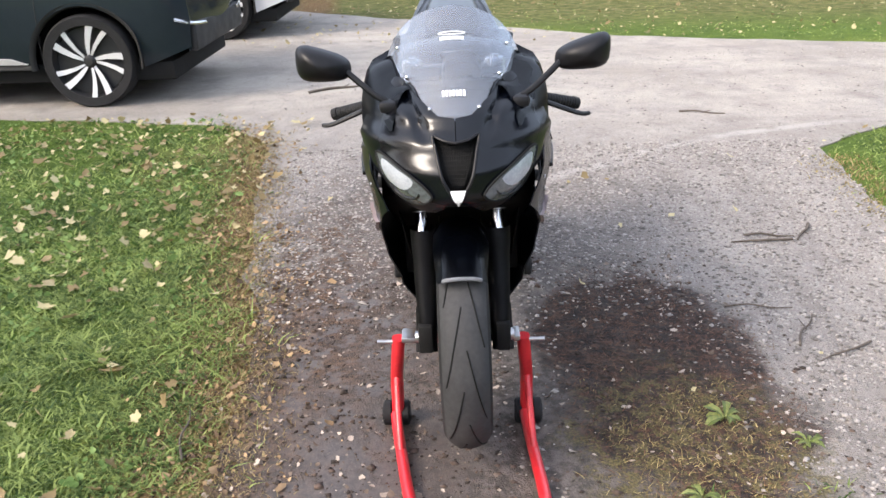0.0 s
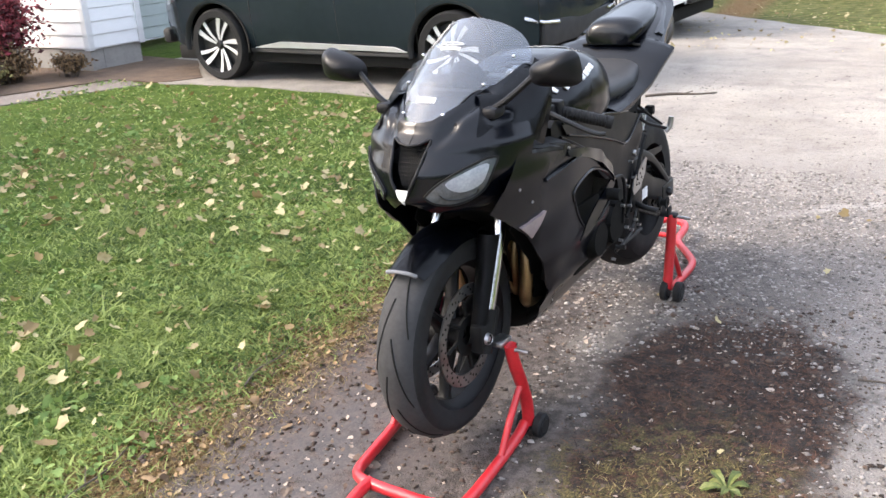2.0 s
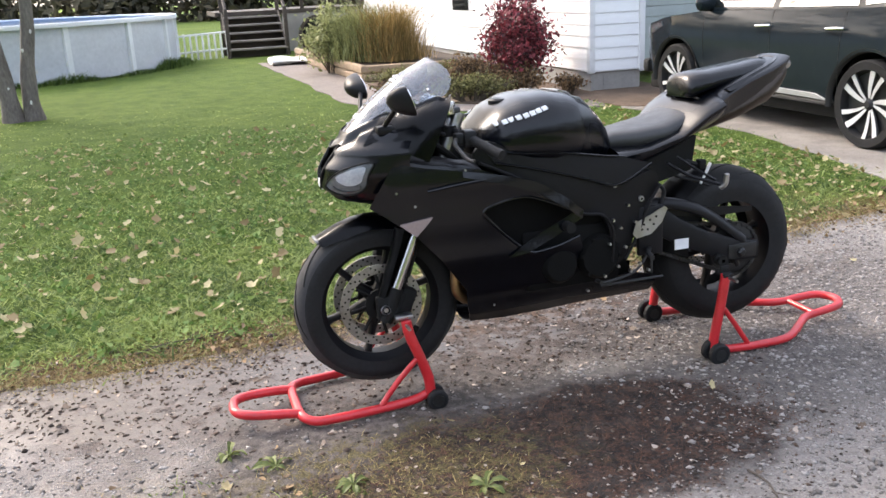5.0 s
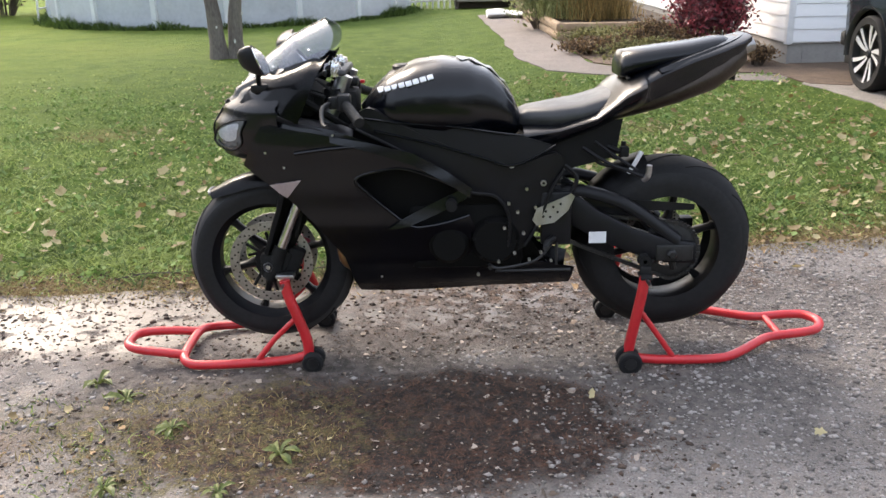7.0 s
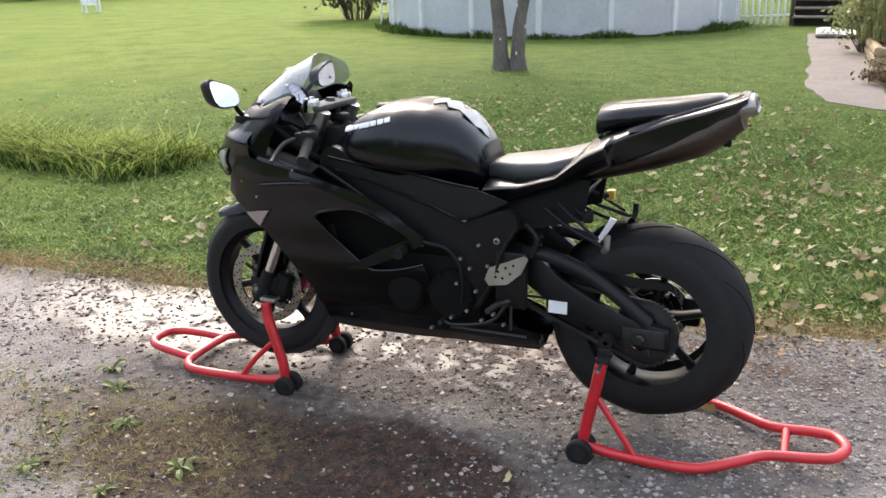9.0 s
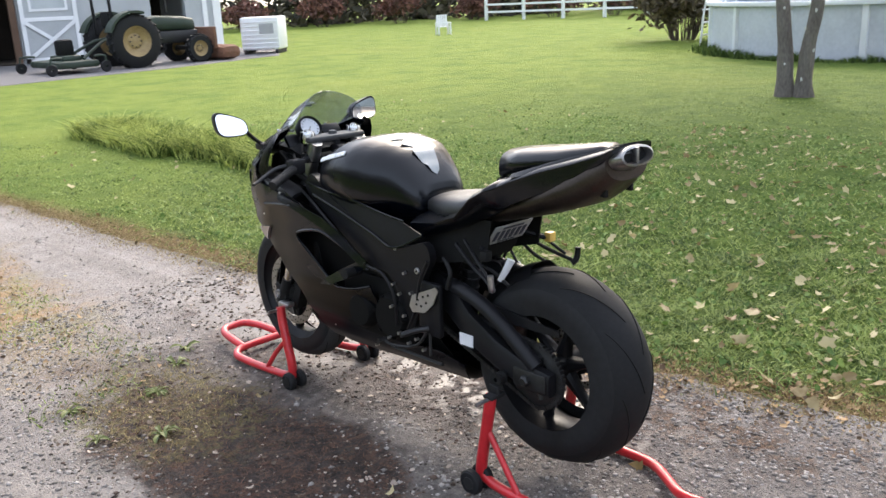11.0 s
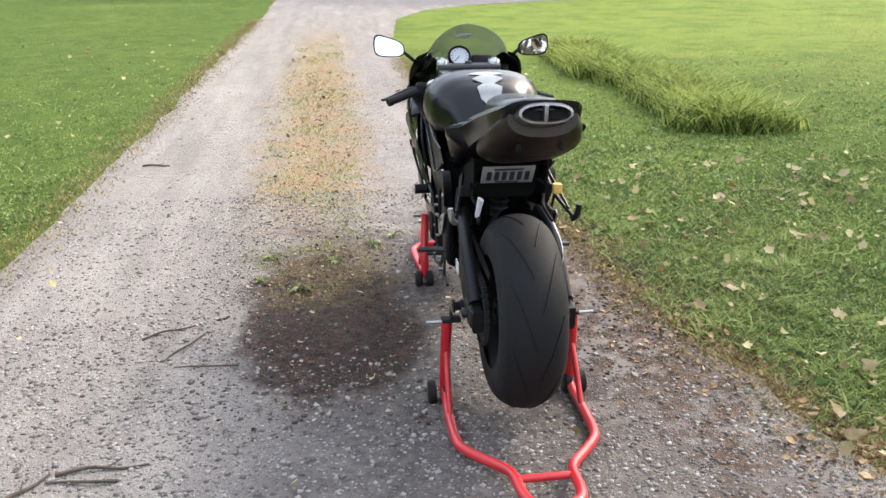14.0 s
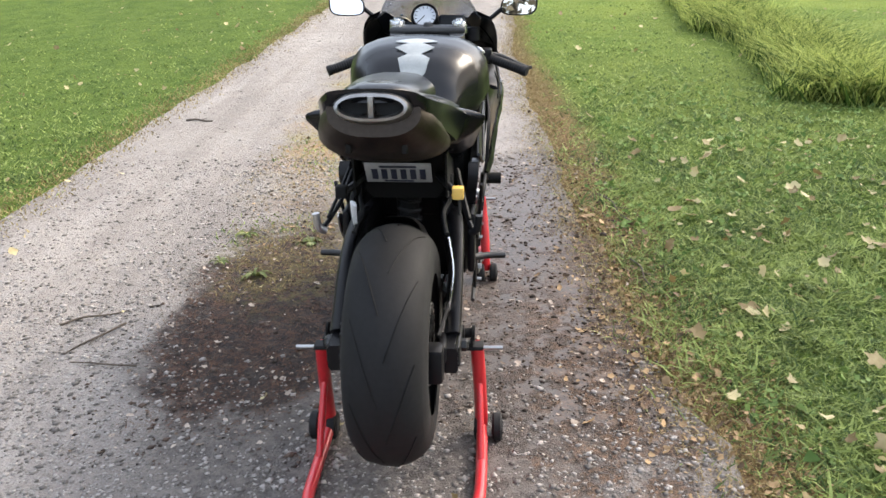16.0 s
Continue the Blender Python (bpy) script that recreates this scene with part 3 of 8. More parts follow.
        for k in range(8):
            a = 2 * math.pi * k / 8
            bm = bmesh.new()
            rod(bm, (x + .055 * math.cos(a), y, z + .055 * math.sin(a)), (x + dr * .74 * math.cos(a + .12), y, z + dr * .74 * math.sin(a + .12)), 0.006, seg=6)
            part("carrier_arm", bm, matt_black, dsk)
    return w


front_wheel = wheel("front_wheel", FX, FZ, FR, 0.065, 0.222, ((-1, 0.15), (1, 0.15)))
rear_wheel = wheel("rear_wheel", RX, RZ, RR + .003, 0.106, 0.226, ((1, 0.11),))

# fork: from the axle up and back to the triple clamps
fork_dir = Vector((0.40, 0, 0.92)).normalized()
for s in (-1, 1):
    a = Vector((FX + 0.02, s * 0.105, FZ + 0.005))
    bm = bmesh.new()
    rod(bm, a + fork_dir * 0.015, a + fork_dir * 0.25, 0.021, 0.021, 16)
    rod(bm, a + fork_dir * 0.25, a + fork_dir * 0.34, 0.019, 0.019, 16)
    leg = part("fork_leg", bm, chrome, bike, "polished inner fork tube")
    bm = bmesh.new()
    rod(bm, a + fork_dir * 0.33, a + fork_dir * 0.72, 0.027, 0.027, 16)
    part("outer_tube", bm, alloy, leg)
    bm = bmesh.new()
    rod(bm, a - fork_dir * 0.055, a + fork_dir * 0.07, 0.030, 0.026, 14)
    box(bm, FX - 0.028, s * 0.105 - 0.02, FZ - 0.04, FX + 0.045, s * 0.105 + 0.02, FZ + 0.045, 0.008)
    part("axle_clamp", bm, matt_black, leg)
    bm = bmesh.new()
    lathe(bm, [(0.0, s * 0.132), (0.008, s * 0.132), (0.008, s * 0.125), (0.013, s * 0.125), (0.016, s * 0.135), (0.019, s * 0.12)], (FX, 0, FZ), seg=20)
    part("axle_end", bm, alloy, leg, "hollow bare axle end")
    # radial caliper behind the leg
    bm = bmesh.new()
    box(bm, 0.055, -0.028, -0.05, 0.115, 0.028, 0.065, 0.012, pose(FX, s * 0.075, FZ + 0.03, 0, 24, 0))
    box(bm, 0.045, -0.033, -0.03, 0.075, 0.033, 0.045, 0.008, pose(FX, s * 0.075, FZ + 0.03, 0, 24, 0))
    cal = part("brake_caliper", bm, matt_black if s < 0 else caliper_pink, bike, "radial brake caliper")
    bm = bmesh.new()
    tube(bm, [(FX + .10, s * .09, FZ + .10), (FX + .13, s * .10, FZ + .2), (FX + .16, s * .09, FZ + .33), (FX + .2, s * .05, FZ + .45)], 0.0055, 8)
    part("brake_hose", bm, rubber, cal)

# front fender: arch over the tyre with side skirts in front of the legs
bm = bmesh.new()
rings = []
for k in range(15):
    a = radians(129 - k * 8.7)
    w = 0.072 if k < 12 else 0.066
    r0 = FR + 0.022 + (0.008 if k == 0 else 0)
    tipw = w * (0.86 + 0.14 * min(1, k / 3))
    o = Vector((FX, 0, FZ))
    ring = []
    for q in range(-7, 8):
        b = q / 7
        drop = (0.028 * b * b + 0.05 * max(0, abs(b) - 0.6) ** 1.2) * (.62 if k == 0 else .8 if k == 1 else 1.0)
        rr = r0 - drop
        ring.append(o + Vector((rr * math.cos(a), tipw * (abs(b) ** 0.85) * (1 if b > 0 else -1), rr * math.sin(a))))
    rings.append(ring)
loft(bm, rings, caps=False, closed=False)
bmesh.ops.solidify(bm, geom=bm.faces[:], thickness=0.003)
fender = part("front_fender", bm, black_paint, bike, "gloss black front fender")
# sky glare along the leading edge, put in as a thin grey tube
bm = bmesh.new()
tube(bm, rings[0][2:-2], .0055, 8, 2)
part("fender_glint", bm, mat("glint_grey", (0.16, 0.165, 0.18), (0.09, 0.095, 0.105), 14, rough=0.3, rough2=0.5), fender, "grey band standing in for sky glare on the leading lip")
for s in (-1, 1):
    bm = bmesh.new()
    rings = []
    for k in range(12):
        z = .345 + .31 * k / 11
        xa = FX + .02 + (z - FZ) * .40 / .92
        f = curve_at(((.34, .62), (.42, .86), (.55, 1.0), (.66, 1.2)), z)
        rings.append([Vector((xa - .080 * f * math.copysign(abs(math.cos(radians(q))) ** .7, math.cos(radians(q))) + .012, s * (.100 + .036 * f * math.copysign(abs(math.sin(radians(q))) ** .7, math.sin(radians(q)))), z)) for q in range(-110, 51, 16)])
    loft(bm, rings, caps=False, closed=False)
    bmesh.ops.solidify(bm, geom=bm.faces[:], thickness=0.003)
    part("fork_guard", bm, satin_black, fender)


# nose: a rounded prow; x follows from height and half width
def prow(y, z, out=0.0):
    xf = curve_at(((.74, -.80), (.775, -.845), (.815, -.872), (.87, -.866), (.93, -.832), (.98, -.79), (1.05, -.71), (1.12, -.60)), z)
    w = curve_at(((.74, .170), (.80, .205), (.87, .245), (.93, .264), (1.0, .246), (1.08, .205), (1.15, .17)), z)
    t = min(abs(y) / w, 0.988)
    # sunk channel from the intake's upper corners along the screen's edge
    line = curve_at(((.93, .066), (.98, .090), (1.04, .128), (1.10, .158)), z)
    deep = curve_at(((.93, 0.0), (.96, .016), (1.02, .030), (1.07, .018), (1.11, 0.0)), z)
    groove = deep * math.exp(-((abs(y) - line) / .013) ** 2)
    return Vector((xf + 0.34 * (1 - (1 - t ** 2.0) ** 0.5) - out + groove, y, z))


bm = bmesh.new()
for s in (-1, 1):
    o = [(0.002, .806), (0.02, .835), (0.036, .87), (0.046, .92), (0.054, .952), (0.03, .944), (0.001, .94), (0.001, .992), (0.04, .996), (0.075, 1.02), (0.11, 1.042), (0.13, 1.062), (0.152, 1.062), (0.190, 1.02), (0.228, .972), (0.249, .93), (0.236, .87), (0.206, .81), (0.174, .765), (0.12, .755), (0.06, .77)]
    panel(bm, [(s * a, b) for a, b in o], lambda u, v: prow(u, v), 0.004, 0.010, (1, 0, 0))
nose = part("nose_cowl", bm, black_paint, bike, "gloss black nose cowl", crease=55)
bm = bmesh.new()
loft(bm, [[Vector((x, w * a, z0 + (z1 - z0) * b)) for a, b in ((-1, .2), (-.8, 0), (.8, 0), (1, .2), (1, .8), (.8, 1), (-.8, 1), (-1, .8))] for x, w, z0, z1 in ((-.775, .120, .765, .88), (-.70, .155, .745, .90), (-.62, .185, .715, .90), (-.52, .212, .66, .88), (-.44, .205, .60, .86))])
part("inner_cowl", bm, engine_black, nose, "dark inner cowl behind the nose")
bm = bmesh.new()
panel(bm, [(-.058, .958), (0, .946), (.058, .958), (.052, .93), (.040, .875), (.020, .832), (-.020, .832), (-.040, .875), (-.052, .93)], lambda u, v: prow(u, v, -0.035), 0.003, 0.015, (1, 0, 0))
duct = part("intake_mesh", bm, matt_black, nose, "dark ram-air intake with mesh")
bm = bmesh.new()
for k in range(-6, 7):
    tube(bm, [prow(k * .0075 * (.35 + .65 * q / 5), .842 + .02 * q, -0.022) for q in range(6)], 0.0011, 5, 1)
for q in range(10):
    z = .85 + .0098 * q
    hw = 0.018 + (z - .845) * .26
    tube(bm, [prow(-hw, z, -.022), prow(0, z, -.022), prow(hw, z, -.022)], 0.0011, 5, 2)
part("grille", bm, matt_black, duct)
bm = bmesh.new()
for s in (-1, 1):
    tube(bm, [prow(s * a, b, .002) for a, b in ((0.0, .942), (.03, .947), (.055, .955), (.048, .92), (.037, .87), (.02, .835), (.004, .806))], 0.004, 8, 3)
part("intake_frame", bm, satin_black, nose)
bm = bmesh.new()
panel(bm, [(-.02, .838), (.02, .838), (.013, .82), (0, .796), (-.013, .82)], lambda u, v: prow(u, v, .005), 0.004, 0.01, (1, 0, 0))
part("beak", bm, white_vinyl, nose, "silver beak below the intake")
for s in (-1, 1):
    bm = bmesh.new()
    o = round_outline([(.064, .826), (.098, .858), (.140, .884), (.196, .908), (.196, .880), (.182, .842), (.156, .808), (.116, .790), (.078, .800)], 3)
    panel(bm, [(s * a, b) for a, b in o], lambda u, v: prow(u, v, 0.0045), 0.005, 0.015, (1, 0, 0))
    lamp = part("headlight", bm, clear_lens, nose, "clear headlight lens")
    bm = bmesh.new()
    tube(bm, [prow(s * a, b, .006) for a, b in o[::2]], 0.0032, 6, 2, closed=True)
    part("headlight_rim", bm, matt_black, lamp)
    bm = bmesh.new()
    panel(bm, round_outline([(s * a, b) for a, b in ((.108, .852), (.140, .874), (.184, .893), (.184, .866), (.166, .836), (.132, .826))], 3), lambda u, v: prow(u, v, 0.0062), .002, .015, (1, 0, 0))
    part("reflector", bm, reflector_mat, lamp, "bright reflector bowl")
    bm = bmesh.new()
    tube(bm, [prow(s * (.128 + .034 * math.cos(q)), .828 + .024 * math.sin(q), .007) for q in (3.3, 3.9, 4.5, 5.1, 5.7, 6.2)], 0.0022, 6, 3)
    part("projector_rim", bm, dark_metal, lamp)


# windscreen


def screen_at(u, v, out=0.0):
    """v runs up the centre line, u across."""
    xc = curve_at(((0, -.785), (.35, -.69), (.7, -.578), (1, -.466)), v)
    zc = curve_at(((0, .985), (.35, 1.082), (.7, 1.165), (1, 1.218)), v)
    return Vector((xc + 2.6 * u * u * (1 - .12 * v) * 1.5, u, zc - 1.9 * u * u * (0.9 + .45 * v) - out))


bm = bmesh.new()
o = round_outline([(0, .0), (.05, .06), (.106, .30), (.150, .55), (.172, .72), (.156, .86), (.096, .97), (0, 1.0), (-.096, .97), (-.156, .86), (-.172, .72), (-.150, .55), (-.106, .30), (-.05, .06)], 4)
panel(bm, o, screen_at, 0.003, 0.025)
scr = part("windscreen", bm, screen_mat, bike, "clear scuffed windscreen")
for q in range(7):
    bm = bmesh.new()
    u = -.028 + .0085 * q
    panel(bm, [(u, .175), (u + .006, .175), (u + .006, .205), (u, .205)], lambda a, b: screen_at(a, b, -.002), 0.001, 0.02)
    part("sticker_bar", bm, white_vinyl, scr)
bm = bmesh.new()
panel(bm, [(-.03, .60), (.03, .60), (.03, .625), (-.03, .625)], lambda a, b: screen_at(a, b, -.002), 0.001, 0.02)
part("screen_sticker", bm, white_vinyl, scr, "small white sticker bar")
bm = bmesh.new()
tube(bm, [screen_at(.034 * math.cos(q * .52), .665 + .022 * math.sin(q * .52), -.002) for q in range(12)], 0.0018, 5, 2, closed=True)
part("screen_sticker", bm, white_vinyl, scr, "small white sticker marks")
for s in (-1, 1):
    for u, v in ((.062, .12), (.12, .42), (.148, .70)):
        bm = bmesh.new()
        p = screen_at(s * u * .97, v)
        bmesh.ops.create_uvsphere(bm, u_segments=8, v_segments=6, radius=0.0055, matrix=Matrix.Translation(p + Vector((-.002, 0, .003))))
        part("screen_bolt", bm, chrome, scr, "bright screen bolt")
for s in (-1, 1):
    bm = bmesh.new()
    o = round_outline([(.055, .0), (.106, .30), (.150, .56), (.170, .73), (.184, .745), (.186, .62), (.176, .40), (.150, .18), (.10, .01)], 3)
    panel(bm, [(s * a, b) for a, b in o], lambda a, b: screen_at(a, b, .004), 0.004, 0.03)
    part("screen_surround", bm, black_paint, bike, "black screen surround")

# cowl sides that rise from the crease to the screen's edge
for s in (-1, 1):
    bm = bmesh.new()
    rings = []
    for k in range(11):
        t = k / 10
        v = .28 + .54 * t
        hi = screen_at(s * (curve_at(((.28, .100), (.42, .130), (.55, .150), (.73, .173), (.82, .166)), v) + .004), v, .006)
        lo = Vector((curve_at(((0, -.745), (.4, -.665), (.75, -.60), (1, -.545)), t), s * curve_at(((0, .155), (.4, .214), (.75, .243), (1, .242)), t), curve_at(((0, .958), (.4, .940), (.75, .922), (1, .895)), t)))
        rings.append([hi.lerp(lo, q / 7) + Vector((0, s * (.014 + .030 * t) * math.sin(math.pi * (q / 7) ** .62), .010 * math.sin(math.pi * (q / 7) ** .62))) for q in range(8)])
    loft(bm, rings, caps=False, closed=False)
    bmesh.ops.solidify(bm, geom=bm.faces[:], thickness=0.003)
    part("upper_cowl", bm, black_paint, nose, "gloss black cowl side below the screen")

# dark dash tray below the screen
bm = bmesh.new()
loft(bm, [[Vector((x, w * a, z - .02 * a * a - b)) for a, b in ((-1, 0), (-.6, 0), (0, 0), (.6, 0), (1, 0), (1, .05), (0, .06), (-1, .05))] for x, w, z in ((-.735, .045, .992), (-.68, .085, 1.018), (-.60, .118, 1.026), (-.52, .128, 1.018), (-.47, .120, .998))])
part("dash_tray", bm, matt_black, nose, "matt black tray below the windscreen")

# mirrors
for s in (-1, 1):
    bm = bmesh.new()
    c, lean = Vector((-.635, s * .324, 1.106)), .36 if s < 0 else .12
    rings = []
    for k, (dx, f) in enumerate(((-.060, .12), (-.052, .5), (-.035, .80), (-.012, .96), (.006, 1.0))):
        ring = []
        for q in range(20):
            a = 2 * math.pi * q / 20
            ca, sa = math.cos(a), math.sin(a)
            yy = .069 * f * math.copysign(abs(ca) ** .6, ca)
            zz = .042 * f * math.copysign(abs(sa) ** .6, sa) * (1 + .28 * yy / .072) + .012 * (yy / .072)
            ring.append(c + Vector((dx - lean * zz, s * yy, zz)))
        rings.append(ring)
    loft(bm, rings)
    mir = part("mirror", bm, satin_black, bike, "black fairing-mounted mirror")
    bm = bmesh.new()
    ring = []
    for q in range(20):
        a = 2 * math.pi * q / 20
        ca, sa = math.cos(a), math.sin(a)
        yy = .063 * math.copysign(abs(ca) ** .6, ca)
        zz = .037 * math.copysign(abs(sa) ** .6, sa) * (1 + .28 * yy / .072) + .012 * (yy / .072)
        ring.append(c + Vector((.008 - lean * zz, s * yy, zz)))
    loft(bm, [ring, [p + Vector((.002, 0, 0)) for p in ring]])
    part("mirror_face", bm, mirror_glass, mir, "mirror glass")
    bm = bmesh.new()
    tube(bm, [(-.645, s * .275, 1.10), (-.655, s * .245, 1.072), (-.668, s * .200, 1.035), (-.672, s * .168, 1.015)], 0.0085, 8)
    box(bm, -.70, s * .165 - .022, .990, -.64, s * .165 + .022, 1.020, 0.01, pose(0, 0, 0))
    part("mirror_stem", bm, satin_black, mir)


# side fairings
def flank(x, z):
    w = curve_at(((.26, .085), (.32, .130), (.42, .178), (.56, .212), (.72, .238), (.84, .258), (.95, .25)), z)
    return w * curve_at(((-.88, .56), (-.77, .72), (-.68, .87), (-.62, .94), (-.55, .99), (-.38, 1.03), (-.1, 1.0), (.1, .93), (.38, .80)), x)


for s in (-1, 1):
    side = lambda u, v, s=s: (u, s * flank(u, v), v)
    bm = bmesh.new()
    o = [(-.745, .752), (-.69, .712), (-.60, .645), (-.51, .543), (-.42, .417), (-.393, .30), (-.38, .264), (-.25, .258), (-.08, .262), (.086, .270),
         (.25, .270), (.372, .272), (.386, .338), (.26, .372), (.11, .365), (.075, .40), (.035, .475), (.03, .52), (.012, .566), (-.06, .545), (-.13, .532), (-.19, .535), (-.27, .60), (-.345, .675), (-.365, .705), (-.33, .725), (-.22, .742), (-.12, .712), (-.03, .668), (.015, .632), (.03, .645), (-.09, .722), (-.19, .782), (-.34, .84), (-.47, .862), (-.60, .885), (-.66, .90), (-.70, .84)]
    panel(bm, o, side, 0.004, 0.03, (0, -s, 0))
    fair = part("side_fairing", bm, black_paint, bike, "gloss black side fairing")
    # shoulder panel between nose and fairing
    bm = bmesh.new()
    o = [(-.70, .80), (-.66, .89), (-.63, .915), (-.59, .905), (-.53, .893), (-.42, .872), (-.33, .838), (-.30, .825), (-.34, .815), (-.47, .84), (-.62, .86)]
    panel(bm, o, lambda u, v, s=s: (u, s * (flank(u, v) - .010 - .30 * max(0, v - .86)), v), 0.004, 0.03, (0, -s, 0))
    part("shoulder_panel", bm, black_paint, fair)
    # folded top edge, turned inwards
    bm = bmesh.new()
    rings = []
    for k in range(9):
        u = -.64 + .034 * k
        zc = curve_at(((-.64, .912), (-.53, .890), (-.42, .869), (-.33, .838)), u)
        w = flank(u, zc) - .012
        rings.append([Vector((u, s * w, zc - .006)), Vector((u, s * (w - .012), zc + .006)), Vector((u, s * (w - .06), zc + .016)), Vector((u, s * (w - .06), zc + .008)), Vector((u, s * (w - .016), zc - .008))])
    loft(bm, rings)
    part("fairing_lip", bm, satin_black, fair)
    # fin behind the vent and slit mouldings
    bm = bmesh.new()
    panel(bm, [(.02, .662), (-.03, .655), (-.12, .612), (-.22, .560), (-.265, .525), (-.20, .535), (-.10, .578), (0, .630)], lambda u, v, s=s: (u, s * (flank(u, v) + .006 - .28 * (v - .652 - .41 * u)), v), 0.005, 0.02, (0, -s, 0))
    part("fairing_fin", bm, black_paint, fair)
    bm = bmesh.new()
    ridge = lambda u: curve_at(((-.46, .846), (-.30, .815), (-.17, .775), (-.06, .708), (.02, .650)), u)
    panel(bm, [(-.44, .858), (-.30, .830), (-.17, .792), (-.06, .726), (.022, .662), (.012, .632), (-.06, .688), (-.17, .752), (-.30, .800), (-.44, .838)], lambda u, v, s=s: (u, s * (flank(u, v) + .005 - .30 * (v - ridge(u))), v), 0.005, 0.015, (0, -s, 0))
    part("fairing_blade", bm, black_paint, fair)
    bm = bmesh.new()
    tube(bm, [(-.56, s * (flank(-.56, .80) + .002), .80), (-.45, s * (flank(-.45, .815) + .004), .815), (-.36, s * (flank(-.36, .822) + .002), .822)], 0.006, 8)
    part("air_slit", bm, black_paint, fair)
    bm = bmesh.new()
    tube(bm, [(u, s * (flank(u, v) - .001), v) for u, v in ((.012, .566), (-.06, .545), (-.13, .532), (-.19, .535), (-.27, .60), (-.345, .675), (-.365, .705), (-.33, .725), (-.22, .742), (-.12, .712), (-.03, .668), (.015, .632))], 0.006, 8, 3)
    part("vent_lip", bm, black_paint, fair)
    for u, v in ((-.43, .86), (-.60, .75), (-.27, .80), (-.06, .70), (-.30, .33), (-.05, .44), (.07, .38), (-.66, .80)):
        bm = bmesh.new()
        rod(bm, (u, s * (flank(u, v) - .002), v), (u, s * (flank(u, v) + .003), v), 0.0042, seg=8)
        part("fairing_bolt", bm, alloy, fair)
    # triangular reflector / signal on the leading edge
    bm = bmesh.new()
    panel(bm, [(-.655, .69), (-.545, .71), (-.598, .645), (-.61, .652)], lambda u, v, s=s: (u, s * (flank(u, v) + .010), v), 0.012, 0.03, (0, -s, 0))
    part("turn_signal", bm, smoke_lens, fair, "smoked flush turn signal")
    # inner faces close the gap between fairing and engine
    bm = bmesh.new()
    panel(bm, [(-.60, .66), (-.47, .52), (-.40, .40), (-.37, .29), (.30, .34), (.12, .62), (-.15, .76), (-.40, .82)], lambda u, v, s=s: (u, s * (flank(u, v) * .72), v), 0.003, 0.06, (0, -s, 0))
    part("inner_panel", bm, engine_black, fair)
# belly pan closes below
bm = bmesh.new()
rings = []
for x in (-.385, -.25, -.05, .15, .365):
    z = curve_at(((-.39, .270), (-.25, .260), (.086, .272), (.372, .276)), x)
    w = flank(x, z) - .002
    rings.append([Vector((x, w * q / 6, z - .022 * (1 - (q / 6) ** 2) + .002)) for q in range(-6, 7)])
loft(bm, rings, caps=False, closed=False)
bmesh.ops.solidify(bm, geom=bm.faces[:], thickness=0.004)
part("belly_pan", bm, black_paint, bike)
# engine and radiator behind the panels
bm = bmesh.new()
box(bm, -.20, -.17, .36, .20, .17, .60, 0.03)
box(bm, -.16, -.15, .55, .05, .15, .72, 0.03)
lathe(bm, [(0, -.20), (.07, -.20), (.085, -.18), (.085, -.15)], (.10, 0, .47), seg=28)
lathe(bm, [(0, -.205), (.055, -.205), (.07, -.185), (.07, -.15)], (-.06, 0, .46), seg=28)
for k in range(6):
    rod(bm, (.10 + .075 * math.cos(k), -.19, .47 + .075 * math.sin(k)), (.10 + .075 * math.cos(k), -.205, .47 + .075 * math.sin(k)), .006, seg=8)
engine = part("engine", bm, engine_black, bike, "dark engine block with round side covers")
for s in (-1, 1):
    for u, v in ((.145, .605), (.175, .575), (.130, .520), (.195, .500), (.165, .430), (.215, .405), (.255, .430), (.040, .355), (.110, .400), (.235, .590), (.290, .400), (.205, .655)):
        bm = bmesh.new()
        rod(bm, (u, s * .200, v), (u, s * .214, v), .0055, seg=8)
        part("engine_bolt", bm, alloy, engine)
bm = bmesh.new()
box(bm, -.37, -.17, .42, -.33, .17, .74, 0.008, pose(0, 0, 0))
part("radiator", bm, matt_black, bike)
for k in range(4):
    bm = bmesh.new()
    y = -.09 + .06 * k
    out = .07 if abs(y) > .05 else 0.0
    tube(bm, [(-.24, y, .60), (-.33 - out, y * 1.25, .57), (-.365 - out, y * 1.3, .46), (-.33 - out, y * 1.1, .36), (-.18, y * .6, .32)], 0.021, 10)
    part("exhaust_header", bm, gold_pipe, bike, "heat-tinted header pipes")


# airbox and wiring fill the space between the frame spars
bm = bmesh.new()
box(bm, -.40, -.165, .66, .02, .165, .875, 0.03)
box(bm, -.02, -.165, .58, .24, .165, .79, 0.03)
part("airbox", bm, engine_black, bike)


# tank: lofted along x
def tank_ring(x, top, low, w, seg=34, sq=3.0):
    out = []
    for k in range(seg):
        a = 2 * math.pi * k / seg
        ca, sa = math.cos(a), math.sin(a)
        yy = w * math.copysign(abs(ca) ** (2 / sq), ca)
        zz = math.copysign(abs(sa) ** (2 / sq), sa)
        mid = low + (top - low) * .42
        out.append(Vector((x, yy * (1 - .18 * max(0, -zz)), mid + (zz * (top - mid) if zz > 0 else zz * (mid - low)))))
    return out


bm = bmesh.new()
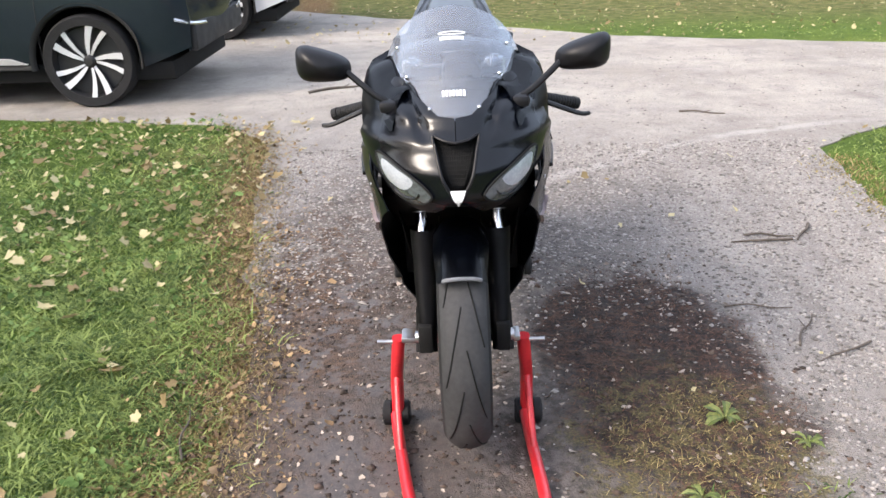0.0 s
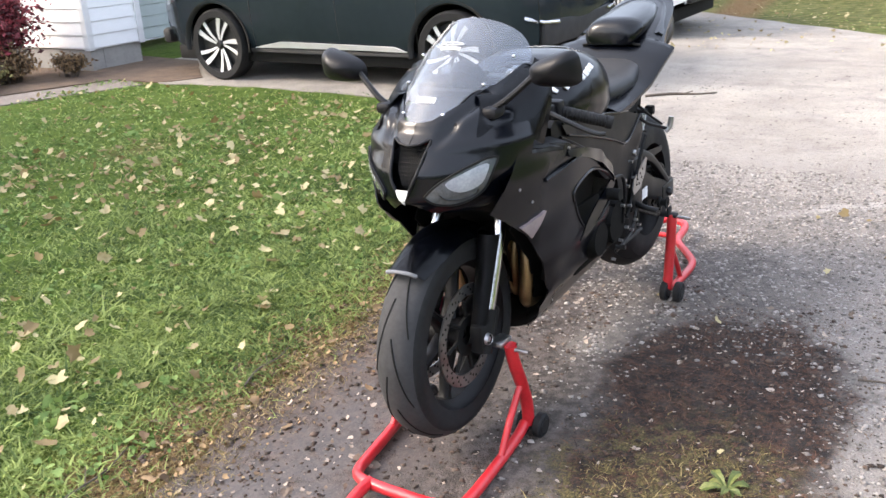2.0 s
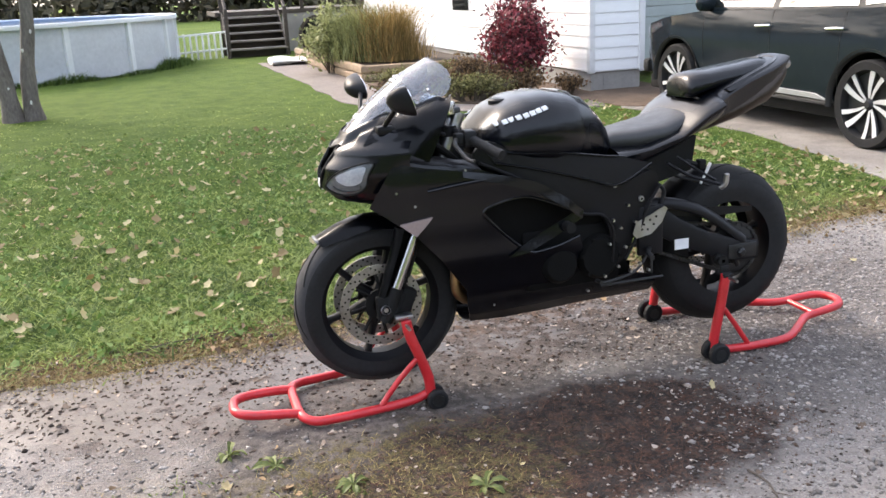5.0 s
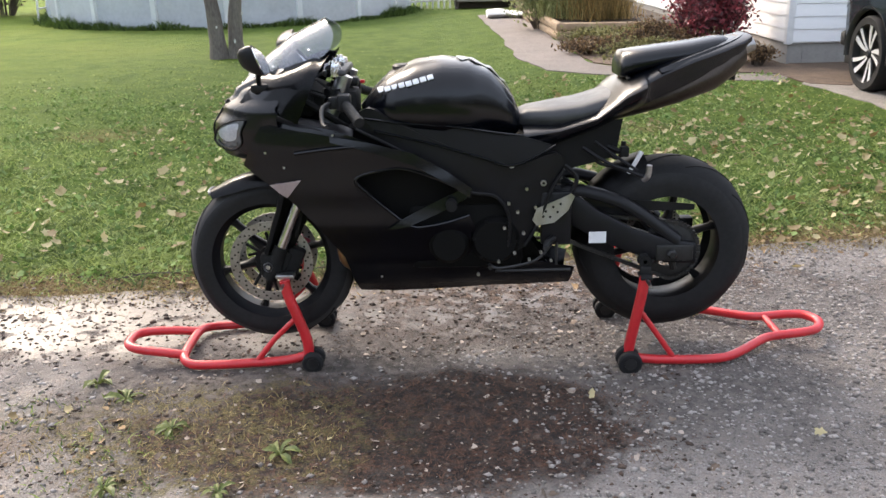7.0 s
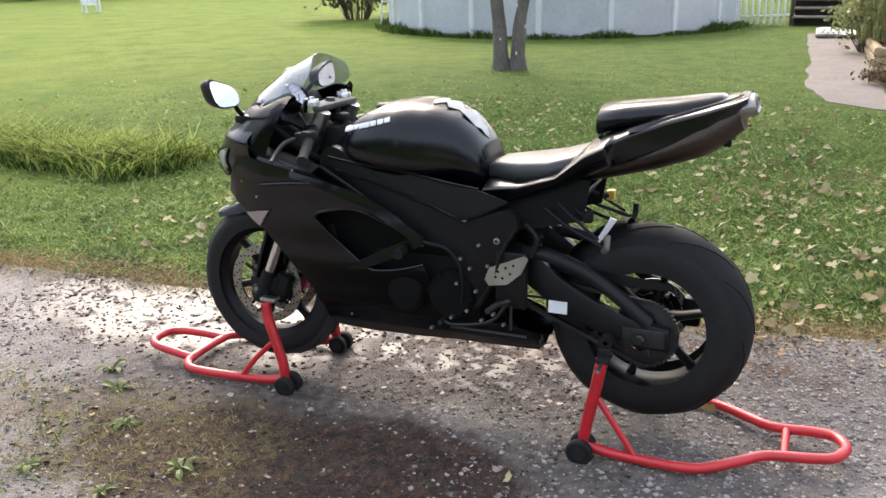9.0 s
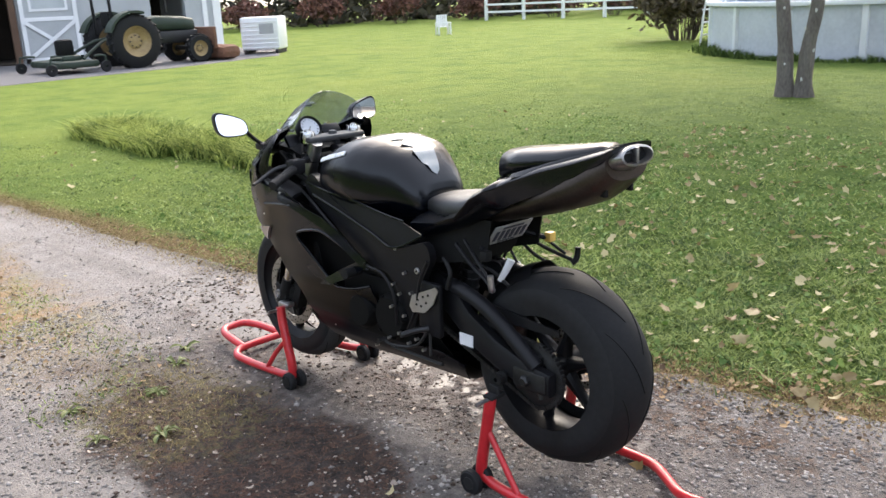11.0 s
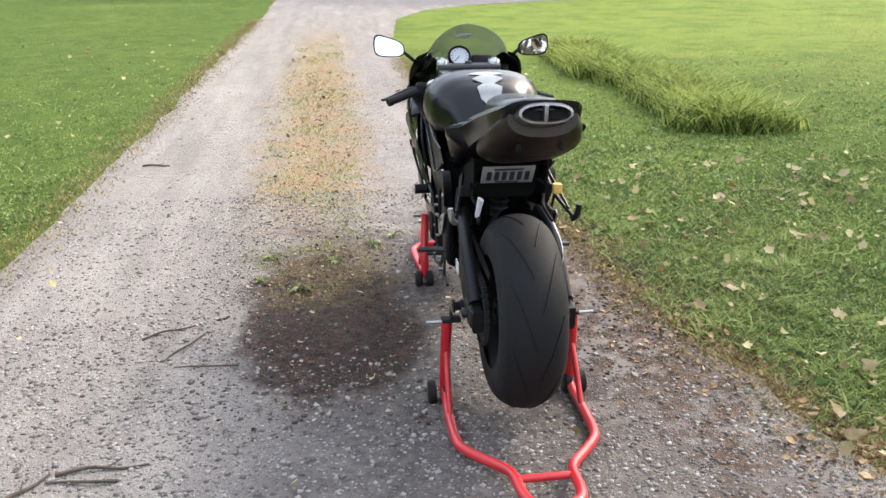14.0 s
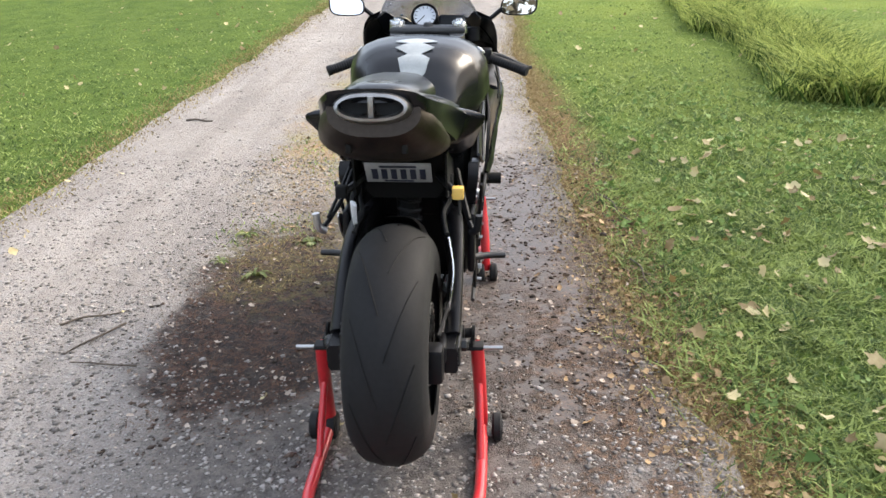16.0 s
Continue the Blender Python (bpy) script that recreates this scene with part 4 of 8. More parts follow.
T = ((-.335, .945, .87, 0.100), (-.31, .978, .84, 0.150), (-.25, 1.034, .815, 0.202), (-.16, 1.070, .80, 0.223), (-.07, 1.080, .79, 0.227), (.02, 1.068, .785, 0.206),
     (.09, 1.038, .79, 0.164), (.14, .99, .795, 0.142), (.172, .945, .80, 0.122), (.19, .90, .82, 0.100))


def flank_y(x, z):
    """Half width of the tank at a height above its middle."""
    top, low, w = (curve_at([(t[0], t[i]) for t in T], x) for i in (1, 2, 3))
    mid = low + (top - low) * .42
    sa = min(.98, max(0, (z - mid) / (top - mid))) ** 1.5
    return w * (1 - sa * sa) ** (1 / 3)


rings = []
for i in range(len(T) - 1):
    for q in range(3 if i < len(T) - 2 else 4):
        t = q / 3
        if t <= 1:
            v = [a + (b - a) * t for a, b in zip(T[i], T[i + 1])]
            rings.append(tank_ring(*v))
loft(bm, rings)
tank = part("fuel_tank", bm, black_paint, bike, "gloss black fuel tank", crease=60)
bm = bmesh.new()
lathe(bm, [(0, .012), (.035, .012), (.042, .006), (.042, -.01)], (-.20, 0, 1.045), "z", 28)
part("filler_cap", bm, satin_black, tank)
for s in (-1, 1):
    # maker's mark: plain white bars along the tank flank
    for k in range(8):
        bm = bmesh.new()
        u, v = -.275 + .0235 * k, .990 + .0060 * k
        y0, y1 = flank_y(u, v - .008), flank_y(u, v + .008)
        tilt = math.degrees(math.atan2(y0 - y1, .016))
        box(bm, -.0100, -.0022, -.011 if k else -.015, .0100, .0022, .008 if k else .012, 0.0008, pose(u, s * (flank_y(u, v) + .003), v, s * tilt, -15, s * -8))
        part("mark_bar", bm, white_vinyl, tank, "plain white bar of a maker's mark")
    # lower tank side cover
    bm = bmesh.new()
    panel(bm, [(-.33, .90), (-.25, .885), (-.05, .87), (.10, .845), (.20, .83), (.30, .80), (.16, .735), (.05, .765), (-.12, .815), (-.30, .86)],
          lambda u, v, s=s: (u, s * (.197 + .012 * (1 - (v - .735) / .17)), v), 0.005, 0.04, (0, -s, 0))
    cover = part("tank_side_cover", bm, satin_black, tank)
    bm = bmesh.new()
    tube(bm, [(-.30, s * .204, .862), (-.12, s * .208, .817), (.05, s * .211, .767), (.16, s * .213, .737), (.30, s * .205, .80)], .0045, 7, 5)
    part("cover_edge", bm, black_paint, cover)
    bm = bmesh.new()
    tube(bm, [(-.33, s * .200, .902), (-.20, s * .206, .884), (-.05, s * .208, .872), (.10, s * .206, .847), (.20, s * .196, .832)], .004, 7, 5)
    part("cover_edge", bm, black_paint, cover)


def pad_z(x, y):
    """Height of the pad on the tank's back."""
    top = curve_at(((-.07, 1.080), (.02, 1.068), (.09, 1.038), (.14, .990), (.172, .945)), x)
    w = curve_at(((-.07, .227), (.02, .206), (.09, .164), (.14, .142), (.172, .122)), x)
    return top + .003 - (top - .90) * (1 - (1 - min(.95, abs(y) / w) ** 3.0) ** (1 / 3.0))


bm = bmesh.new()
panel(bm, round_outline([(.055, -.012), (.065, -.045), (.078, -.012), (.090, -.040), (.104, -.014), (.118, -.032), (.15, -.012), (.15, .012), (.118, .032), (.104, .014), (.090, .040), (.078, .012), (.065, .045), (.055, .012)], 2),
      lambda u, v: (-.03 + (u - .05) * 1.85, v * 1.5, pad_z(-.03 + (u - .05) * 1.85, v * 1.5)), 0.002, 0.010)
part("tank_pad", bm, mat("pad_rubber", (0.34, 0.36, 0.37), (0.22, 0.24, 0.24), 20, rough=0.3), tank, "pale spine-shaped protective tank pad")

# main frame spars and pivot plates
for s in (-1, 1):
    bm = bmesh.new()
    o = round_outline([(-.37, .87), (-.32, .935), (-.22, .885), (-.12, .835), (.05, .765), (.17, .735), (.30, .775), (.33, .72), (.28, .64), (.245, .53), (.20, .44), (.14, .43), (.145, .55), (.10, .63), (.01, .645), (-.10, .715), (-.20, .785)], 3)
    panel(bm, o, lambda u, v, s=s: (u, s * (.205 - .03 * max(0, .75 - v) / .3 - .02 * max(0, -u - .2) / .15), v), 0.03, 0.05, (0, -s, 0))
    spar = part("frame_spar", bm, satin_black, bike, "black alloy frame spar")
    bm = bmesh.new()
    tube(bm, [(-.36, s * .205, .868), (-.22, s * .222, .800), (-.10, s * .222, .722), (.01, s * .218, .652), (.10, s * .215, .632), (.145, s * .208, .56), (.145, s * .20, .45)], .006, 7, 5)
    part("spar_edge", bm, satin_black, spar)
    bm = bmesh.new()
    tube(bm, [(.33, s * .214, .72), (.285, s * .210, .645), (.25, s * .200, .54), (.20, s * .195, .45)], .006, 7, 4)
    part("spar_edge", bm, satin_black, spar)
    for u, v in ((.155, .735), (.262, .672)):
        bm = bmesh.new()
        lathe(bm, [(.005, s * .205), (.009, s * .205), (.011, s * .202), (.011, s * .18)], (u, 0, v), seg=16)
        part("pivot_bolt", bm, alloy, spar)

# seats and tail
bm = bmesh.new()
rings = []
for x, z, w, low in ((.175, .885, .07, .835), (.22, .905, .085, .835), (.30, .915, .125, .835), (.40, .928, .148, .85), (.49, .955, .142, .87), (.545, .985, .125, .90), (.56, .985, .10, .93)):
    rings.append([Vector((x, w * math.copysign(abs(math.cos(a)) ** .7, math.cos(a)), (z if math.sin(a) > 0 else low) * abs(math.sin(a)) ** .5 + (low + (z - low) * .45) * (1 - abs(math.sin(a)) ** .5))) for a in (2 * math.pi * k / 22 for k in range(22))])
loft(bm, rings)
seat = part("seat", bm, vinyl, bike, "black vinyl rider seat", crease=60)
bm = bmesh.new()
rings = []
for x, z, w, low in ((.530, 1.064, .076, 1.005), (.542, 1.088, .096, 1.0), (.62, 1.098, .108, 1.03), (.76, 1.114, .102, 1.055), (.85, 1.127, .084, 1.08), (.885, 1.130, .066, 1.09), (.90, 1.124, .052, 1.10)):
    rings.append([Vector((x, w * math.copysign(abs(math.cos(a)) ** .6, math.cos(a)), (low + z) / 2 + (z - low) / 2 * math.copysign(abs(math.sin(a)) ** .7, math.sin(a)) - .012 * abs(math.cos(a)) ** 2)) for a in (2 * math.pi * k / 22 for k in range(22))])
loft(bm, rings)
part("pillion_seat", bm, black_paint, bike, "raised glossy black pillion seat cover", crease=60)
bm = bmesh.new()
rings = []
for x, z0, z1, w, wl in ((.20, .755, .85, .165, .15), (.32, .795, .86, .174, .15), (.44, .838, .90, .196, .155), (.53, .882, .985, .222, .155), (.592, .912, 1.018, .230, .160), (.607, .920, 1.026, .186, .158), (.65, .940, 1.046, .172, .156), (.75, .982, 1.082, .154, .146), (.86, 1.032, 1.108, .136, .130), (.935, 1.082, 1.126, .114, .108), (.962, 1.118, 1.134, .096, .092)):
    m, top = z0 + (z1 - z0) * .70, z1 + .004
    ring = [Vector((x, -wl * .7, z0)), Vector((x, -wl, z0 + .006)), Vector((x, -(wl * .45 + w * .55), z0 + (m - z0) * .45)), Vector((x, -w * .985, m - .014))]
    ring += [Vector((x, -w * math.cos(math.pi * k / 14), m + (top - m) * math.sin(math.pi * k / 14) ** 1.25)) for k in range(15)]
    ring += [Vector((x, w * .985, m - .014)), Vector((x, wl * .45 + w * .55, z0 + (m - z0) * .45)), Vector((x, wl, z0 + .006)), Vector((x, wl * .7, z0))]
    rings.append(ring)
fine = []
for i in range(len(rings) - 1):
    for q in range(3):
        fine.append([a.lerp(b, q / 3) for a, b in zip(rings[i], rings[i + 1])])
fine.append(rings[-1])
loft(bm, fine)
tail = part("tail_cowl", bm, black_paint, bike, "gloss black tail cowl", crease=48)
# raised rail that sweeps back along the pillion seat and closes behind it
for x, z, w, hgt in ((.955, 1.132, .094, .022),):
    bm = bmesh.new()
    line = spline([(x - .31, -w * 1.62, z - .100), (x - .18, -w * 1.33, z - .056), (x - .07, -w * .98, z - .023), (x - .014, -w * .5, z - .004), (x, 0, z), (x - .014, w * .5, z - .004), (x - .07, w * .98, z - .023), (x - .18, w * 1.33, z - .056), (x - .31, w * 1.62, z - .100)], 5)
    rings = []
    for i, p in enumerate(line):
        d = line[min(i + 1, len(line) - 1)] - line[max(i - 1, 0)]
        out = Vector((d.y, -d.x, 0)).normalized()
        h = hgt * min(1.0, .25 + min(i, len(line) - 1 - i) / 8)
        rings.append([p + Vector((0, 0, .004)), p + out * .005, p + out * .016 - Vector((0, 0, h)), p - out * .05 - Vector((0, 0, h * .9)), p - out * .028 - Vector((0, 0, .004))])
    loft(bm, rings)
    part("tail_rail", bm, black_paint, tail, crease=50)
bm = bmesh.new()
tube(bm, [(.555, -.112, 1.0), (.545, 0, 1.02), (.555, .112, 1.0)], 0.006, 6, 4)
part("seat_gap", bm, matt_black, tail)

# under-tail silencer with a twin oval outlet
bm = bmesh.new()
rings = []
for x, z, w, h in ((.50, .88, .10, .032), (.62, .922, .135, .042), (.72, .958, .150, .050), (.84, 1.010, .145, .060), (.90, 1.048, .128, .058), (.945, 1.082, .102, .050)):
    rings.append([Vector((x - .25 * h * math.sin(a), w * math.copysign(abs(math.cos(a)) ** .75, math.cos(a)), z + h * math.sin(a))) for a in (2 * math.pi * k / 28 for k in range(28))])
loft(bm, rings)
sil = part("silencer", bm, titanium, bike, "dull titanium under-tail silencer")
bm = bmesh.new()


def oval(x, w, h, cz=1.093, cy=0.0):
    return [Vector((x - .30 * h * math.sin(a), cy + w * math.copysign(abs(math.cos(a)) ** .8, math.cos(a)), cz + h * math.sin(a))) for a in (2 * math.pi * k / 32 for k in range(32))]


loft(bm, [oval(.925, .087, .036, 1.086), oval(.965, .082, .031, 1.101), oval(.982, .077, .028, 1.103), oval(.984, .070, .022, 1.103), oval(.955, .068, .021, 1.103)], caps=False)
box(bm, .955, -.006, 1.080, .983, .006, 1.126, 0.002)
tip = part("outlet_ring", bm, mat("outlet_steel", (0.40, 0.39, 0.38), (0.22, 0.21, 0.205), 24, rough=0.3, rough2=0.45, metal=1.0), sil, "bright silver twin outlet ring")
for s in (-1, 1):
    bm = bmesh.new()
    loft(bm, [oval(.960, .031, .0205, 1.103, s * .037), oval(.962, .031, .0205, 1.103, s * .037)])
    part("outlet_hole", bm, matt_black, tip)
for s in (-1, 1):
    bm = bmesh.new()
    box(bm, .905, s * .062 - .006, .985, .925, s * .062 + .006, 1.008, .002)
    part("silencer_notch", bm, matt_black, sil)
bm = bmesh.new()
tube(bm, [(.60, .135, .66), (.66, .150, .60), (.69, .145, .53), (.70, .135, .46), (.75, .125, .42)], .0035, 7)
part("braided_hose", bm, chrome, bike, "braided steel rear brake hose")
# plate and its hanger
bm = bmesh.new()
panel(bm, [(-.12, .045), (.12, .045), (.11, -.14), (.09, -.165), (-.09, -.165), (-.11, -.14)], lambda u, v: (.478 + v * .35, u, .872 + v), 0.006, 0.05, (-1, 0, 0))
box(bm, .40, -.10, .80, .46, .10, .85, 0.02)
hang = part("plate_hanger", bm, matt_black, bike, "black inner fender with plate hanger")
pm = pose(.503, -.006, .808, 0, 36, 0)
bm = bmesh.new()
box(bm, -.002, -.09, -.042, .002, .09, .042, 0.0015, pm)
plate = part("license_plate", bm, mat("plate_paint", (0.40, 0.40, 0.40), (0.28, 0.28, 0.28), 14, rough=0.45), hang, "white licence plate with dark bars")
plate_ink = mat("plate_ink", (0.03, 0.035, 0.06), None, 20, rough=0.5)
for y0, y1, z0, z1 in [(-.072 + .026 * k, -.056 + .026 * k, -.026, .018) for k in range(6)] + [(-.05, .05, .025, .033), (-.04, .04, -.037, -.031)]:
    bm = bmesh.new()
    box(bm, .0022, y0, z0, .0034, y1, z1, 0, pm)
    part("plate_bar", bm, plate_ink, plate, "dark plain bar")
bm = bmesh.new()
box(bm, .488, -.075, .864, .515, .075, .876, 0.004)
part("plate_lamp", bm, dark_metal, hang)
for s in (-1, 1):
    bm = bmesh.new()
    tube(bm, [(.46, s * .10, .79), (.51, s * .135, .768), (.535, s * .152, .763)], 0.010, 8)
    stalk = part("rear_signal", bm, satin_black, bike, "rear signal on a short stalk")
    bm = bmesh.new()
    box(bm, .525, s * .157 - .016, .748, .553, s * .157 + .016, .782, 0.005)
    part("signal_lens", bm, amber if s > 0 else matt_black, stalk, "amber lens" if s > 0 else "dark lens")
    # pillion peg hanger: bent bar reaching out and back
    bm = bmesh.new()
    tube(bm, [(.40, s * .15, .78), (.48, s * .165, .73), (.56, s * .185, .70), (.60, s * .20, .685)], 0.0065, 8)
    tube(bm, [(.44, s * .15, .80), (.51, s * .17, .75), (.58, s * .19, .705)], 0.005, 8)
    hg = part("peg_hanger", bm, satin_black, bike, "tubular black pillion peg hanger")
    bm = bmesh.new()
    tube(bm, [(.60, s * .196, .675), (.610, s * .210, .69), (.612, s * .216, .728)], (0.011, 0.010), 10)
    part("pillion_peg", bm, alloy if s < 0 else satin_black, hg)

# swingarm, hugger, chain drive
for s in (-1, 1):
    bm = bmesh.new()
    rings = []
    for x, z, h, y in ((.24, .60, .05, .10), (.34, .585, .062, .125), (.46, .505, .052, .145), (.58, .45, .045, .150), (.70, .41, .042, .150), (.80, .40, .036, .150)):
        rings.append([Vector((x, s * (y + u * .019), z + v * h)) for u, v in ((-1, -.7), (-.7, -1), (.7, -1), (1, -.7), (1, .7), (.7, 1), (-.7, 1), (-1, .7))])
    loft(bm, rings)
    tube(bm, [(.33, s * .13, .63), (.42, s * .145, .625), (.56, s * .152, .575), (.74, s * .152, .445)], 0.024, 10, 5, flat=.7)
    arm = part("swingarm", bm, satin_black, bike, "black braced swingarm")
    bm = bmesh.new()
    box(bm, .66, s * .168 - .006, .375, .79, s * .168 + .006, .435, 0.006)
    lathe(bm, [(0, s * .192), (.012, s * .192), (.018, s * .186), (.018, s * .165)], (RX, 0, RZ), seg=6)
    part("chain_adjuster", bm, dark_metal, arm)
    bm = bmesh.new()
    lathe(bm, [(.007, .0), (.022, .0), (.022, .006), (.014, .008), (.014, .026), (.022, .028), (.022, .036), (.007, .036)], (.617, s * .17 if s > 0 else -.206, .385), seg=18)
    part("stand_spool", bm, matt_black, arm, "black paddock-stand spool")
bm = bmesh.new()
box(bm, .425, -.1695, .447, .485, -.1665, .487, 0, pose(0, 0, 0))
part("swingarm_label", bm, white_vinyl, bike, "white warning label")
# hugger over the rear tyre
bm = bmesh.new()
rings = []
for k in range(9):
    a = radians(176 - k * 9.0)
    w = .098 - .003 * k
    r0 = RR + .022
    rings.append([Vector((RX + (r0 - .05 * (q / 5) ** 4) * math.cos(a), w * q / 5, RZ + (r0 - .05 * (q / 5) ** 4) * math.sin(a))) for q in range(-5, 6)])
loft(bm, rings, caps=False, closed=False)
bmesh.ops.solidify(bm, geom=bm.faces[:], thickness=0.004)
hug = part("hugger", bm, satin_black, bike, "black rear hugger")
bm = bmesh.new()
tube(bm, [(.607, -.115, .755), (.585, -.118, .715), (.563, -.12, .68)], (0.013, 0.009), 8, 4, flat=.5)
part("hugger_strip", bm, white_vinyl, hug, "white strip on the hugger edge")
bm = bmesh.new()
panel(bm, [(.40, .60), (.55, .59), (.80, .565), (.80, .545), (.62, .545), (.42, .57)], lambda u, v: (u, -.118, v), 0.005, 0.06, (0, 1, 0))
part("chain_guard", bm, satin_black, bike)
# sprocket and chain
bm = bmesh.new()
lathe(bm, [(.06, -.128), (.098, -.128), (.104, -.125), (.098, -.121), (.06, -.121)], (RX, 0, RZ), seg=44, closed=True)
for k in range(5):
    a = 2 * math.pi * k / 5
    rod(bm, (RX + .03 * math.cos(a), -.125, RZ + .03 * math.sin(a)), (RX + .075 * math.cos(a), -.125, RZ + .075 * math.sin(a)), 0.012, seg=8)
part("sprocket", bm, dark_metal, rear_wheel, "dark rear sprocket")
bm = bmesh.new()
n = 64
top = [(.22 + (RX - .22) * k / n, .565 + (RZ + .104 - .565) * k / n) for k in range(n)]
low = [(RX + (.22 - RX) * k / n, RZ - .104 + (.50 - RZ + .104) * k / n) for k in range(n)]
arc = [(RX + .104 * math.cos(radians(90 - 180 * k / 24)), RZ + .104 * math.sin(radians(90 - 180 * k / 24))) for k in range(24)]
for i, (u, v) in enumerate(top + arc + low):
    wdt = .009 if i % 2 else .0065
    box(bm, u - .0068, -.125 - wdt, v - .006, u + .0068, -.125 + wdt, v + .006)
part("drive_chain", bm, dark_metal, bike, "greasy drive chain")
# rear brake, shock, links and hoses
bm = bmesh.new()
box(bm, .80, .085, .36, .86, .135, .46, 0.012)
box(bm, .73, .12, .40, .82, .14, .45, 0.008)
part("rear_caliper", bm, satin_black, bike)
bm = bmesh.new()
tube(bm, [(.33, 0, .80), (.31, 0, .55)], 0.03, 14, 2)
shock = part("rear_shock", bm, matt_black, bike)
bm = bmesh.new()
tube(bm, [(.33 - .0007 * k + .037 * math.cos(k * 1.05), .037 * math.sin(k * 1.05), .76 - .005 * k) for k in range(40)], .0055, 6, 1)
part("shock_spring", bm, dark_metal, shock)
bm = bmesh.new()
for y in (-.12, .13):
    tube(bm, [(.40, y, .77), (.46, y, .72), (.52, y * .9, .70), (.60, y, .67)], 0.006, 6)
tube(bm, [(.34, -.15, .72), (.38, -.16, .68), (.36, -.16, .62)], 0.008, 6)
tube(bm, [(.36, .15, .70), (.44, .155, .60), (.60, .15, .53), (.80, .12, .47)], 0.005, 6)
part("hose", bm, rubber, bike)

# black inner side panels below the seat
for s in (-1, 1):
    bm = bmesh.new()
    panel(bm, [(.23, .68), (.37, .706), (.515, .742), (.535, .87), (.30, .86), (.20, .76)], lambda u, v, s=s: (u, s * .128, v), 0.006, 0.06, (0, -s, 0))
    part("undertray_side", bm, matt_black, bike)

# rearsets
for s in (-1, 1):
    bm = bmesh.new()
    o = [(.225, .545), (.24, .525), (.30, .535), (.345, .575), (.368, .625), (.355, .635), (.30, .61), (.24, .585)]
    panel(bm, o, lambda u, v, s=s: (u, s * .208, v), 0.004, 0.05, (0, -s, 0))
    heel = part("heel_guard", bm, alloy, bike, "drilled bare alloy heel guard")
    bm = bmesh.new()
    for u, v in ((.27, .575), (.285, .555), (.295, .59), (.31, .572), (.262, .557), (.32, .60)):
        rod(bm, (u, s * .2075, v), (u, s * .2095, v), 0.0045, seg=8)
    part("guard_hole", bm, matt_black, heel)
    bm = bmesh.new()
    tube(bm, [(.30, s * .19, .475), (.275, s * .23, .472), (.262, s * .285, .468)], (0.012, 0.009), 10, 3)
    part("foot_peg", bm, dark_metal, bike, "knurled dark foot peg")
    bm = bmesh.new()
    tube(bm, [(.30, s * .195, .47), (.24, s * .20, .40), (.12, s * .205, .375), (.08, s * .205, .385)], 0.0055, 8)
    tube(bm, [(.08, s * .20, .385), (.08, s * .235, .387)], 0.008, 8, 1)
    tube(bm, [(.31, s * .195, .46), (.31, s * .195, .38)], 0.005, 8, 1)
    tube(bm, [(.10, s * .19, .36), (.36, s * .19, .36)], 0.006, 8, 1)
    part("foot_lever", bm, dark_metal, bike)
    bm = bmesh.new()
    box(bm, .255, s * .185 - .012, .45, .36, s * .185 + .012, .64, 0.01, pose(0, 0, 0))
    part("rearset_plate", bm, satin_black, bike)

# cockpit: clamps, bars, instruments
bm = bmesh.new()
box(bm, -.47, -.135, 1.032, -.39, .135, 1.056, 0.01)
lathe(bm, [(0, .012), (.014, .012), (.018, 0), (.018, -.02)], (-.425, 0, 1.056), "z", 16)
clamp = part("top_clamp", bm, mat("cast_grey", (0.075, 0.075, 0.077), (0.035, 0.035, 0.036), 22, rough=0.45, rough2=0.6, metal=0.5, bump=0.2, bscale=240, depth=0.0006), bike, "cast alloy top clamp")
for s in (-1, 1):
    bm = bmesh.new()
    lathe(bm, [(0, .02), (.012, .02), (.013, .012), (.026, .012), (.029, .0), (.029, -.03)], (-.435, s * .112, 1.062), "z", 20)
    part("fork_cap", bm, chrome, clamp, "bright fork caps")
bm = bmesh.new()
box(bm, -.42, -.025, .985, -.36, .025, 1.018, 0.01)
rod(bm, (-.40, 0, 1.015), (-.40, 0, 1.035), .012, seg=10)
part("ignition_lock", bm, satin_black, clamp)
bm = bmesh.new()
lathe(bm, [(0, .0), (.042, .0), (.045, .004), (.048, .012), (.052, .006), (.05, -.03), (.03, -.045)], (0, 0, 0), "x", 30)
for v in bm.verts:
    v.co = pose(-.545, -.022, 1.072, 0, -38, 0) @ Vector((v.co.x, v.co.y, v.co.z))
gau = part("tachometer", bm, satin_black, bike, "round white-faced tachometer")
bm = bmesh.new()
lathe(bm, [(0, .0045), (.041, .0045)], (0, 0, 0), "x", 30)
for v in bm.verts:
    v.co = pose(-.545, -.022, 1.072, 0, -38, 0) @ v.co
part("dial_face", bm, white_vinyl, gau, "white dial")
bm = bmesh.new()
gm = pose(-.545, -.022, 1.072, 0, -38, 0)
for k in range(12):
    a = radians(-50 + 25 * k)
    rod(bm, gm @ Vector((.0055, .030 * math.cos(a), .030 * math.sin(a))), gm @ Vector((.0055, .038 * math.cos(a), .038 * math.sin(a))), .0012, seg=5)
rod(bm, gm @ Vector((.007, 0, 0)), gm @ Vector((.007, -.02, -.024)), .0014, seg=5)
lathe(bm, [(0, .008), (.008, .008), (.008, .004)], (0, 0, 0), "x", 12)
part("dial_mark", bm, matt_black, gau)
bm = bmesh.new()
box(bm, -.02, -.045, -.03, .02, .05, .03, 0.01, pose(-.55, .075, 1.045, 0, -38, 0))
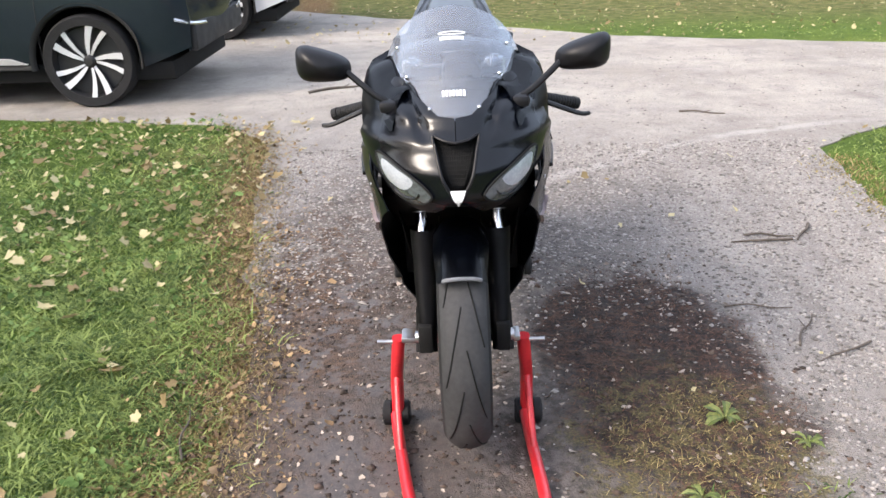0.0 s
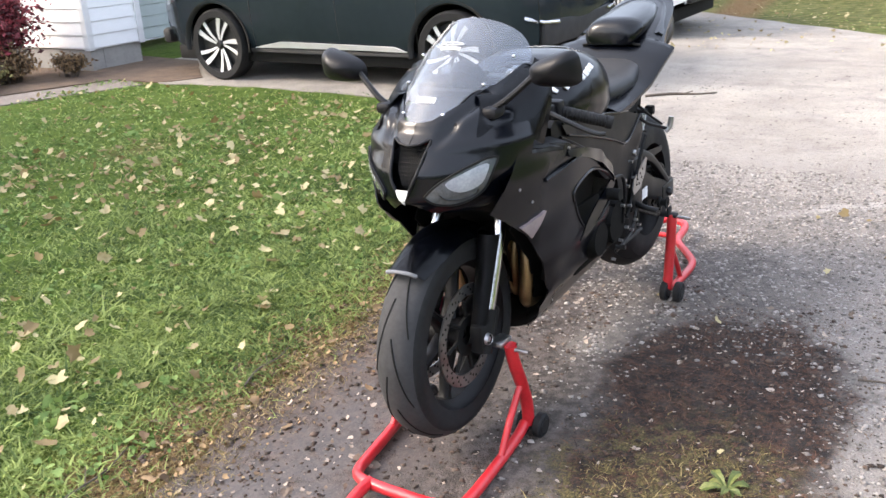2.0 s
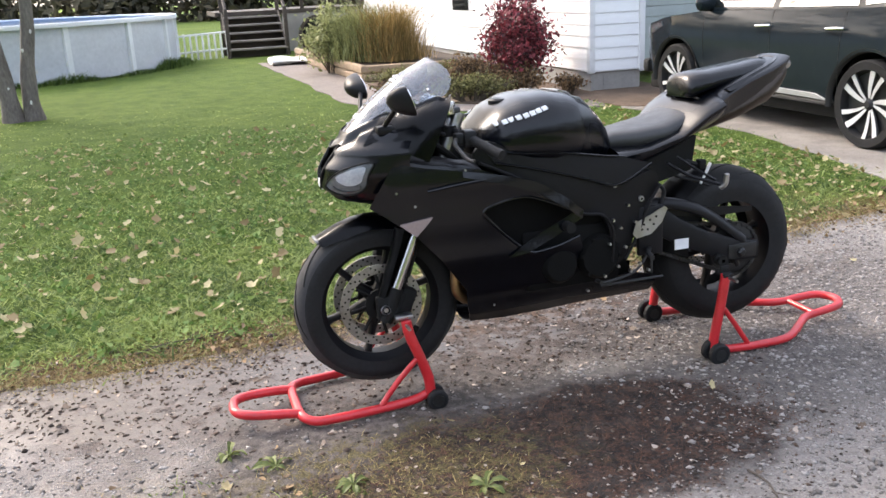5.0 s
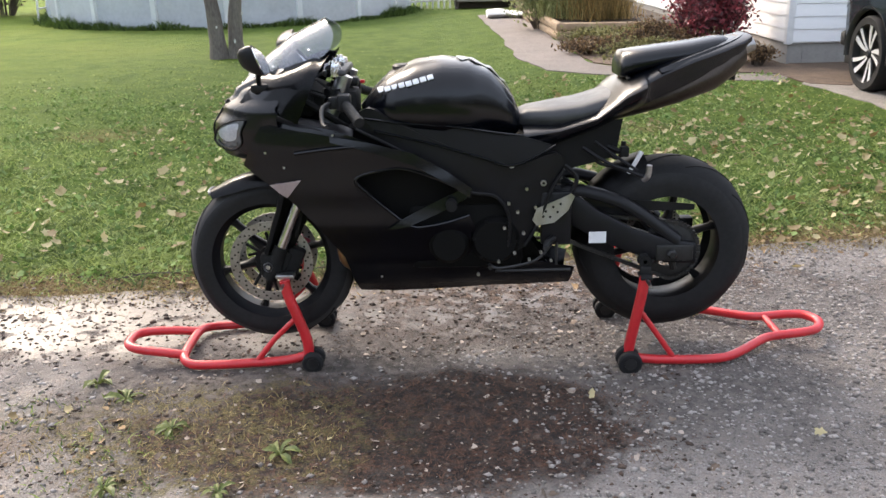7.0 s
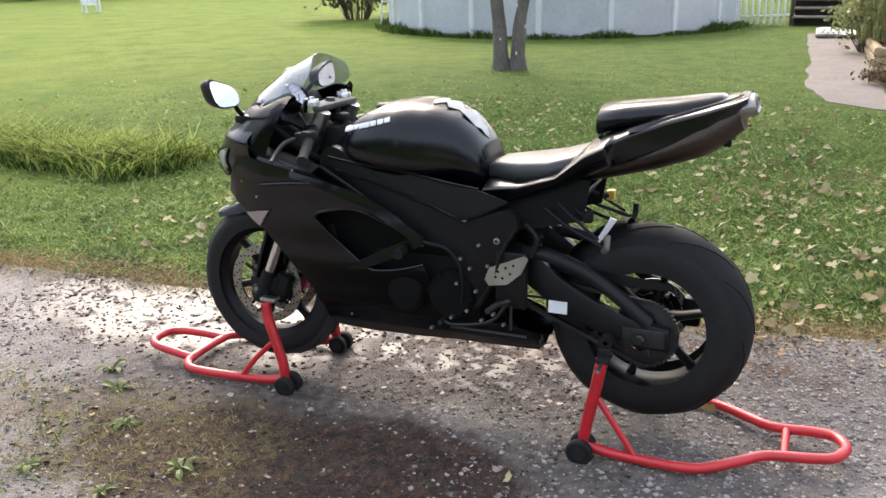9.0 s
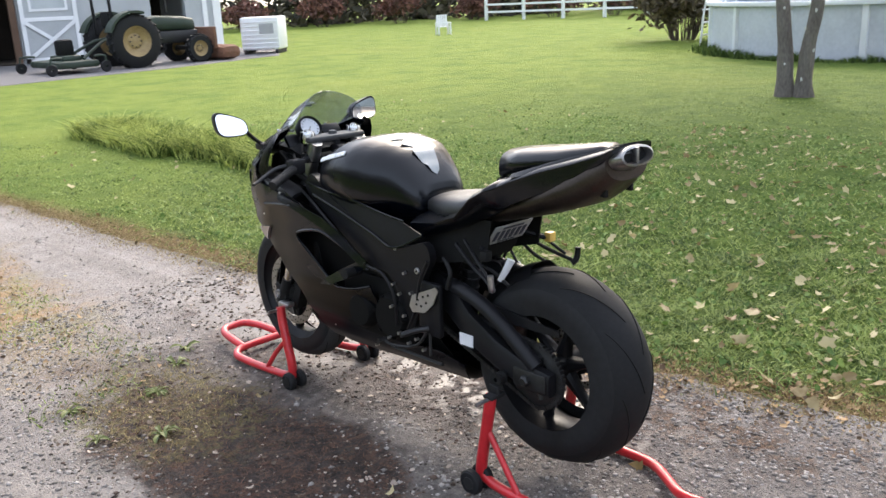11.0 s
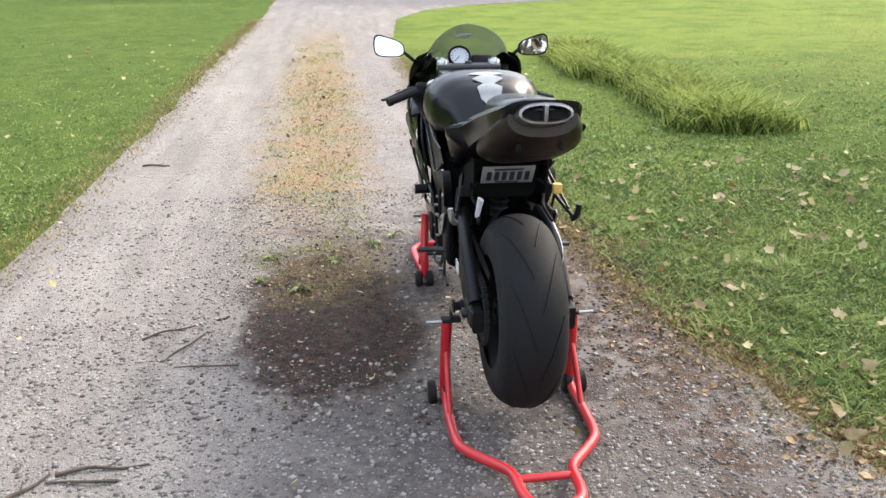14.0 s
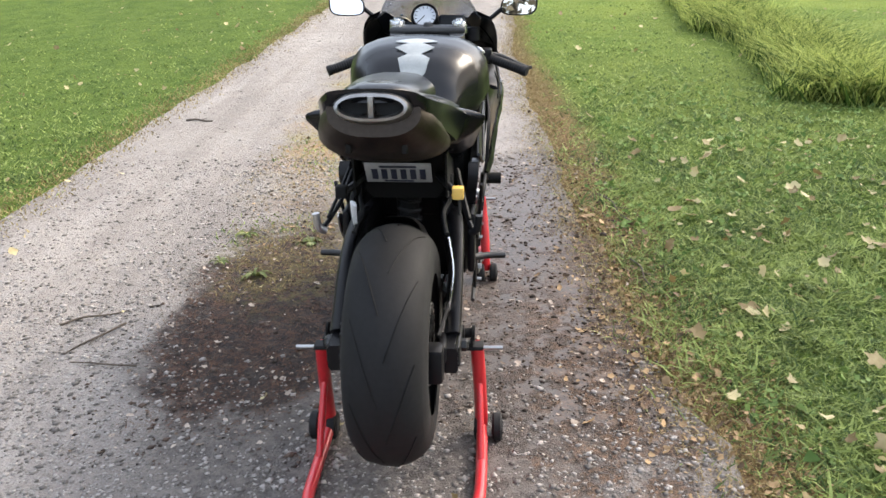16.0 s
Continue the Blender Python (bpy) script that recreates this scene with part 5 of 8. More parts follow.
box(bm, -.01, -.12, -.05, .01, .12, .02, 0.01, pose(-.58, 0, 1.03, 0, -38, 0))
part("display_unit", bm, satin_black, bike, "dark display housing")
bm = bmesh.new()
for s in (-1, 1):
    tube(bm, [(-.60, s * .13, .98), (-.52, s * .15, .95), (-.45, s * .14, .90), (-.40, s * .10, .86)], 0.012, 8)
    box(bm, -.62, s * .10 - .04, .90, -.50, s * .10 + .04, .985, 0.02)
box(bm, -.56, -.07, .80, -.36, .07, .98, 0.02)
part("cockpit_lining", bm, matt_black, bike)
for s in (-1, 1):
    bm = bmesh.new()
    i, o = Vector((-.435, s * .098, .986)), Vector((-.340, s * .335, .918))
    d = (o - i).normalized()
    rod(bm, i, i + d * .14, .012, seg=12)
    lathe(bm, [(.027, -.018), (.036, -.018), (.036, .018), (.027, .018)], (-.435, s * .105, .975), "z", 18, closed=True)
    bar = part("clip_on_bar", bm, satin_black, bike, "clip-on handlebar")
    bm = bmesh.new()
    across, up = d.cross(Vector((0, 0, 1))).normalized(), d.cross(Vector((0, 0, 1))).normalized().cross(d)
    prof = [(.135, .0), (.135, .0165)]
    for k in range(14):
        prof += [(.14 + .009 * k, .0156), (.142 + .009 * k, .0172), (.147 + .009 * k, .0172)]
    prof += [(.266, .0156), (.267, .019), (.284, .017), (.285, .0)]
    loft(bm, [[i + d * q + r * (math.cos(a) * across + math.sin(a) * up) for a in (2 * math.pi * k / 14 for k in range(14))] for q, r in prof], caps=False)
    part("hand_grip", bm, rubber, bar, "ribbed black rubber grip")
    bm = bmesh.new()
    m = i + d * .115
    box(bm, -.022, -.028, -.028, .022, .028, .028, 0.009, Matrix.Translation(m))
    box(bm, -.05, -.018, -.02, -.01, .018, .02, 0.006, Matrix.Translation(m))
    part("switch_housing", bm, satin_black, bar)
    bm = bmesh.new()
    tube(bm, [m + Vector((-.045, s * .01, .0)), m + Vector((-.065, s * .06, -.012)), m + Vector((-.055, s * .14, -.045)), m + Vector((-.04, s * .17, -.05))], (.0085, .006), 8)
    part("hand_lever", bm, dark_metal, bar, "bare metal lever")
bm = bmesh.new()
rod(bm, (-.47, .16, 1.0), (-.47, .16, 1.045), .026, .024, 14)
part("brake_reservoir", bm, satin_black, bike, "brake fluid reservoir")
bm = bmesh.new()
box(bm, -.372, .182, .972, -.356, .198, .984, 0.003)
part("kill_switch", bm, red_paint, bike, "red kill switch")
bm = bmesh.new()
for s in (-1, 1):
    tube(bm, [(-.46, s * .16, .97), (-.52, s * .12, .98), (-.55, s * .05, .95), (-.5, 0, .86)], 0.006, 7)
    tube(bm, [(-.44, s * .14, .985), (-.50, s * .09, 1.02), (-.54, s * .02, .97)], 0.005, 7)
part("control_cable", bm, rubber, bike)
# bar ends of the frame sliders
for s in (-1, 1):
    bm = bmesh.new()
    rod(bm, (-.05, s * .20, .615), (-.05, s * .268, .615), .019, .019, 16)
    part("frame_slider", bm, matt_black, bike, "black frame slider puck")


# the machine leans a little on its stands
bike.matrix_basis = pose(0, 0, .88, -1.2) @ pose(0, 0, -.88)


# ==== paddock stands
def stand_wheels(root, x, y, r=.042):
    for o in (-.026, .026):
        bm = bmesh.new()
        lathe(bm, [(.008, o - .014), (r - .006, o - .014), (r, o - .009), (r, o + .009), (r - .006, o + .014), (.008, o + .014)], (x, y, r), seg=24, closed=True)
        w = part("roller", bm, rubber, root, "small hard rubber roller")
        bm = bmesh.new()
        lathe(bm, [(0, o - .016), (.022, o - .016), (.022, o + .016), (0, o + .016)], (x, y, r), seg=16)
        part("roller_hub", bm, dark_metal, w)


tr = .0165
front_stand = thing("front_paddock_stand", "bent red tubular paddock stand lifting the front fork legs", "paddock stand", "paddock stands")


def askew(x, y, z):
    """The stand sits a little askew under the fork."""
    return (x, y + .105 * (x + .645), z)


bm = bmesh.new()
for s in (-1, 1):
    tube(bm, [askew(*p) for p in ((-.585, s * .192, .05), (-.65, s * .190, .035), (-.80, s * .184, .03), (-.93, s * .178, .03), (-.995, s * .168, .033), (-1.03, s * .13, .04), (-1.038, s * .06, .042), (-1.038, 0, .042))], tr, 12, 4)
part("base_frame", bm, red_paint, front_stand)
bm = bmesh.new()
tube(bm, [askew(*p) for p in ((-1.03, -.105, .042), (-1.11, -.098, .055), (-1.20, -.082, .065), (-1.245, -.05, .07), (-1.255, 0, .07), (-1.245, .05, .07), (-1.20, .082, .065), (-1.11, .098, .055), (-1.03, .105, .042))], tr, 12, 5)
part("handle_loop", bm, red_paint, front_stand)
for s in (-1, 1):
    bm = bmesh.new()
    tube(bm, [(-.572, s * .192, .045), (-.575, s * .191, .11), (-.60, s * .188, .19), (-.632, s * .180, .28), (-.642, s * .175, .335)], tr * 1.15, 12, 4)
    arm = part("upright", bm, red_paint, front_stand)
    bm = bmesh.new()
    tube(bm, [askew(-.76, s * .186, .035), askew(-.69, s * .188, .12), (-.605, s * .188, .2)], tr * .62, 10, 2)
    part("brace", bm, red_paint, arm)
    bm = bmesh.new()
    rod(bm, (-.645, s * .105, .325), (-.645, s * .235, .325), .006, seg=10)
    box(bm, -.675, s * .145 - .02, .335, -.61, s * .145 + .02, .35, 0.004)
    part("support_pin", bm, alloy, arm, "bare steel support pin")
    stand_wheels(front_stand, -.555, s * .198, .038)
rear_stand = thing("rear_paddock_stand", "bent red tubular paddock stand lifting the swingarm spools", "paddock stand", "paddock stands")
bm = bmesh.new()
for s in (-1, 1):
    tube(bm, [(.575, s * .225, .05), (.64, s * .228, .035), (.80, s * .23, .03), (.90, s * .225, .032), (.96, s * .20, .036), (1.03, s * .15, .042), (1.10, s * .10, .048), (1.16, s * .088, .052)], tr, 12, 4)
part("base_frame", bm, red_paint, rear_stand)
bm = bmesh.new()
tube(bm, [(1.15, -.088, .052), (1.24, -.085, .06), (1.30, -.065, .065), (1.33, 0, .067), (1.30, .065, .065), (1.24, .085, .06), (1.15, .088, .052)], tr, 12, 5)
part("handle_loop", bm, red_paint, rear_stand)
bm = bmesh.new()
tube(bm, [(1.155, -.088, .052), (1.155, .088, .052)], tr * .75, 10, 1)
part("cross_bar", bm, red_paint, rear_stand)
for s in (-1, 1):
    bm = bmesh.new()
    tube(bm, [(.565, s * .225, .05), (.575, s * .225, .12), (.60, s * .222, .25), (.615, s * .218, .345)], tr * 1.15, 12, 4)
    arm = part("upright", bm, red_paint, rear_stand)
    bm = bmesh.new()
    tube(bm, [(.73, s * .228, .035), (.665, s * .226, .13), (.60, s * .222, .22)], tr * .62, 10, 2)
    part("brace", bm, red_paint, arm)
    bm = bmesh.new()
    box(bm, .597, s * .205 - .032, .335, .637, s * .205 + .032, .348, 0.003)
    box(bm, .597, s * .205 - .004, .345, .637, s * .205 + .004, .375, 0.003)
    part("spool_fork", bm, rubber, arm, "black rubber-lined spool fork")
    bm = bmesh.new()
    rod(bm, (.617, s * .215, .335), (.617, s * .29, .335), .006, seg=10)
    part("support_pin", bm, alloy, arm, "bare steel pin")
    stand_wheels(rear_stand, .565, s * .245)
rear_stand.location = (0, -.018, 0)


# ==== parked cars
suv_paint = mat("dark_green_paint", (0.019, 0.026, 0.032), (0.014, 0.020, 0.025), 1.5, rough=0.06, rough2=0.09, spec=0.24)
white_paint = mat("white_car_paint", (0.72, 0.74, 0.76), (0.66, 0.68, 0.70), 1.5, rough=0.25, coat=1.0)
cladding = mat("black_cladding", (0.018, 0.018, 0.019), (0.010, 0.010, 0.010), 8, rough=0.55, rough2=0.7, bump=0.2, bscale=200, depth=0.001)
machined = mat("machined_alloy", (0.72, 0.72, 0.73), (0.60, 0.60, 0.61), 12, rough=0.42, rough2=0.5, metal=0.35)
sill_mat = mat("satin_silver", (0.78, 0.78, 0.79), (0.66, 0.66, 0.67), 6, rough=0.3, metal=0.3)
tinted = mat("tinted_glass", (0.012, 0.016, 0.016), (0.010, 0.012, 0.012), 1, rough=0.04, coat=1.0, spec=0.6)


def body_w(y, z):
    w = curve_at(((.28, .87), (.42, .92), (.62, .945), (.85, .955), (1.02, .935), (1.12, .90), (1.35, .80), (1.62, .66)), z)
    return w - curve_at(((-2.5, .10), (-2.1, .02), (-1.5, 0), (1.5, 0), (2.0, .05), (2.35, .22)), y)


def car_wheel(root, x, y, face):
    r, c = .362, (x, y, .362)
    bm = bmesh.new()
    s = face
    lathe(bm, [(.280, -.10), (.342, -.105), (.358, -.08), (.362, 0), (.358, .08), (.342, .105), (.280, .10)], c, "x", 48, closed=True)
    tyre = part("car_wheel", bm, rubber, root, "road wheel with two-tone alloy rim")
    bm = bmesh.new()
    lathe(bm, [(.287, s * .10), (.279, s * .10), (.266, s * .05), (.262, -s * .06), (.287, -s * .06)], c, "x", 48, closed=True)
    lathe(bm, [(0, s * .035), (.261, s * .035), (.261, s * .02), (0, s * .02)], c, "x", 36)
    part("rim_barrel", bm, cladding, tyre)
    # ten slanted blades, each with a bright machined face on a dark back
    for k in range(10):
        a = radians(36 * k + (0 if k % 2 else 11))
        d, t = Vector((0, math.cos(a), math.sin(a))), Vector((0, -math.sin(a), math.cos(a)))
        wd = .027 if k % 2 else .035
        rings, face = [], []
        for q, w, h in ((.050, wd * .42, .060), (.13, wd * .74, .072), (.21, wd * 1.02, .082), (.271, wd * 1.20, .092)):
            b = Vector(c) + d * q + t * (.06 * q + 1.1 * q * q) * .9
            rings.append([b + t * w * u + Vector((s * (h - .012 * (1 - v)), 0, 0)) for u, v in ((-1, 0), (-.8, .8), (.8, .8), (1, 0))])
            face.append([b + t * w * u + Vector((s * (h + z), 0, 0)) for u, z in ((-.72, .0025), (.72, .0025), (.72, -.002), (-.72, -.002))])
        bm = bmesh.new()
        loft(bm, rings)
        sp = part("spoke", bm, cladding, tyre)
        bm = bmesh.new()
        loft(bm, face)
        part("spoke", bm, machined, tyre, "machined bright spoke face")
    bm = bmesh.new()
    lathe(bm, [(0, s * .085), (.03, s * .085), (.04, s * .07), (.055, s * .05)], c, "x", 20)
    part("hub_cap", bm, dark_metal, tyre)


def car(name, label, paint):
    root = thing(name, label, "car")
    ya = 1.41
    arch = lambda c, r=.43: [(c + r * math.cos(radians(a)), .36 + r * math.sin(radians(a))) for a in range(188, -9, -14)]
    outl = [(-2.44, .44)] + arch(-ya) + [(-.5, .29), (.5, .29)] + arch(ya) + [(2.22, .36), (2.33, .52), (2.33, .72), (2.22, .88), (1.7, .99), (.98, 1.07), (-.4, 1.10), (-1.6, 1.13), (-2.3, 1.10), (-2.44, .95), (-2.47, .66)]
    for s in (-1, 1):
        bm = bmesh.new()
        panel(bm, outl, lambda u, v, s=s: (s * body_w(u, v), u, v), .02, .16, (-s, 0, 0))
        sidep = part("body_side", bm, paint, root, "painted body side")
        bm = bmesh.new()
        panel(bm, [(1.02, 1.08), (.62, 1.33), (.22, 1.53), (-.5, 1.62), (-1.3, 1.60), (-1.95, 1.42), (-2.3, 1.12), (-1.6, 1.13), (-.4, 1.10)], lambda u, v, s=s: (s * body_w(u, v), u, v), .02, .16, (-s, 0, 0))
        cab = part("cabin_side", bm, paint, root)
        for ol in ([(.86, 1.11), (.56, 1.32), (.22, 1.48), (-.12, 1.535), (-.14, 1.115)], [(-.22, 1.118), (-.20, 1.54), (-.6, 1.56), (-1.06, 1.545), (-1.20, 1.14)], [(-1.28, 1.145), (-1.14, 1.54), (-1.55, 1.49), (-1.85, 1.36), (-1.98, 1.20)]):
            bm = bmesh.new()
            panel(bm, ol, lambda u, v, s=s: (s * (body_w(u, v) + .004), u, v), .004, .2, (-s, 0, 0))
            part("side_window", bm, tinted, cab, "tinted side window")
        # door joints, handles, mouldings
        for y0 in (.90, -.17, -1.05):
            bm = bmesh.new()
            tube(bm, [(s * (body_w(y0, z) + .0005), y0 - .08 * (z > .5) * (y0 < -1) * (z - .5), z) for z in (.36, .5, .7, .9, 1.09)], .004, 5, 2)
            part("door_joint", bm, cladding, sidep)
        for y0 in (.02, -.92):
            bm = bmesh.new()
            tube(bm, [(s * (body_w(y0, .93) + .012), y0 + .02, .945), (s * (body_w(y0, .93) + .035), y0 - .03, .95), (s * (body_w(y0, .93) + .035), y0 - .15, .955), (s * (body_w(y0, .93) + .012), y0 - .2, .955)], .014, 8, 3)
            part("door_handle", bm, chrome if paint is suv_paint else paint, sidep, "bright door handle")
        bm = bmesh.new()
        panel(bm, [(-.92, .345), (-.80, .395), (.55, .415), (.92, .345), (.5, .352), (-.5, .352)], lambda u, v, s=s: (s * (body_w(u, v) + .016), u, v), .01, .2, (-s, 0, 0))
        part("sill_moulding", bm, sill_mat, sidep, "polished sill moulding")
        bm = bmesh.new()
        for c0 in (-ya, ya):
            tube(bm, [(s * (body_w(c0, .5) + .006), p[0], p[1]) for p in arch(c0, .432)], .028, 6, 2, flat=.35)
        tube(bm, [(s * (body_w(0, .32) + .002), -.98, .325), (s * (body_w(0, .32) + .002), .98, .325)], .03, 6, 1, flat=.5)
        part("arch_cladding", bm, cladding, sidep, "black plastic arch cladding")
        bm = bmesh.new()
        rings = [[Vector((s * (.80 + .17 * q), .84 + .07 * math.cos(a) * f, 1.15 + .085 * math.sin(a) * f)) for a in (k * math.pi / 8 for k in range(16))] for q, f in ((.1, .4), (.4, .9), (1.0, 1.0), (1.45, .8), (1.6, .35))]
        loft(bm, rings)
        part("door_mirror", bm, paint, sidep, "painted door mirror")
        for c0 in (-ya, ya):
            bm = bmesh.new()
            lathe(bm, [(.02, s * .55), (.40, s * .55), (.40, s * .86)], (0, c0, .40), "x", 24, a0=-20, a1=200)
            part("wheel_well", bm, matt_black, sidep)
            car_wheel(root, s * .845, c0, s)
        bm = bmesh.new()
        panel(bm, [(-2.42, .93), (-2.40, 1.08), (-2.0, 1.05), (-1.86, .99), (-2.1, .93)], lambda u, v, s=s: (s * (body_w(u, v) + .008), u, v), .01, .15, (-s, 0, 0))
        part("tail_light", bm, red_lens, root, "dark red tail light")
        bm = bmesh.new()
        panel(bm, [(2.27, .74), (2.20, .86), (1.75, .95), (1.70, .90), (2.1, .76)], lambda u, v, s=s: (s * (body_w(u, v) + .006), u, v), .01, .15, (-s, 0, 0))
        part("head_light", bm, clear_lens, root, "clear headlight")
    # skin across the car from nose to tail
    top = [(2.30, .36), (2.42, .52), (2.40, .74), (2.28, .90), (1.75, 1.01), (1.02, 1.09), (.62, 1.335), (.22, 1.54), (-.5, 1.64), (-1.3, 1.62), (-1.95, 1.43), (-2.32, 1.12), (-2.46, .96), (-2.52, .66), (-2.50, .44)]
    bm = bmesh.new()
    rings = []
    for y, z in spline([(0, a, b) for a, b in top], 3) and [(q.y, q.z) for q in spline([(0, a, b) for a, b in top], 3)]:
        w = body_w(max(min(y, 2.30), -2.44), z) - .004
        rings.append([Vector((w * k / 6, y - .10 * (k / 6) ** 2 * (1 if y > 0 else -1) * (abs(y) > 1.9), z - .04 * (k / 6) ** 4)) for k in range(-6, 7)])
    loft(bm, rings, caps=False, closed=False)
    part("body_top", bm, paint, root)
    for nm, seg, sc in (("windscreen", ((.99, 1.12), (.62, 1.35), (.26, 1.535)), .86), ("rear_window", ((-1.50, 1.60), (-1.95, 1.45), (-2.25, 1.20)), .82)):
        bm = bmesh.new()
        rings = [[Vector((body_w(y, z) * sc * k / 5, y + (.012 if y > 0 else -.012), z + .016 - .03 * (k / 5) ** 4)) for k in range(-5, 6)] for y, z in seg]
        loft(bm, rings, caps=False, closed=False)
        bmesh.ops.solidify(bm, geom=bm.faces[:], thickness=.004)
        part(nm, bm, tinted, root, "tinted glass")
    bm = bmesh.new()
    box(bm, -.80, -2.52, .40, .80, -2.40, .62, .04)
    part("bumper", bm, cladding, root, "black lower bumper")
    bm = bmesh.new()
    box(bm, -.78, 2.28, .34, .78, 2.40, .50, .04)
    part("bumper", bm, cladding, root, "black lower bumper")
    for s in (-1, 1):
        bm = bmesh.new()
        tube(bm, [(s * .55, -2.545, .60), (s * .80, -2.49, .62), (s * .90, -2.30, .66)], .018, 6, 3, flat=.5)
        part("bumper_trim", bm, chrome, root, "bright bumper trim")
    bm = bmesh.new()
    box(bm, -.84, -2.2, .19, .84, 2.1, .34, .02)
    part("underbody", bm, matt_black, root)
    # short rear overhang
    for ob in root.children_recursive:
        if ob.type == "MESH":
            for v in ob.data.vertices:
                if v.co.y < -1.80:
                    v.co.y = -1.80 + (v.co.y + 1.80) * .62
    return root


suv = car("parked_suv", "dark green crossover parked on the cross drive by the house", suv_paint)
suv.matrix_basis = pose(5.00, 4.25, 0.004)
van = car("parked_white_car", "white crossover parked beyond the dark green one", white_paint)
van.matrix_basis = pose(8.50, 4.08, 0.004)


# ==== house
siding = mat("white_siding", (0.88, 0.885, 0.89), (0.80, 0.81, 0.82), 1.2, rough=0.55, bump=0.15, bscale=60, depth=0.002, stretch=(1, 1, 6))
grey_siding = mat("grey_siding", (0.42, 0.47, 0.46), (0.36, 0.40, 0.39), 1.2, rough=0.55, bump=0.15, bscale=60, depth=0.002)
roof_mat = mat("roof_shingle", (0.10, 0.095, 0.09), (0.06, 0.055, 0.05), 5, rough=0.9, bump=0.5, bscale=40)
trim_mat = mat("white_trim", (0.82, 0.83, 0.84), (0.72, 0.73, 0.74), 3, rough=0.45)
dark_wood = mat("weathered_wood", (0.075, 0.06, 0.05), (0.035, 0.028, 0.022), 3, rough=0.8, bump=0.5, bscale=30, stretch=(1, 1, 8), depth=0.004)
log_mat = mat("bed_timber", (0.40, 0.30, 0.20), (0.24, 0.17, 0.11), 4, rough=0.85, bump=0.5, bscale=30, depth=0.006)


def boards(wall, along, fixed, lo, hi, z0, n, h, out, material):
    """Lap siding: each board its own piece on the wall. along: 'x' or 'y'."""
    bm = bmesh.new()
    L = hi - lo
    prof = [(0, 0), (.016, .004), (.016, .02), (.002, h + .012), (0, h + .012)]
    rings = []
    for q in (0, L):
        rings.append([Vector((q, -o, z)) if along == "x" else Vector((-o, q, z)) for o, z in prof])
    loft(bm, rings)
    me = to_mesh("siding_board", bm, material, 20)
    for k in range(n):
        ob = link(wall, new("siding_board", me))
        ob.location = (lo, fixed - out, z0 + h * k) if along == "x" else (fixed - out, lo, z0 + h * k)


hx, hy = 4.10, 7.74
bm = bmesh.new()
box(bm, hx, hy + .03, .25, hx + .2, 21, 3.0)
box(bm, hx + .21, hy + .03, .25, 4.86, hy + .2, 3.0)
box(bm, 4.66, hy + .21, .25, 4.86, 8.84, 3.0)
box(bm, 4.86, 8.85, .1, 15, 9.05, 3.0)
house_wall = solid("wall_house", bm, siding, "white lap-sided house wall", "house wall", kind="structure")
bm = bmesh.new()
box(bm, hx + .01, hy + .05, 0, hx + .19, 21, .245)
box(bm, hx + .195, hy + .05, 0, 4.84, hy + .19, .245)
solid("foundation", bm, mat("concrete", (0.36, 0.35, 0.33), (0.25, 0.24, 0.23), 4, rough=0.9, bump=0.4), "grey concrete house foundation", "foundation", kind="structure")
boards(house_wall, "y", hx, hy + .1, 21, .26, 18, .15, .002, siding)
boards(house_wall, "x", hy + .03, hx + .055, 4.80, .26, 18, .15, .002, siding)
boards(house_wall, "x", 8.85, 4.9, 15, .12, 19, .15, .002, grey_siding)
bm = bmesh.new()
loft(bm, [[Vector((hx - .35, y, 2.95)), Vector((9, y, 5.2)), Vector((15, y, 2.95)), Vector((15, y, 3.1)), Vector((9, y, 5.4)), Vector((hx - .35, y, 3.1))] for y in (hy - .3, 21.3)])
solid("roof_house", bm, roof_mat, "dark shingled house roof", "roof", kind="structure")
bm = bmesh.new()
box(bm, hx - .03, hy, .24, hx + .05, hy + .09, 3.0, .004)
box(bm, 4.80, hy - .01, .24, 4.88, hy + .09, 3.0, .004)
solid("trim_corner", bm, trim_mat, "white corner boards", "trim", kind="structure")
bm = bmesh.new()
tube(bm, [(hx - .06, 9.85, 2.9), (hx - .06, 9.85, .35), (hx - .16, 9.85, .2)], .035, 8, 2)
solid("downpipe", bm, mat("grey_pipe", (0.5, 0.5, 0.5), None, 4, rough=0.5), "pale grey rain downpipe on the house wall", "downpipe")
bm = bmesh.new()
box(bm, hx - .02, 12.4, .9, hx + .04, 13.5, 2.2)
win = tagged(new("window_1", to_mesh("window_1", bm, trim_mat)), "white-framed house window", "window", kind="structure")
bm = bmesh.new()
box(bm, hx - .026, 12.5, 1.0, hx - .021, 13.4, 2.1)
part("pane", bm, tinted, win)

# raised bed of stacked timbers
bed = thing("raised_bed", "low timber-edged raised bed beside the walk", "planter")
for k in range(2):
    z = .07 + .135 * k
    for nm, a, b in (("front", (1.78, 11.25, z), (3.2, 11.15, z)), ("side", (1.82, 11.2, z), (1.72, 14.2, z)), ("side", (1.72, 14.2, z), (1.66, 17.2, z))):
        bm = bmesh.new()
        a, b = Vector(a), Vector(b)
        d = (b - a).normalized()
        n = Vector((-d.y, d.x, 0))
        rings = [[p + n * .065 * math.copysign(abs(math.cos(t)) ** .6, math.cos(t)) + Vector((0, 0, .066 * math.copysign(abs(math.sin(t)) ** .6, math.sin(t)))) for t in (math.pi * (j + .5) / 6 for j in range(12))] for p in (a, a.lerp(b, .5), b)]
        loft(bm, rings)
        part("timber", bm, log_mat, bed)
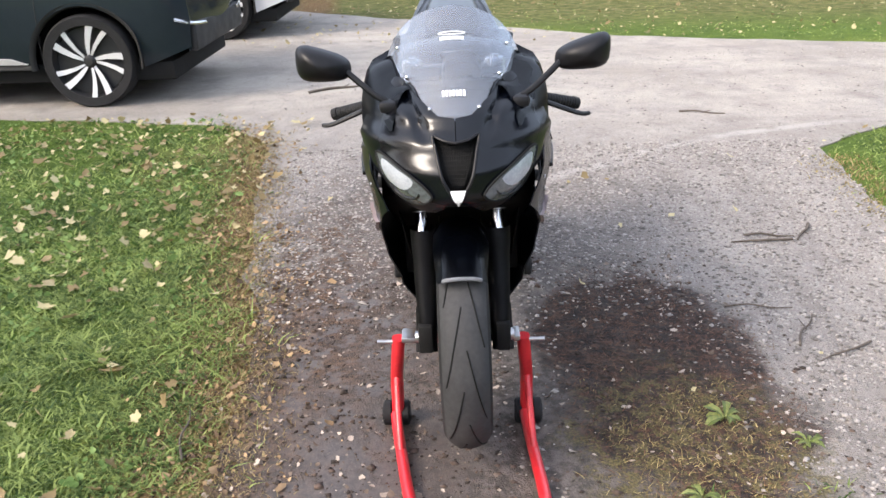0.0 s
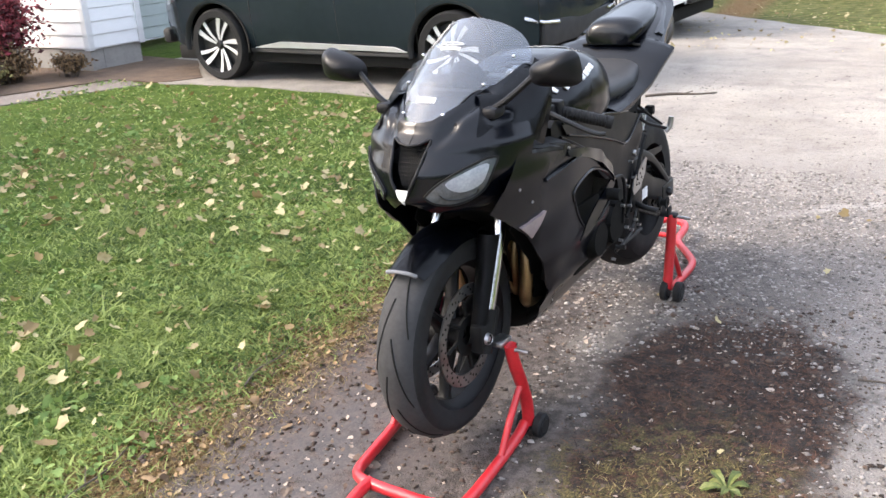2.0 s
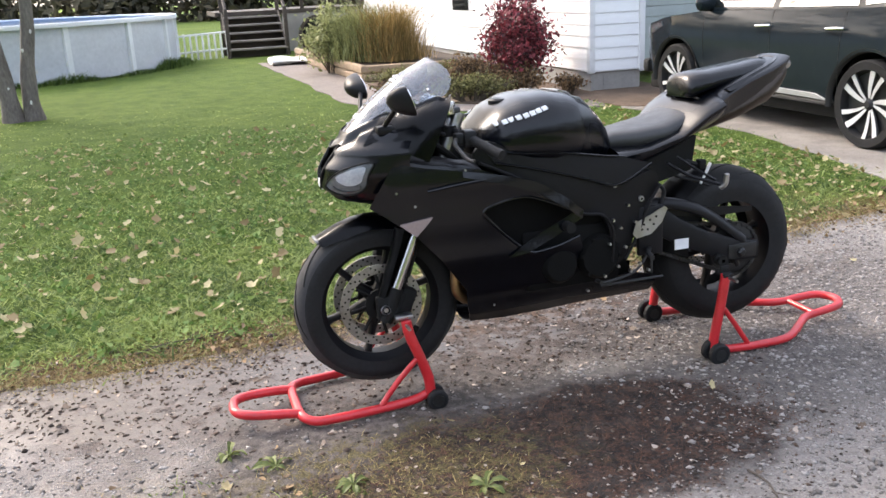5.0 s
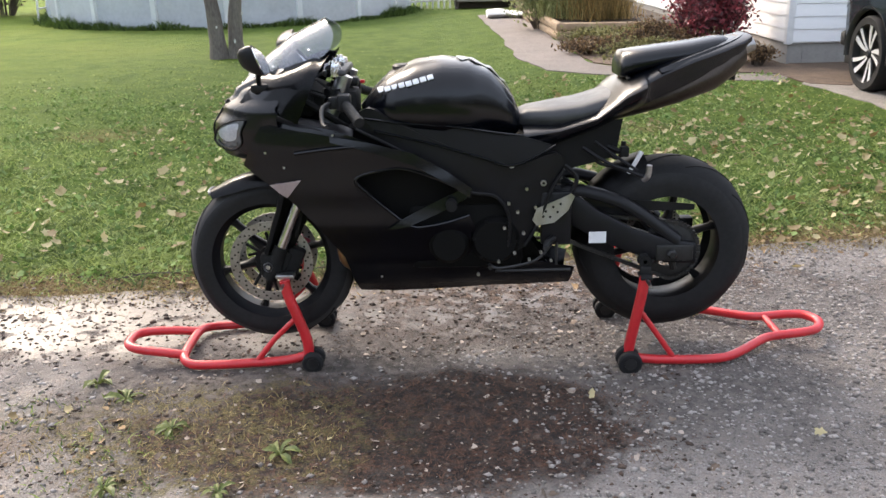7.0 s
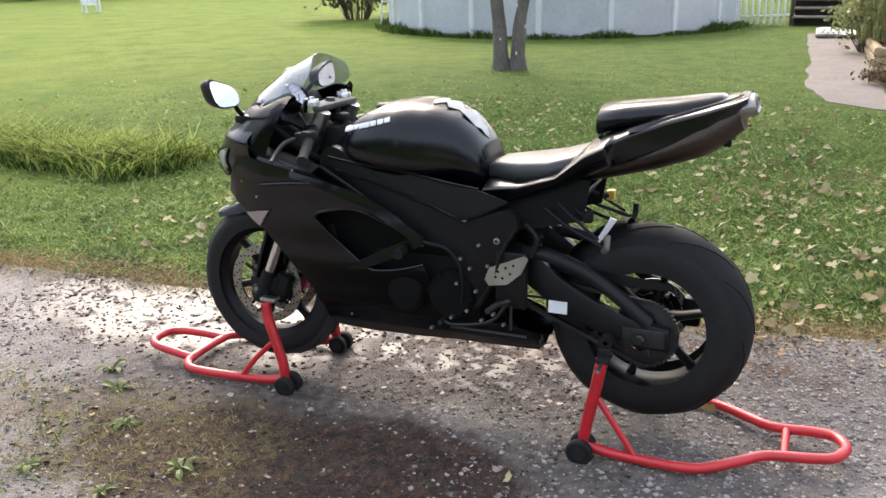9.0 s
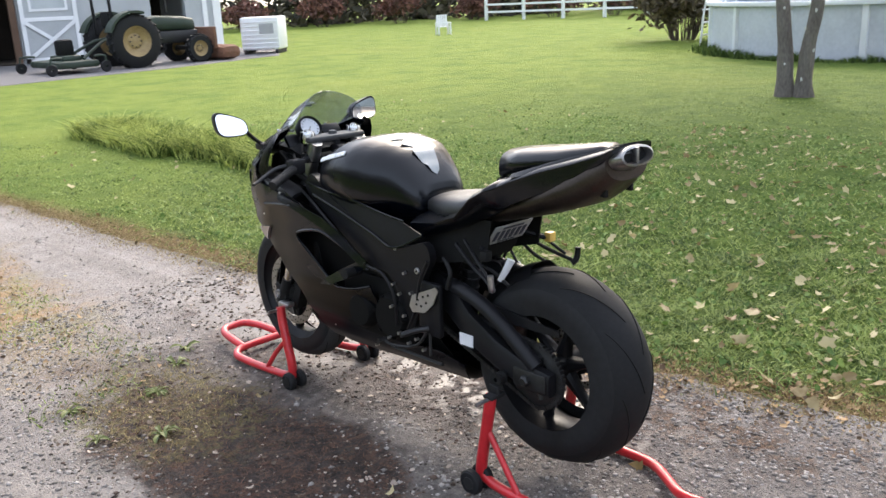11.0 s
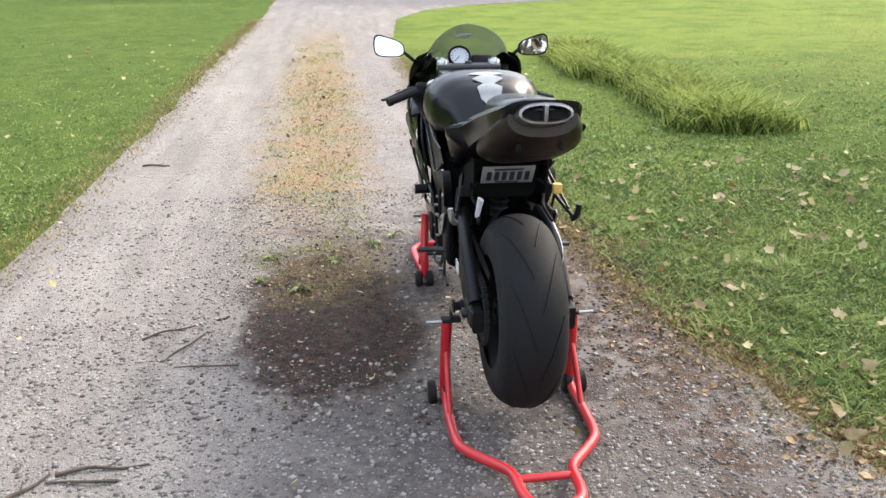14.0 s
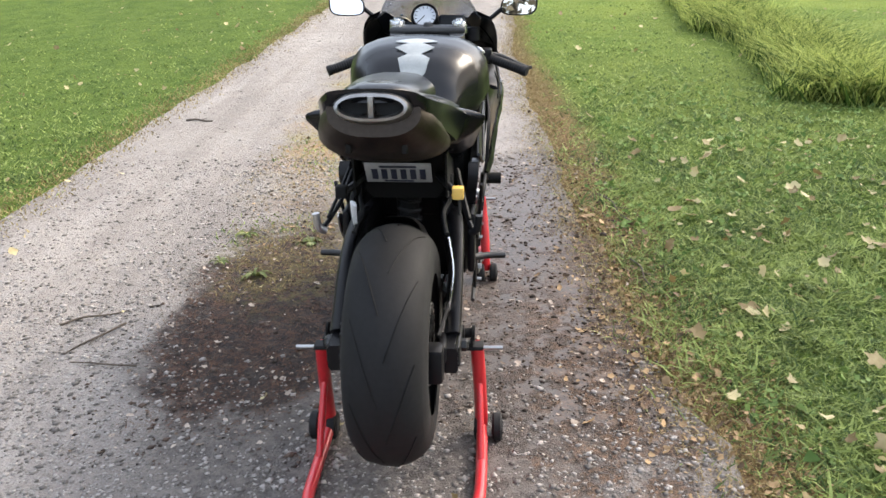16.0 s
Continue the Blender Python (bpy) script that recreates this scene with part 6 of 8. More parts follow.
bm = bmesh.new()
box(bm, 1.80, 11.3, .0, 3.9, 17.1, .22)
part("soil", bm, mat("bed_soil", (0.07, 0.05, 0.035), (0.035, 0.025, 0.018), 6, rough=0.95, bump=0.8), bed)
bm = bmesh.new()
rings = []
for k in range(9):
    t = k / 8
    rings.append([Vector((.92 + .9 * t, 16.2 + .45 * math.cos(a) * (1 - .3 * math.sin(5 * t)), .09 + .075 * math.sin(a) * (1 + .4 * math.sin(7 * t)))) for a in (j * math.pi / 6 for j in range(12))])
loft(bm, rings)
solid("white_sack", bm, mat("white_sack", (0.75, 0.75, 0.73), (0.6, 0.6, 0.58), 6, rough=0.7), "white plastic sack lying on the walk", "sack")

tread_wood = mat("grey_tread", (0.26, 0.235, 0.21), (0.15, 0.13, 0.115), 3, rough=.85)
# deck with steps
deck = thing("garden_deck", "dark weathered timber deck with open steps", "deck")
bm = bmesh.new()
box(bm, .2, 20.6, .95, 4.0, 24, 1.05)
part("deck_floor", bm, dark_wood, deck)
bm = bmesh.new()
box(bm, 1.85, 20.62, 0, 4.0, 20.72, .95)
part("skirting", bm, mat("grey_board", (0.34, 0.33, 0.31), (0.24, 0.23, 0.22), 3, rough=0.8), deck, "grey board skirting")
bm = bmesh.new()
lathe(bm, [(.0, 20.60), (.42, 20.60), (.42, 20.58), (0, 20.58)], (2.75, 0, .38), "y", 28)
part("dark_opening", bm, matt_black, deck)
bm = bmesh.new()
lathe(bm, [(.42, 20.56), (.50, 20.56), (.50, 20.60), (.42, 20.60)], (2.75, 0, .38), "y", 28, closed=True)
part("round_frame", bm, dark_wood, deck)
for k in range(5):
    bm = bmesh.new()
    box(bm, .35, 19.2 + .28 * k, .17 + .18 * k, 1.75, 19.52 + .28 * k, .215 + .18 * k, .006)
    part("step_tread", bm, tread_wood, deck)
    bm = bmesh.new()
    box(bm, .36, 19.5 + .28 * k, .0, 1.74, 19.52 + .28 * k, .17 + .18 * k)
    part("riser", bm, dark_wood, deck)
for x in (.35, 1.75):
    bm = bmesh.new()
    loft(bm, [[Vector((x + d, 19.15, 0)), Vector((x + d, 19.45, 0)), Vector((x + d, 20.7, .86)), Vector((x + d, 20.7, 1.05)), Vector((x + d, 20.5, 1.05))] for d in (-.02, .02)])
    part("stringer", bm, dark_wood, deck)
    for y, z in ((19.25, 1.15), (20.6, 2.0)):
        bm = bmesh.new()
        box(bm, x - .045, y - .045, 0, x + .045, y + .045, z, .006)
        part("post", bm, dark_wood, deck)
    bm = bmesh.new()
    tube(bm, [(x, 19.25, 1.1), (x, 20.6, 1.95)], .04, 6, 1)
    part("handrail", bm, dark_wood, deck)
for x in (2.4, 3.2, 4.0):
    bm = bmesh.new()
    box(bm, x - .045, 20.65, 1.05, x + .045, 20.74, 2.0, .006)
    part("post", bm, dark_wood, deck)
bm = bmesh.new()
box(bm, 1.75, 20.66, 1.9, 4.0, 20.73, 1.96, .006)
part("handrail", bm, dark_wood, deck)

# low white picket panel by the pool
pk = thing("picket_panel", "short white picket fence panel beside the pool", "fence")
for k in range(11):
    bm = bmesh.new()
    box(bm, -1.1 + .14 * k, 19.55 - .02 * k, .02, -1.055 + .14 * k, 19.58 - .02 * k, .62, .004)
    part("picket", bm, trim_mat, pk)
for z in (.16, .55):
    bm = bmesh.new()
    tube(bm, [(-1.15, 19.60, z), (.40, 19.38, z + .08)], .025, 6, 1)
    part("rail", bm, trim_mat, pk)

# ==== pool
pool_wall_mat = mat("pool_wall", (0.56, 0.60, 0.66), (0.40, 0.44, 0.50), 1.6, rough=0.45, bump=0.2, bscale=20, fine=0.4, distort=.6)
pool_rail = mat("pool_rail", (0.72, 0.76, 0.80), (0.60, 0.64, 0.68), 3, rough=0.45)
water_mat = mat("pool_water", (0.05, 0.20, 0.45), (0.03, 0.14, 0.36), .8, rough=0.08, bump=0.15, bscale=3, depth=.05)
PC, PR, PH = Vector((-5.0, 19.15, 0)), 4.15, 1.08
pool = thing("swimming_pool", "round above-ground pool with pale panelled wall and white rim", "pool")
n = 18
for k in range(n):
    a0, a1 = 2 * math.pi * k / n, 2 * math.pi * (k + 1) / n
    bm = bmesh.new()
    rings = []
    for q in range(5):
        a = a0 + (a1 - a0) * q / 4
        d = Vector((math.cos(a), math.sin(a), 0))
        rings.append([PC + d * PR, PC + d * PR + Vector((0, 0, PH)), PC + d * (PR - .03) + Vector((0, 0, PH)), PC + d * (PR - .03)])
    loft(bm, rings)
    part("wall_panel", bm, pool_wall_mat, pool)
    d, t = Vector((math.cos(a0), math.sin(a0), 0)), Vector((-math.sin(a0), math.cos(a0), 0))
    bm = bmesh.new()
    loft(bm, [[PC + d * (PR + u) + t * v + Vector((0, 0, z)) for u, v in ((-.01, -.07), (.06, -.05), (.06, .05), (-.01, .07))] for z in (0, PH)])
    part("upright", bm, pool_rail, pool)
    bm = bmesh.new()
    rings = []
    for q in range(5):
        a = a0 + (a1 - a0) * q / 4
        d = Vector((math.cos(a), math.sin(a), 0))
        rings.append([PC + d * (PR + u) + Vector((0, 0, PH + z)) for u, z in ((-.10, 0), (-.09, .035), (.08, .035), (.09, 0), (.085, -.05), (.07, -.05), (.07, -.01))])
    loft(bm, rings)
    part("top_rail", bm, pool_rail, pool)
bm = bmesh.new()
bmesh.ops.create_circle(bm, cap_ends=True, segments=72, radius=PR - .04, matrix=Matrix.Translation(PC + Vector((0, 0, PH - .12))))
part("water", bm, water_mat, pool, "blue pool water")
bm = bmesh.new()
for s in (-.25, .25):
    tube(bm, [(-9.3, 18.2 + s, 0), (-9.22, 18.2 + s, .9), (-9.0, 18.2 + s, 1.65), (-8.75, 18.2 + s, 1.5), (-8.65, 18.2 + s, .9)], .025, 8, 4)
for z in (.3, .6, .9, 1.15):
    tube(bm, [(-9.27, 17.95, z), (-9.27, 18.45, z)], .02, 6, 1)
part("ladder", bm, trim_mat, pool, "white pool ladder")

# ==== yard tree with two stems
bark = mat("grey_bark", (0.19, 0.17, 0.15), (0.065, 0.055, 0.048), 5, rough=0.95, bump=0.9, bscale=26, depth=0.02, stretch=(1, 1, .35), fine=.5)
lichen = mat("pale_lichen", (0.62, 0.62, 0.58), (0.45, 0.45, 0.42), 20, rough=0.95)
tree = thing("yard_tree", "twin-stemmed grey-barked tree on the lawn", "tree")
TB = Vector((-3.1, 9.78, 0))


def stem(bm, pts, r0, r1):
    P = spline(pts, 5)
    rings = []
    for i, p in enumerate(P):
        t = i / (len(P) - 1)
        r = r0 + (r1 - r0) * t ** .8
        rings.append([p + Vector((math.cos(a), math.sin(a), 0)) * r * (1 + .12 * noise.noise(p * 3 + Vector((math.cos(a), math.sin(a), 0)) * 1.5)) for a in (2 * math.pi * k / 14 for k in range(14))])
    loft(bm, rings)


bm = bmesh.new()
stem(bm, [TB + Vector(v) for v in ((-.09, 0, -.05), (-.13, 0, .25), (-.17, .02, .7), (-.27, .05, 1.4), (-.50, .1, 2.4), (-.8, .2, 3.6), (-1.3, .3, 5.0))], .135, .05)
stem(bm, [TB + Vector(v) for v in ((.10, .03, -.05), (.12, .03, .25), (.15, .04, .7), (.24, .05, 1.3), (.28, .0, 2.2), (.45, -.1, 3.4), (.6, -.2, 5.2))], .125, .05)
for v in bm.verts:
    if v.co.z < .22:
        k = 1 + .22 * (.22 - v.co.z) / .25
        v.co.x, v.co.y = TB.x + (v.co.x - TB.x) * k, TB.y + (v.co.y - TB.y) * k
part("trunk", bm, bark, tree)
limb_ends = []
for k, (b, e) in enumerate((((-.5, .1, 2.4), (-1.7, 1.0, 4.6)), ((-.8, .2, 3.6), (-2.2, -.6, 5.2)), ((.28, 0, 2.2), (1.5, .8, 4.3)), ((.45, -.1, 3.4), (1.6, -1.0, 5.0)), ((.6, -.2, 5.0), (.9, .6, 6.6)), ((-1.3, .3, 4.9), (-1.6, .9, 6.4)))):
    bm = bmesh.new()
    b, e = TB + Vector(b), TB + Vector(e)
    stem(bm, [b, b.lerp(e, .4) + Vector((0, 0, .2)), e], .055, .015)
    part("limb", bm, bark, tree)
    limb_ends += [b.lerp(e, q) for q in (.55, .8, 1.0)]
random.seed(5)
for k in range(8):
    bm = bmesh.new()
    z = .2 + 1.5 * random.random()
    a = random.uniform(3.6, 5.8)
    c = TB + Vector((-.13 - .10 * z, 0, z)) if k % 2 else TB + Vector((.12 + .08 * z, .03, z))
    bmesh.ops.create_icosphere(bm, subdivisions=1, radius=.014, matrix=Matrix.LocRotScale(c + Vector((math.cos(a), math.sin(a), 0)) * .108, None, (1.2, .5, 1.4 + random.random())))
    part("lichen_patch", bm, lichen, tree, "pale lichen spot")

# ==== barn
barn_grey = mat("barn_grey", (0.44, 0.46, 0.47), (0.36, 0.38, 0.39), 2, rough=0.7, bump=0.3, bscale=20)
barn_dark = mat("barn_inside", (0.035, 0.028, 0.024), (0.02, 0.016, 0.014), 2, rough=0.95)
brown_wood = mat("brown_wood", (0.13, 0.075, 0.045), (0.08, 0.045, 0.03), 3, rough=0.8)
BX = -27.0
bm = bmesh.new()
for y0, y1 in ((1.85, 3.75), (8.1, 12.5), (13.8, 15.1)):
    box(bm, BX - .2, y0, 0, BX, y1, 4.2)
box(bm, BX - .2, -2.0, 2.6, BX, 15.1, 4.2)
box(bm, BX - 9, 14.9, 0, BX, 15.1, 4.2)
box(bm, BX - 9, -2.0, 0, BX - 8.8, 15.1, 4.2)
box(bm, BX - 9, -2.2, 0, BX - 2.2, -2.0, 4.2)
solid("wall_barn", bm, barn_grey, "pale grey board barn wall with wide openings", "barn wall", kind="structure")
bm = bmesh.new()
box(bm, BX - 8.7, -2, 0.02, BX - .3, 15, .04)
box(bm, BX - 4.2, -2, 0, BX - 4.0, 15, 4.2)
solid("floor_barn", bm, barn_dark, "dark barn interior floor and rear boards", "barn interior", kind="structure")
bm = bmesh.new()
loft(bm, [[Vector((BX + .6, y, 4.1)), Vector((BX - 4.5, y, 6.6)), Vector((BX - 9.5, y, 4.1)), Vector((BX - 9.5, y, 4.25)), Vector((BX - 4.5, y, 6.8)), Vector((BX + .6, y, 4.25))] for y in (-2.4, 15.5)])
solid("roof_barn", bm, roof_mat, "dark barn roof", "roof", kind="structure")


def x_door(y0, y1, window, label):
    d = thing("barn_door", label, "barn door", "barn doors")
    bm = bmesh.new()
    box(bm, BX + .03, y0, .06, BX + .08, y1, 2.7)
    part("leaf_panel", bm, barn_grey, d)
    t = .13
    zt = 1.42 if window else 2.7
    segs = [((y0, .06), (y0, 2.7)), ((y1 - t, .06), (y1 - t, 2.7)), ((y0, .06), (y1, .06)), ((y0, 2.7 - t), (y1, 2.7 - t))]
    for (a, b), (c, e) in segs:
        bm = bmesh.new()
        box(bm, BX + .082, a, b, BX + .11, c + t if a == c else e * 0 + c, e if a == c else b + t)
        part("trim_board", bm, trim_mat, d)
    if window:
        bm = bmesh.new()
        box(bm, BX + .082, y0 + t, zt - .12, BX + .108, y1 - t, zt)
        part("trim_board", bm, trim_mat, d)
        bm = bmesh.new()
        box(bm, BX + .082, y0 + .3, 1.6, BX + .11, y1 - .3, 2.45)
        w = part("door_window", bm, trim_mat, d, "white-framed window")
        bm = bmesh.new()
        box(bm, BX + .111, y0 + .38, 1.68, BX + .115, y1 - .38, 2.37)
        part("pane", bm, mat("pale_pane", (0.5, 0.54, 0.56), (0.4, 0.44, 0.46), 3, rough=0.1), w)
    for s in (0, 1):
        bm = bmesh.new()
        a, b = Vector((BX + .112, y0 + t, .2 if s else zt - .15)), Vector((BX + .112, y1 - t, zt - .15 if s else .2))
        n = (b - a).normalized().cross(Vector((1, 0, 0))) * .055
        loft(bm, [[p - n, p + n, p + n + Vector((.02, 0, 0)), p - n + Vector((.02, 0, 0))] for p in (a + Vector((.021 * s, 0, 0)), b + Vector((.021 * s, 0, 0)))])
        part("cross_brace", bm, trim_mat, d)
    return d


x_door(3.65, 5.4, False, "grey barn door with white cross bracing")
x_door(8.15, 9.95, True, "grey barn door with white cross bracing and window")
bm = bmesh.new()
box(bm, BX + .005, 7.85, 0, BX + .08, 8.05, 2.7)
solid("door_jamb", bm, brown_wood, "brown wooden barn door jamb", "door jamb")
bm = bmesh.new()
box(bm, BX + .002, 14.85, 0, BX + .06, 15.15, 4.1)
box(bm, BX + .002, 14.45, 0, BX + .05, 14.62, 4.1)
box(bm, BX + .002, 1.85, 0, BX + .05, 2.0, 2.6)
solid("trim_barn", bm, trim_mat, "white barn corner boards", "trim", kind="structure")
bm = bmesh.new()
tube(bm, [(BX + 1.2, -1.75, 0), (BX + 1.1, -1.95, 3.0)], .11, 4, 1)
solid("barn_post", bm, trim_mat, "leaning white lean-to post", "post")
bm = bmesh.new()
box(bm, BX - .8, -.9, .95, BX - .1, 1.5, 1.05)
for y in (-.8, 1.4):
    box(bm, BX - .5, y - .05, 0, BX - .4, y + .05, .95)
solid("workbench", bm, mat("bench_grey", (0.2, 0.2, 0.2), None, 4, rough=0.7), "grey workbench in the shade of the barn", "workbench")
bm = bmesh.new()
box(bm, BX + .4, -6.5, .75, BX + .9, -2.9, .85)
box(bm, BX + .4, -6.5, 1.1, BX + .45, -2.9, 1.25)
for y in (-6.3, -3.1):
    box(bm, BX + .45, y - .05, 0, BX + .85, y + .05, .75)
solid("garden_bench", bm, trim_mat, "white slatted bench by the barn", "bench")
for y, c, nm, lb in ((2.35, (0.30, 0.10, 0.07), "red_crate", "weathered red crate against the barn"), (3.35, (0.33, 0.12, 0.09), "red_crate", "weathered red crate against the barn")):
    bm = bmesh.new()
    box(bm, BX + .2, y - .22, 0, BX + .6, y + .22, .16, .02)
    for q in (-.18, .18):
        box(bm, BX + .25, y + q - .03, .16, BX + .32, y + q + .03, 1.0, .01)
    box(bm, BX + .25, y - .2, .85, BX + .3, y + .2, 1.0, .01)
    solid(nm, bm, mat("faded_red", c, tuple(v * .6 for v in c), 6, rough=.8), lb, "crate", "crates by the barn")
bm = bmesh.new()
lathe(bm, [(.0, 0), (.22, 0), (.27, .5), (.29, .52), (.27, .52), (.2, .05), (0, .05)], (BX + .5, 4.55, 0), "z", 20)
solid("dark_bucket", bm, cladding, "dark plastic bucket in front of the barn door", "bucket")
bm = bmesh.new()
box(bm, BX + .2, 2.55, .25, BX + .7, 3.15, .75, .08)
tube(bm, [(BX + .5, 2.6, .4), (BX + .9, 2.5, .15)], .03, 6, 1)
solid("grey_tub", bm, mat("grey_tub", (0.22, 0.22, 0.23), None, 5, rough=.7), "grey tub leaning on the barn wall", "tub")

# ==== tractor with mower, seen across the lawn
t_green = mat("tractor_green", (0.026, 0.044, 0.028), (0.014, 0.024, 0.016), 5, rough=0.5, rough2=.7)
t_yellow = mat("tractor_yellow", (0.42, 0.30, 0.13), (0.22, 0.15, 0.075), 6, rough=0.5)
tractor = thing("farm_tractor", "old green tractor with yellow wheel discs before the barn", "tractor")


def farm_wheel(x, y, r, w, lugs):
    bm = bmesh.new()
    lathe(bm, [(r * .58, -w), (r * .9, -w), (r, -w * .7), (r, w * .7), (r * .9, w), (r * .58, w)], (x, y, r), "x", 40, closed=True)
    tw = part("tractor_wheel", bm, rubber, tractor, "lugged tractor tyre")
    for k in range(lugs):
        a = 2 * math.pi * k / lugs
        for s in (-1, 1):
            c = Vector((x, y, r))
            d, t = Vector((0, math.cos(a), math.sin(a))), Vector((0, -math.sin(a), math.cos(a)))
            p0, p1 = c + d * r + Vector((s * w * .9, 0, 0)), c + d * r + t * .10 + Vector((s * w * .05, 0, 0))
            bm = bmesh.new()
            tube(bm, [p0, p1], .03, 4, 1)
            part("lug", bm, rubber, tw)
    bm = bmesh.new()
    lathe(bm, [(0, w * .25), (r * .18, w * .3), (r * .3, w * .1), (r * .5, w * .5), (r * .58, w * .85), (r * .6, w * .85), (r * .6, -w * .85), (0, -w * .3)], (x, y, r), "x", 32)
    part("wheel_disc", bm, t_yellow, tw, "faded yellow wheel disc")
    for k in range(8):
        a = 2 * math.pi * k / 8
        bm = bmesh.new()
        rod(bm, (x + w * .2, y + r * .22 * math.cos(a), r + r * .22 * math.sin(a)), (x + w * .42, y + r * .22 * math.cos(a), r + r * .22 * math.sin(a)), .02, seg=6)
        part("wheel_bolt", bm, dark_metal, tw)


for x in (0, -1.5):
    farm_wheel(x, 0, .70, .19, 22)
for x in (-.1, -1.4):
    farm_wheel(x, 1.95, .38, .11, 16)
bm = bmesh.new()
rings = [[Vector((-.75 + w * math.copysign(abs(math.cos(a)) ** .6, math.cos(a)), y, z + h * math.copysign(abs(math.sin(a)) ** .6, math.sin(a)))) for a in (k * math.pi / 8 for k in range(16))] for y, w, h, z in ((.75, .22, .20, 1.10), (1.0, .23, .21, 1.12), (1.8, .22, .20, 1.08), (2.1, .20, .19, 1.03), (2.15, .16, .15, 1.02))]
loft(bm, rings)
hood = part("hood", bm, t_green, tractor)
bm = bmesh.new()
box(bm, -.98, -.35, .55, -.52, 2.2, .90, .05)
box(bm, -1.35, 1.85, .33, -.15, 2.05, .45, .02)
box(bm, -1.4, -.12, .58, -.1, .12, .82, .03)
part("chassis", bm, dark_metal, tractor)
for x in (.06, -1.56):
    bm = bmesh.new()
    lathe(bm, [(.74, -.19), (.80, -.19), (.80, .19), (.74, .19)], (x, 0, .70), "x", 18, closed=True, a0=70, a1=160)
    part("wheel_fender", bm, t_green, tractor)
bm = bmesh.new()
box(bm, -1.0, -.35, 1.02, -.5, .15, 1.12, .04)
box(bm, -1.0, -.42, 1.1, -.5, -.32, 1.5, .04)
part("tractor_seat", bm, matt_black, tractor)
bm = bmesh.new()
for x in (-.2, -1.3):
    tube(bm, [(x, -.45, .9), (x, -.5, 2.4)], .045, 6, 1)
tube(bm, [(-.2, -.5, 2.4), (-1.3, -.5, 2.4)], .045, 6, 1)
part("roll_bar", bm, satin_black, tractor)
bm = bmesh.new()
tube(bm, [(-.75, .62, 1.2), (-.75, .30, 1.5)], .025, 6, 1)
lathe(bm, [(.19, -.014), (.205, 0), (.19, .014), (.175, 0)], (0, 0, 0), "y", 20, closed=True)
part("steering_column", bm, matt_black, tractor)
bm = bmesh.new()
rod(bm, (-.55, 1.3, 1.4), (-.55, 1.3, 2.0), .035)
part("exhaust_stack", bm, dark_metal, tractor)
bm = bmesh.new()
box(bm, -.15, -.55, 1.85, -.1, -.45, 2.05, .01)
part("warning_lamp", bm, red_lens, tractor, "red warning lamp")
bm = bmesh.new()
box(bm, -1.6, 2.35, .35, .1, 2.45, .95, .03)
box(bm, -1.7, 2.45, .03, .3, 3.1, .42, .17)
part("front_load", bm, mat("rusty_load", (0.22, 0.10, 0.06), (0.13, 0.07, 0.045), 5, rough=.9, bump=.8, bscale=12, depth=.05), tractor, "rusty brown load low in front")
tractor.matrix_basis = pose(-21.0, 8.95, 0.006)
mower = thing("mower_deck", "green finishing mower hitched behind the tractor", "mower")
bm = bmesh.new()
box(bm, -1.7, -.55, .15, .2, .55, .32, .05)
box(bm, -1.2, -.2, .3, -.3, .3, .45, .05)
part("deck_shell", bm, t_green, mower)
for x in (-1.8, .3):
    for y in (-.75, .65):
        bm = bmesh.new()
        lathe(bm, [(.03, -.05), (.13, -.05), (.15, 0), (.13, .05), (.03, .05)], (x, y, .15), "x", 18, closed=True)
        part("gauge_wheel", bm, rubber, mower)
        bm = bmesh.new()
        tube(bm, [(x, y, .15), (x + .02, y, .42), (x * .85, y * .6, .42)], .03, 6, 2)
        part("wheel_arm", bm, t_green, mower)
bm = bmesh.new()
tube(bm, [(-.2, .3, .35), (-.5, 1.0, .75), (-.8, 1.5, .8)], .04, 6, 2)
tube(bm, [(-1.3, .3, .35), (-1.0, 1.0, .75), (-.8, 1.5, .8)], .04, 6, 2)
part("hitch_frame", bm, t_green, mower)
bm = bmesh.new()
box(bm, -.95, -.15, .42, -.55, .25, .85, .08)
part("gear_case", bm, matt_black, mower)
mower.matrix_basis = pose(-20.9, 7.25, 0.006)

# white bin, chair, far fence
bin_ = thing("white_tank_crate", "white plastic crate on dark runners on the lawn", "crate")
bm = bmesh.new()
box(bm, -.55, -.6, .12, .55, .6, 1.12, .05)
part("crate_body", bm, mat("white_plastic", (0.78, 0.79, 0.80), (0.68, 0.69, 0.70), 4, rough=.5), bin_)
for k in range(7):
    bm = bmesh.new()
    box(bm, .548, -.59, .17 + .13 * k, .566, .59, .21 + .13 * k, .004)
    part("rib", bm, trim_mat, bin_)
bm = bmesh.new()
box(bm, .567, .0, .62, .572, .45, .92)
part("grey_label", bm, mat("grey_label", (0.4, 0.41, 0.42), None, 8, rough=.6), bin_, "grey label patch")
for y in (-.5, .5):
    bm = bmesh.new()
    box(bm, -.55, y - .05, 0, .55, y + .05, .13)
    part("runner", bm, cladding, bin_)
bin_.matrix_basis = pose(-22.4, 13.95, 0, 0, 0, -48)
chair = thing("garden_chair", "white slatted garden chair far across the lawn", "chair")
